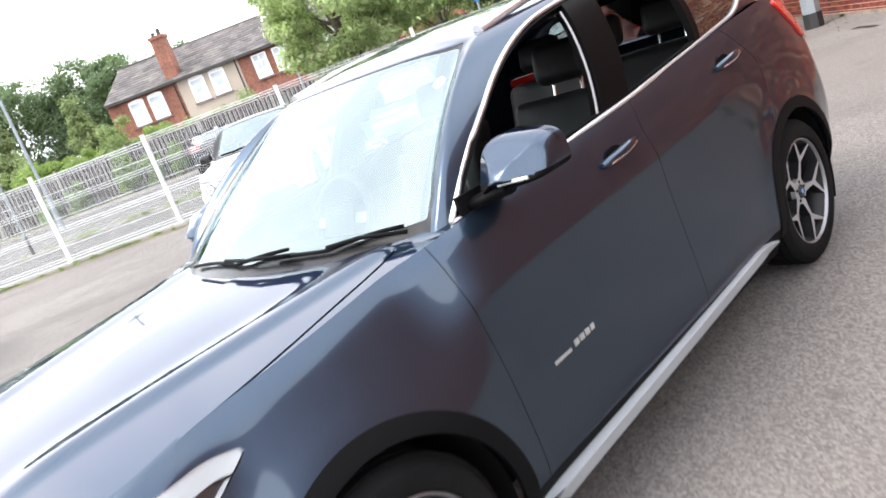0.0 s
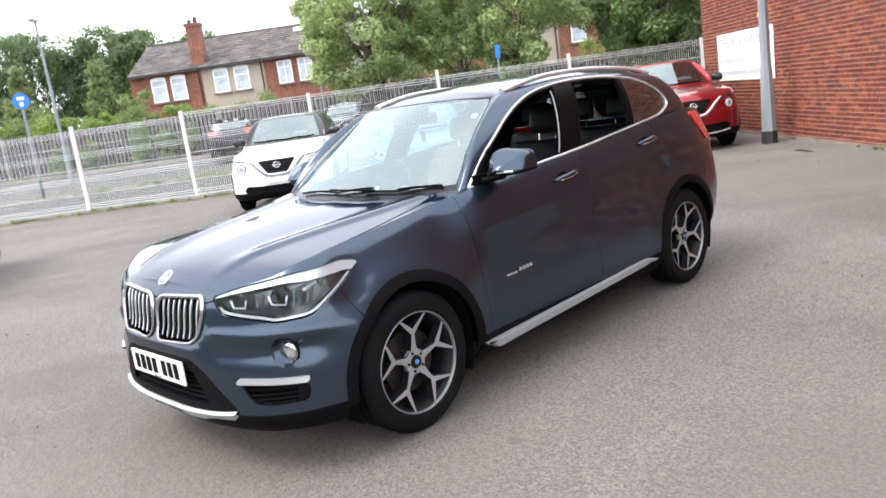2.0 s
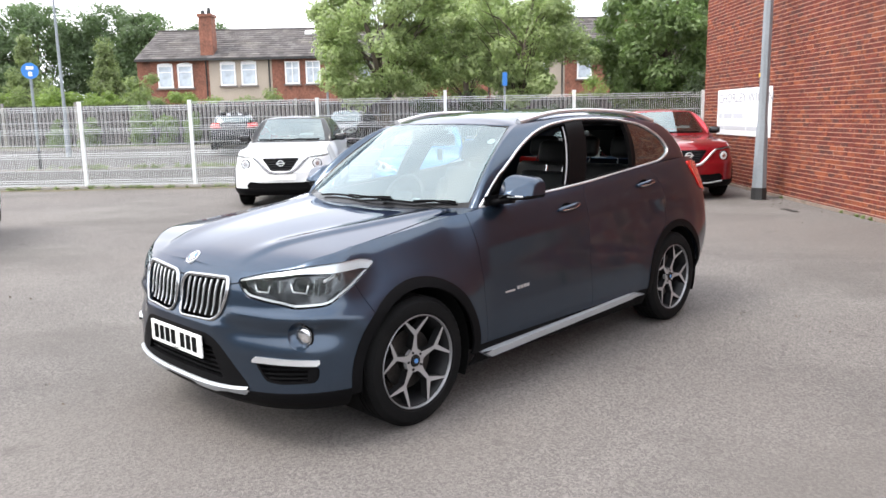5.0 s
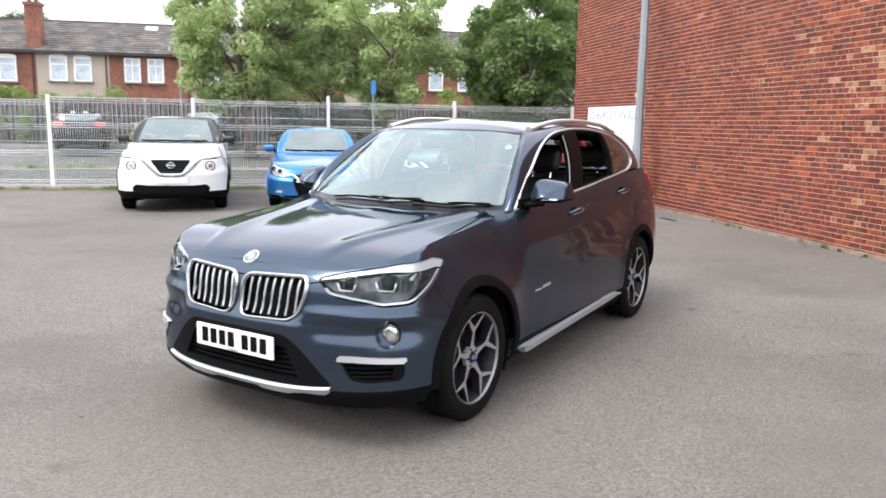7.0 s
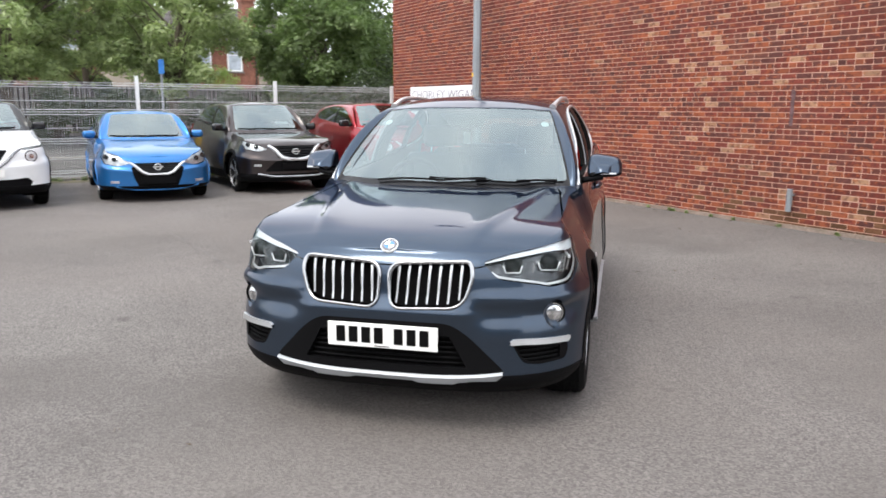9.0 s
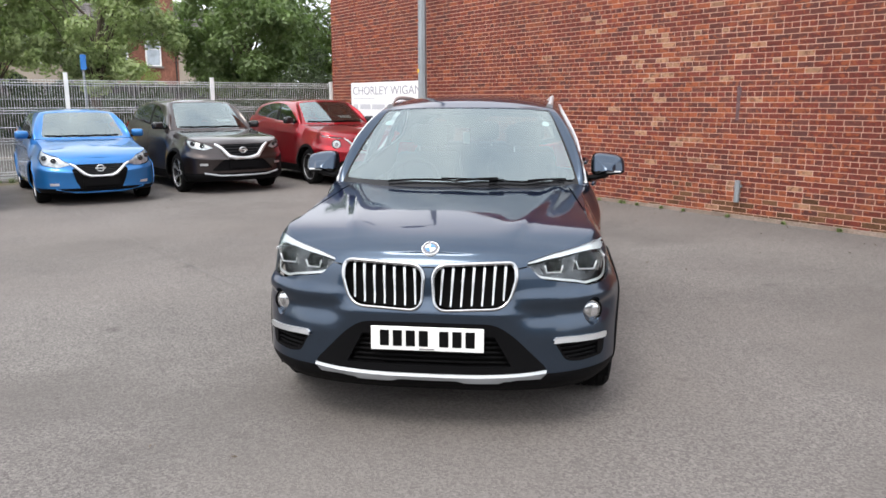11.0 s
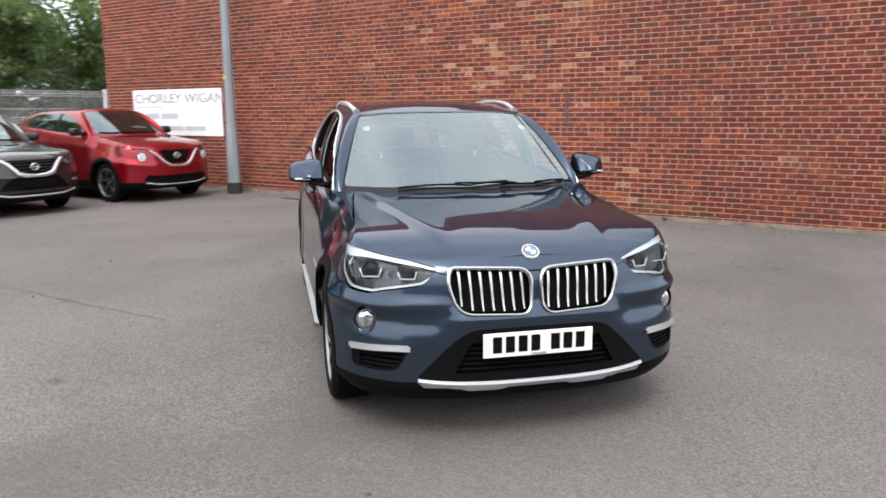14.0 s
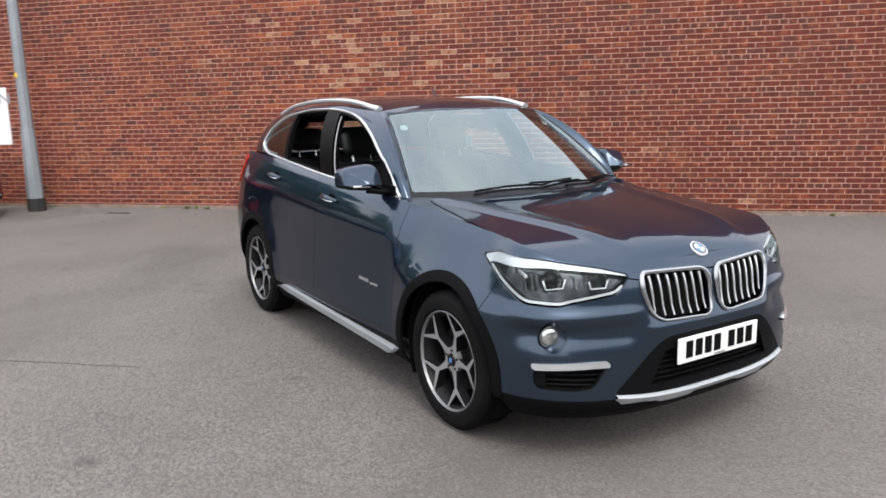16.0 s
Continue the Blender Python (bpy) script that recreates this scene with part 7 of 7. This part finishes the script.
    vp = [spot(x, z) + Vector((0, -0.012, 0)) for x, z in vee]
    both_sides("grille_vee", tube(vp, [bold * (0.015 + 0.009 * math.sin(math.pi * i / (len(vp) - 1))) for i in range(len(vp))], 8), vee_mat, th, "bright V-shaped grille trim")
    bx = spot(0, (grille[0][1] + grille[-1][1]) / 2 + 0.02)
    ring_pts = [bx + Vector((math.cos(a) * 0.052, -0.014, math.sin(a) * 0.046)) for a in np.linspace(0, 2 * math.pi, 24, endpoint=False)]
    bd = smooth(part("badge", tube(ring_pts, 0.0085, 6, True), SATIN, th, "round silver badge"))
    part("badge_bar", box_bm((0.15, 0.012, 0.022), bx + Vector((0, -0.016, -0.011))), SATIN, bd)
    if lip:
        lp = [spot(x, z) + Vector((0, -0.006, 0)) for x, z in lip]
        both_sides("bumper_lip", tube(lp, 0.016, 6), SILVER if clad else body, th)
    if plate:
        part("number_plate", box_bm((0.52, 0.012, 0.11), (0, spot(0, 0.5).y - 0.012, grille[-1][1] - 0.16)), PLASTIC if plate == "dark" else PLATE, th)
    if round_lamp:
        x, z, r = round_lamp
        for sd in (1, -1):
            c = spot(x, z)
            c.x *= sd
            d = Vector((0.35 * sd, -1, 0.05)).normalized()
            ob = smooth(part("round_lamp", cyl_bm(r, r * 0.94, c - d * 0.05, c + d * 0.014, 28), LAMPDARK, th, "round headlamp"), 40)
            part("round_lamp_lens", cyl_bm(r * 0.8, r * 0.7, c + d * 0.012, c + d * 0.02, 24), LAMPWHITE, ob)
            part("round_lamp_eye", cyl_bm(r * 0.4, r * 0.36, c + d * 0.018, c + d * 0.026, 20), LAMPGREY, ob)
    else:
        for sd in (1, -1):
            c = spot(0.66 * P["kx"], intake[-1][1] + 0.09)
            c.x *= sd
            ob = part("fog_lamp", box_bm((0.13, 0.02, 0.035), (0, 0, 0)), PARKLAMP, th)
            ob.matrix_basis = pose(c.x, c.y - 0.002, c.z, 0, 0, 32 * sd)
    # doors, wings and bonnet
    gf_, gb_, gr_ = fy(0.5), fy(1.53), fy(2.42)
    ahead, rest = band.cut(lambda v: gf_ - v[:, 1], 0.003)
    fd, rest = rest.cut(lambda v: gb_ - v[:, 1], 0.003)
    rd, rear = rest.cut(lambda v: np.minimum(gr_ - v[:, 1], np.hypot(v[:, 1] - wb, v[:, 2] - ty) - TRIM - 0.01), 0.003)
    panel("front_wing", ahead, body, th, both=True)
    panel("front_door", fd, body, th)
    panel("rear_door", rd, body, th)
    tl_f = outline(rounded([(fy(2.95), fz(1.16)), (fy(3.6), fz(1.12)), (fy(3.6), fz(0.92)), (fy(3.1), fz(0.98))], 0.03))
    tf = lambda v: np.where(v[:, 0] > 0.45, tl_f(v[:, 1], v[:, 2]), -1)
    panel("tail_lamp", rear.keep(tf), TAILRED, th, thick=0.015, offset=0)
    panel("rear_quarter", rear.keep(lambda v: -tf(v)), body, th, both=True)
    panel("bonnet", bonnet, body, th, both=True)
    # glass and roof
    WS = rounded([(-3, 0.06), (1.84, 0.06), (1.88, 0.94), (-3, 0.965)], [0, 0.12, 0.10, 0], 4)
    w_ = outline(WS)
    sf = lambda v: np.where(v[:, 1] < fy(1.5), w_(v[:, 3], v[:, 4]), -1)
    for ob in panel("windscreen", green.keep(sf), FARSCREEN, th, both=True, thick=0.0):
        ob.visible_shadow = False
    green = green.keep(lambda v: -sf(v))
    DL = [(0.60, 1.06), (1.559, 1.125), (2.627, 1.215), (2.75, 1.27), (2.70, 1.36), (2.5, 1.45), (2.117, 1.50), (1.663, 1.505), (1.34, 1.465), (1.06, 1.365), (0.76, 1.19)]
    dl = outline(rounded([(fy(a), fz(b)) for a, b in DL], 0.05, 3))
    df = lambda v: np.where((v[:, 0] > 0.4) & (v[:, 4] <= 1.01), dl(v[:, 1], v[:, 2]), -1)
    win = green.keep(df)
    green = green.keep(lambda v: -df(v))
    pl, pr = fy(1.50), fy(1.62)
    panel("b_pillar", win.keep(lambda v: np.minimum(v[:, 1] - pl, pr - v[:, 1])), GLOSSBLACK, th, thick=0.02)
    for nm, s in (("front_window", win.keep(lambda v: pl - v[:, 1])), ("rear_side_window", win.keep(lambda v: v[:, 1] - pr))):
        for ob in panel(nm, s, SIDEGLASS, th, thick=0.0):
            ob.visible_shadow = False
    rs = outline(rounded([(6.9, 0.12), (12, 0.12), (12, 0.86), (7.1, 0.86)], [0.15, 0, 0, 0.15], 4))
    rf = lambda v: np.where(v[:, 1] > fy(2.9), rs(v[:, 3], v[:, 4]), -1)
    for ob in panel("rear_window", green.keep(rf), FARSCREEN, th, both=True, thick=0.0):
        ob.visible_shadow = False
    green = green.keep(lambda v: -rf(v))
    cap, pill = green.cut(lambda v: v[:, 4] - 0.97)
    panel("roof", cap, roof, th, both=True, thick=0.015)
    panel("pillar_frame", pill, roof if roof is not body else body, th, both=True, thick=0.02)
    # mirrors
    for sd in (1, -1):
        x = P["belt"][3][0]
        bm = bmesh.new()
        bmesh.ops.create_cube(bm, size=1, matrix=pose(sd * (x + 0.135), fy(0.76), fz(1.13), 0, 0, -12 * sd) @ Matrix.Diagonal((0.20, 0.13, 0.13, 1)))
        mi = smooth(bevel(part("mirror", bm, mirror_mat or body, th), 0.045, 4))
        part("mirror_foot", tube([(sd * (x - 0.02), fy(0.72), fz(1.06)), (sd * (x + 0.1), fy(0.75), fz(1.10))], 0.022, 8), PLASTIC, mi)
    for x0, x1 in ((-0.6, 0.05), (0.0, 0.55)):
        run = [(x * P["kx"], float(np.interp(abs(x), (0, 0.42, 0.69), (fy(0.33), fy(0.40), fy(0.53)))) + 0.05, 0) for x in np.linspace(x0, x1, 7)]
        run = [(x, y, on(fg, (0, 1), abs(x), y, 2, lambda v: v[:, 4] < 0.9) + 0.012) for x, y, _ in run]
        part("wiper", tube(run, 0.009, 5), PLASTIC, th)
    if sign_card:
        z = on(fg, (0, 1), 0.28, fy(0.60), 2, lambda v: v[:, 4] < 0.9)
        ob = part("screen_card", box_bm((0.26, 0.13, 0.002)), PAPER, th, "white paper card behind the windscreen")
        ob.matrix_basis = pose(0.28, fy(0.60) + 0.05, z - 0.03, 20)
    cabin(th, P)
    part("underbody", box_bm((1.25, wb + 0.9, 0.16), (0, wb / 2, 0.20)), VOID, th)
    part("engine_bay", box_bm((1.05, 0.85, 0.5), (0, -0.02, 0.25)), VOID, th)
    for yc in (0.0, wb):
        v, f = [], []
        for i in range(21):
            a = math.radians(-25 + 230 * i / 20)
            for x in (0.5, 0.84 * P["kx"]):
                v.append((x, yc + math.cos(a) * (OPEN + 0.01), ty + math.sin(a) * (OPEN + 0.01)))
        for i in range(20):
            f.append((2 * i, 2 * i + 2, 2 * i + 3, 2 * i + 1))
        f.append(tuple(2 * i for i in range(21)))
        both_sides("wheel_well", (v, f), VOID, th)
    M = make_wheel(ty, ty - 0.095, 0.21, wheel, face, DARKALLOY, SATIN)
    fit_wheels(th, P, 1.54 * P["kx"], M, face, DARKALLOY, SATIN)
    return th


WHITE = paint("white car paint", (0.70, 0.71, 0.72), 0.03, 0.0)
RED = paint("metallic red paint", (0.27, 0.004, 0.012), 0.2, 0.75)
AZURE = paint("bright blue paint", (0.022, 0.150, 0.40), 0.2, 0.65)
TAUPE = paint("dark brown-grey paint", (0.036, 0.028, 0.028), 0.2, 0.85)
INK = paint("black blue paint", (0.010, 0.012, 0.018), 0.1, 0.2)
for m_ in (RED, TAUPE, AZURE):
    m_.node_tree.nodes["Principled BSDF"].inputs["Roughness"].default_value = 0.34
BLACKROOF = paint("black roof paint", (0.010, 0.010, 0.011), 0.05, 0.0)

CROSS = derive(1.78, 2.636, 0.83, 0.76, 1.065, 0.88, 0.335)
SALOON = derive(1.76, 2.65, 0.85, 1.0, 0.86, 0.80, 0.31, 0.05)
FAMILY = derive(1.79, 2.646, 0.88, 0.84, 1.0, 1.0, 0.335)
HATCH = derive(1.72, 2.525, 0.82, 0.67, 0.915, 0.86, 0.305, 0.08)
SLIM = [(-0.25, 0.892), (0.30, 0.932), (0.44, 0.965), (0.34, 0.910), (-0.2, 0.872)]
SWEPT = [(-0.30, 0.755), (-0.10, 0.715), (0.26, 0.755), (0.50, 0.885), (0.28, 0.88), (-0.08, 0.825)]
SMALL = [(-0.36, 0.625), (-0.12, 0.578), (0.24, 0.62), (0.60, 0.835), (0.30, 0.825), (-0.06, 0.745)]
JUKE_G = [(0.33, 0.880), (0.17, 0.655)]
JUKE_V = [(0.48, 0.885), (0.40, 0.825), (0.28, 0.70), (0.19, 0.632), (0.10, 0.615), (0.0, 0.612)]
JUKE_I = [(0.36, 0.455), (0.56, 0.475), (0.63, 0.40), (0.58, 0.335)]
JUKE_L = [(0.0, 0.30), (0.35, 0.305), (0.60, 0.34)]
CROSSLAB = "white small crossover with black roof and round lamps"
parked(CROSS, yard(4.66, -8.88, 0, 92.4), CROSSLAB, WHITE, BLACKROOF, True, SLIM, JUKE_G, JUKE_V, JUKE_I, None, (0.62, 0.775, 0.092), "Y", MACHINED, sign_card=True, mirror_mat=BLACKROOF, vee_mat=SMOKE)
parked(CROSS, yard(4.62, -1.70, 0, 88.4), "metallic red small crossover with round lamps by the wall", RED, RED, True, SLIM, JUKE_G, JUKE_V, JUKE_I, JUKE_L, (0.62, 0.775, 0.092), "Y", SMOKE, plate=False, sign_card=True, mirror_mat=BLACKROOF)
parked(HATCH, yard(4.58, -6.42, 0, 86.4), "bright blue small hatchback parked by the fence", AZURE, AZURE, False,
       SMALL, [(0.37, 0.625), (0.19, 0.462)], [(0.42, 0.64), (0.36, 0.605), (0.23, 0.485), (0.15, 0.452), (0.0, 0.448)], [(0.18, 0.462), (0.33, 0.575), (0.40, 0.56), (0.36, 0.40), (0.28, 0.225)], [(0, 0.20), (0.35, 0.205), (0.62, 0.26)], None, "Y", MACHINED, plate="dark")
parked(FAMILY, yard(4.36, -4.12, 0, 90.4), "dark brown-grey crossover car parked by the fence", TAUPE, TAUPE, True, [(a, b + 0.03) for a, b in SWEPT],
       [(0.40, 0.84), (0.26, 0.60)], [(0.47, 0.845), (0.38, 0.78), (0.26, 0.64), (0.14, 0.61), (0.0, 0.606)], [(0.36, 0.585), (0.56, 0.40)], [(0, 0.31), (0.4, 0.315), (0.66, 0.36)], None, "plain", SATIN, plate="dark", sign_card=True, mirror_mat=BLACKROOF, bold=1.5)
# across the road
parked(SALOON, yard(-11.78, -14.05, rise(-11.4), -78.6), "dark saloon car with red tail lamps across the road", INK, INK, False, SMALL, [(0.36, 0.690), (0.17, 0.535)],
       [(0.41, 0.705), (0.22, 0.55), (0.0, 0.526)], [(0.31, 0.50), (0.27, 0.30)], None)
parked(HATCH, yard(-10.4, -9.9, rise(-10.4), 80), "dark car parked across the road", INK, INK, False, SMALL, [(0.36, 0.690), (0.17, 0.535)],
       [(0.42, 0.745), (0.22, 0.60), (0.0, 0.572)], [(0.44, 0.52), (0.36, 0.29)], None)
# white van at the yard's open side
VAN = derive(1.80, 2.70, 0.84, 0.62, 1.05, 1.35, 0.315)
parked(VAN, yard(10.85, -12.95, 0, 97.4), "white small van with silver wheel trims", WHITE, WHITE, False, SWEPT, [(0.36, 0.735), (0.20, 0.60)],
       [(0.42, 0.745), (0.22, 0.60), (0.0, 0.572)], [(0.44, 0.52), (0.36, 0.29)], None)
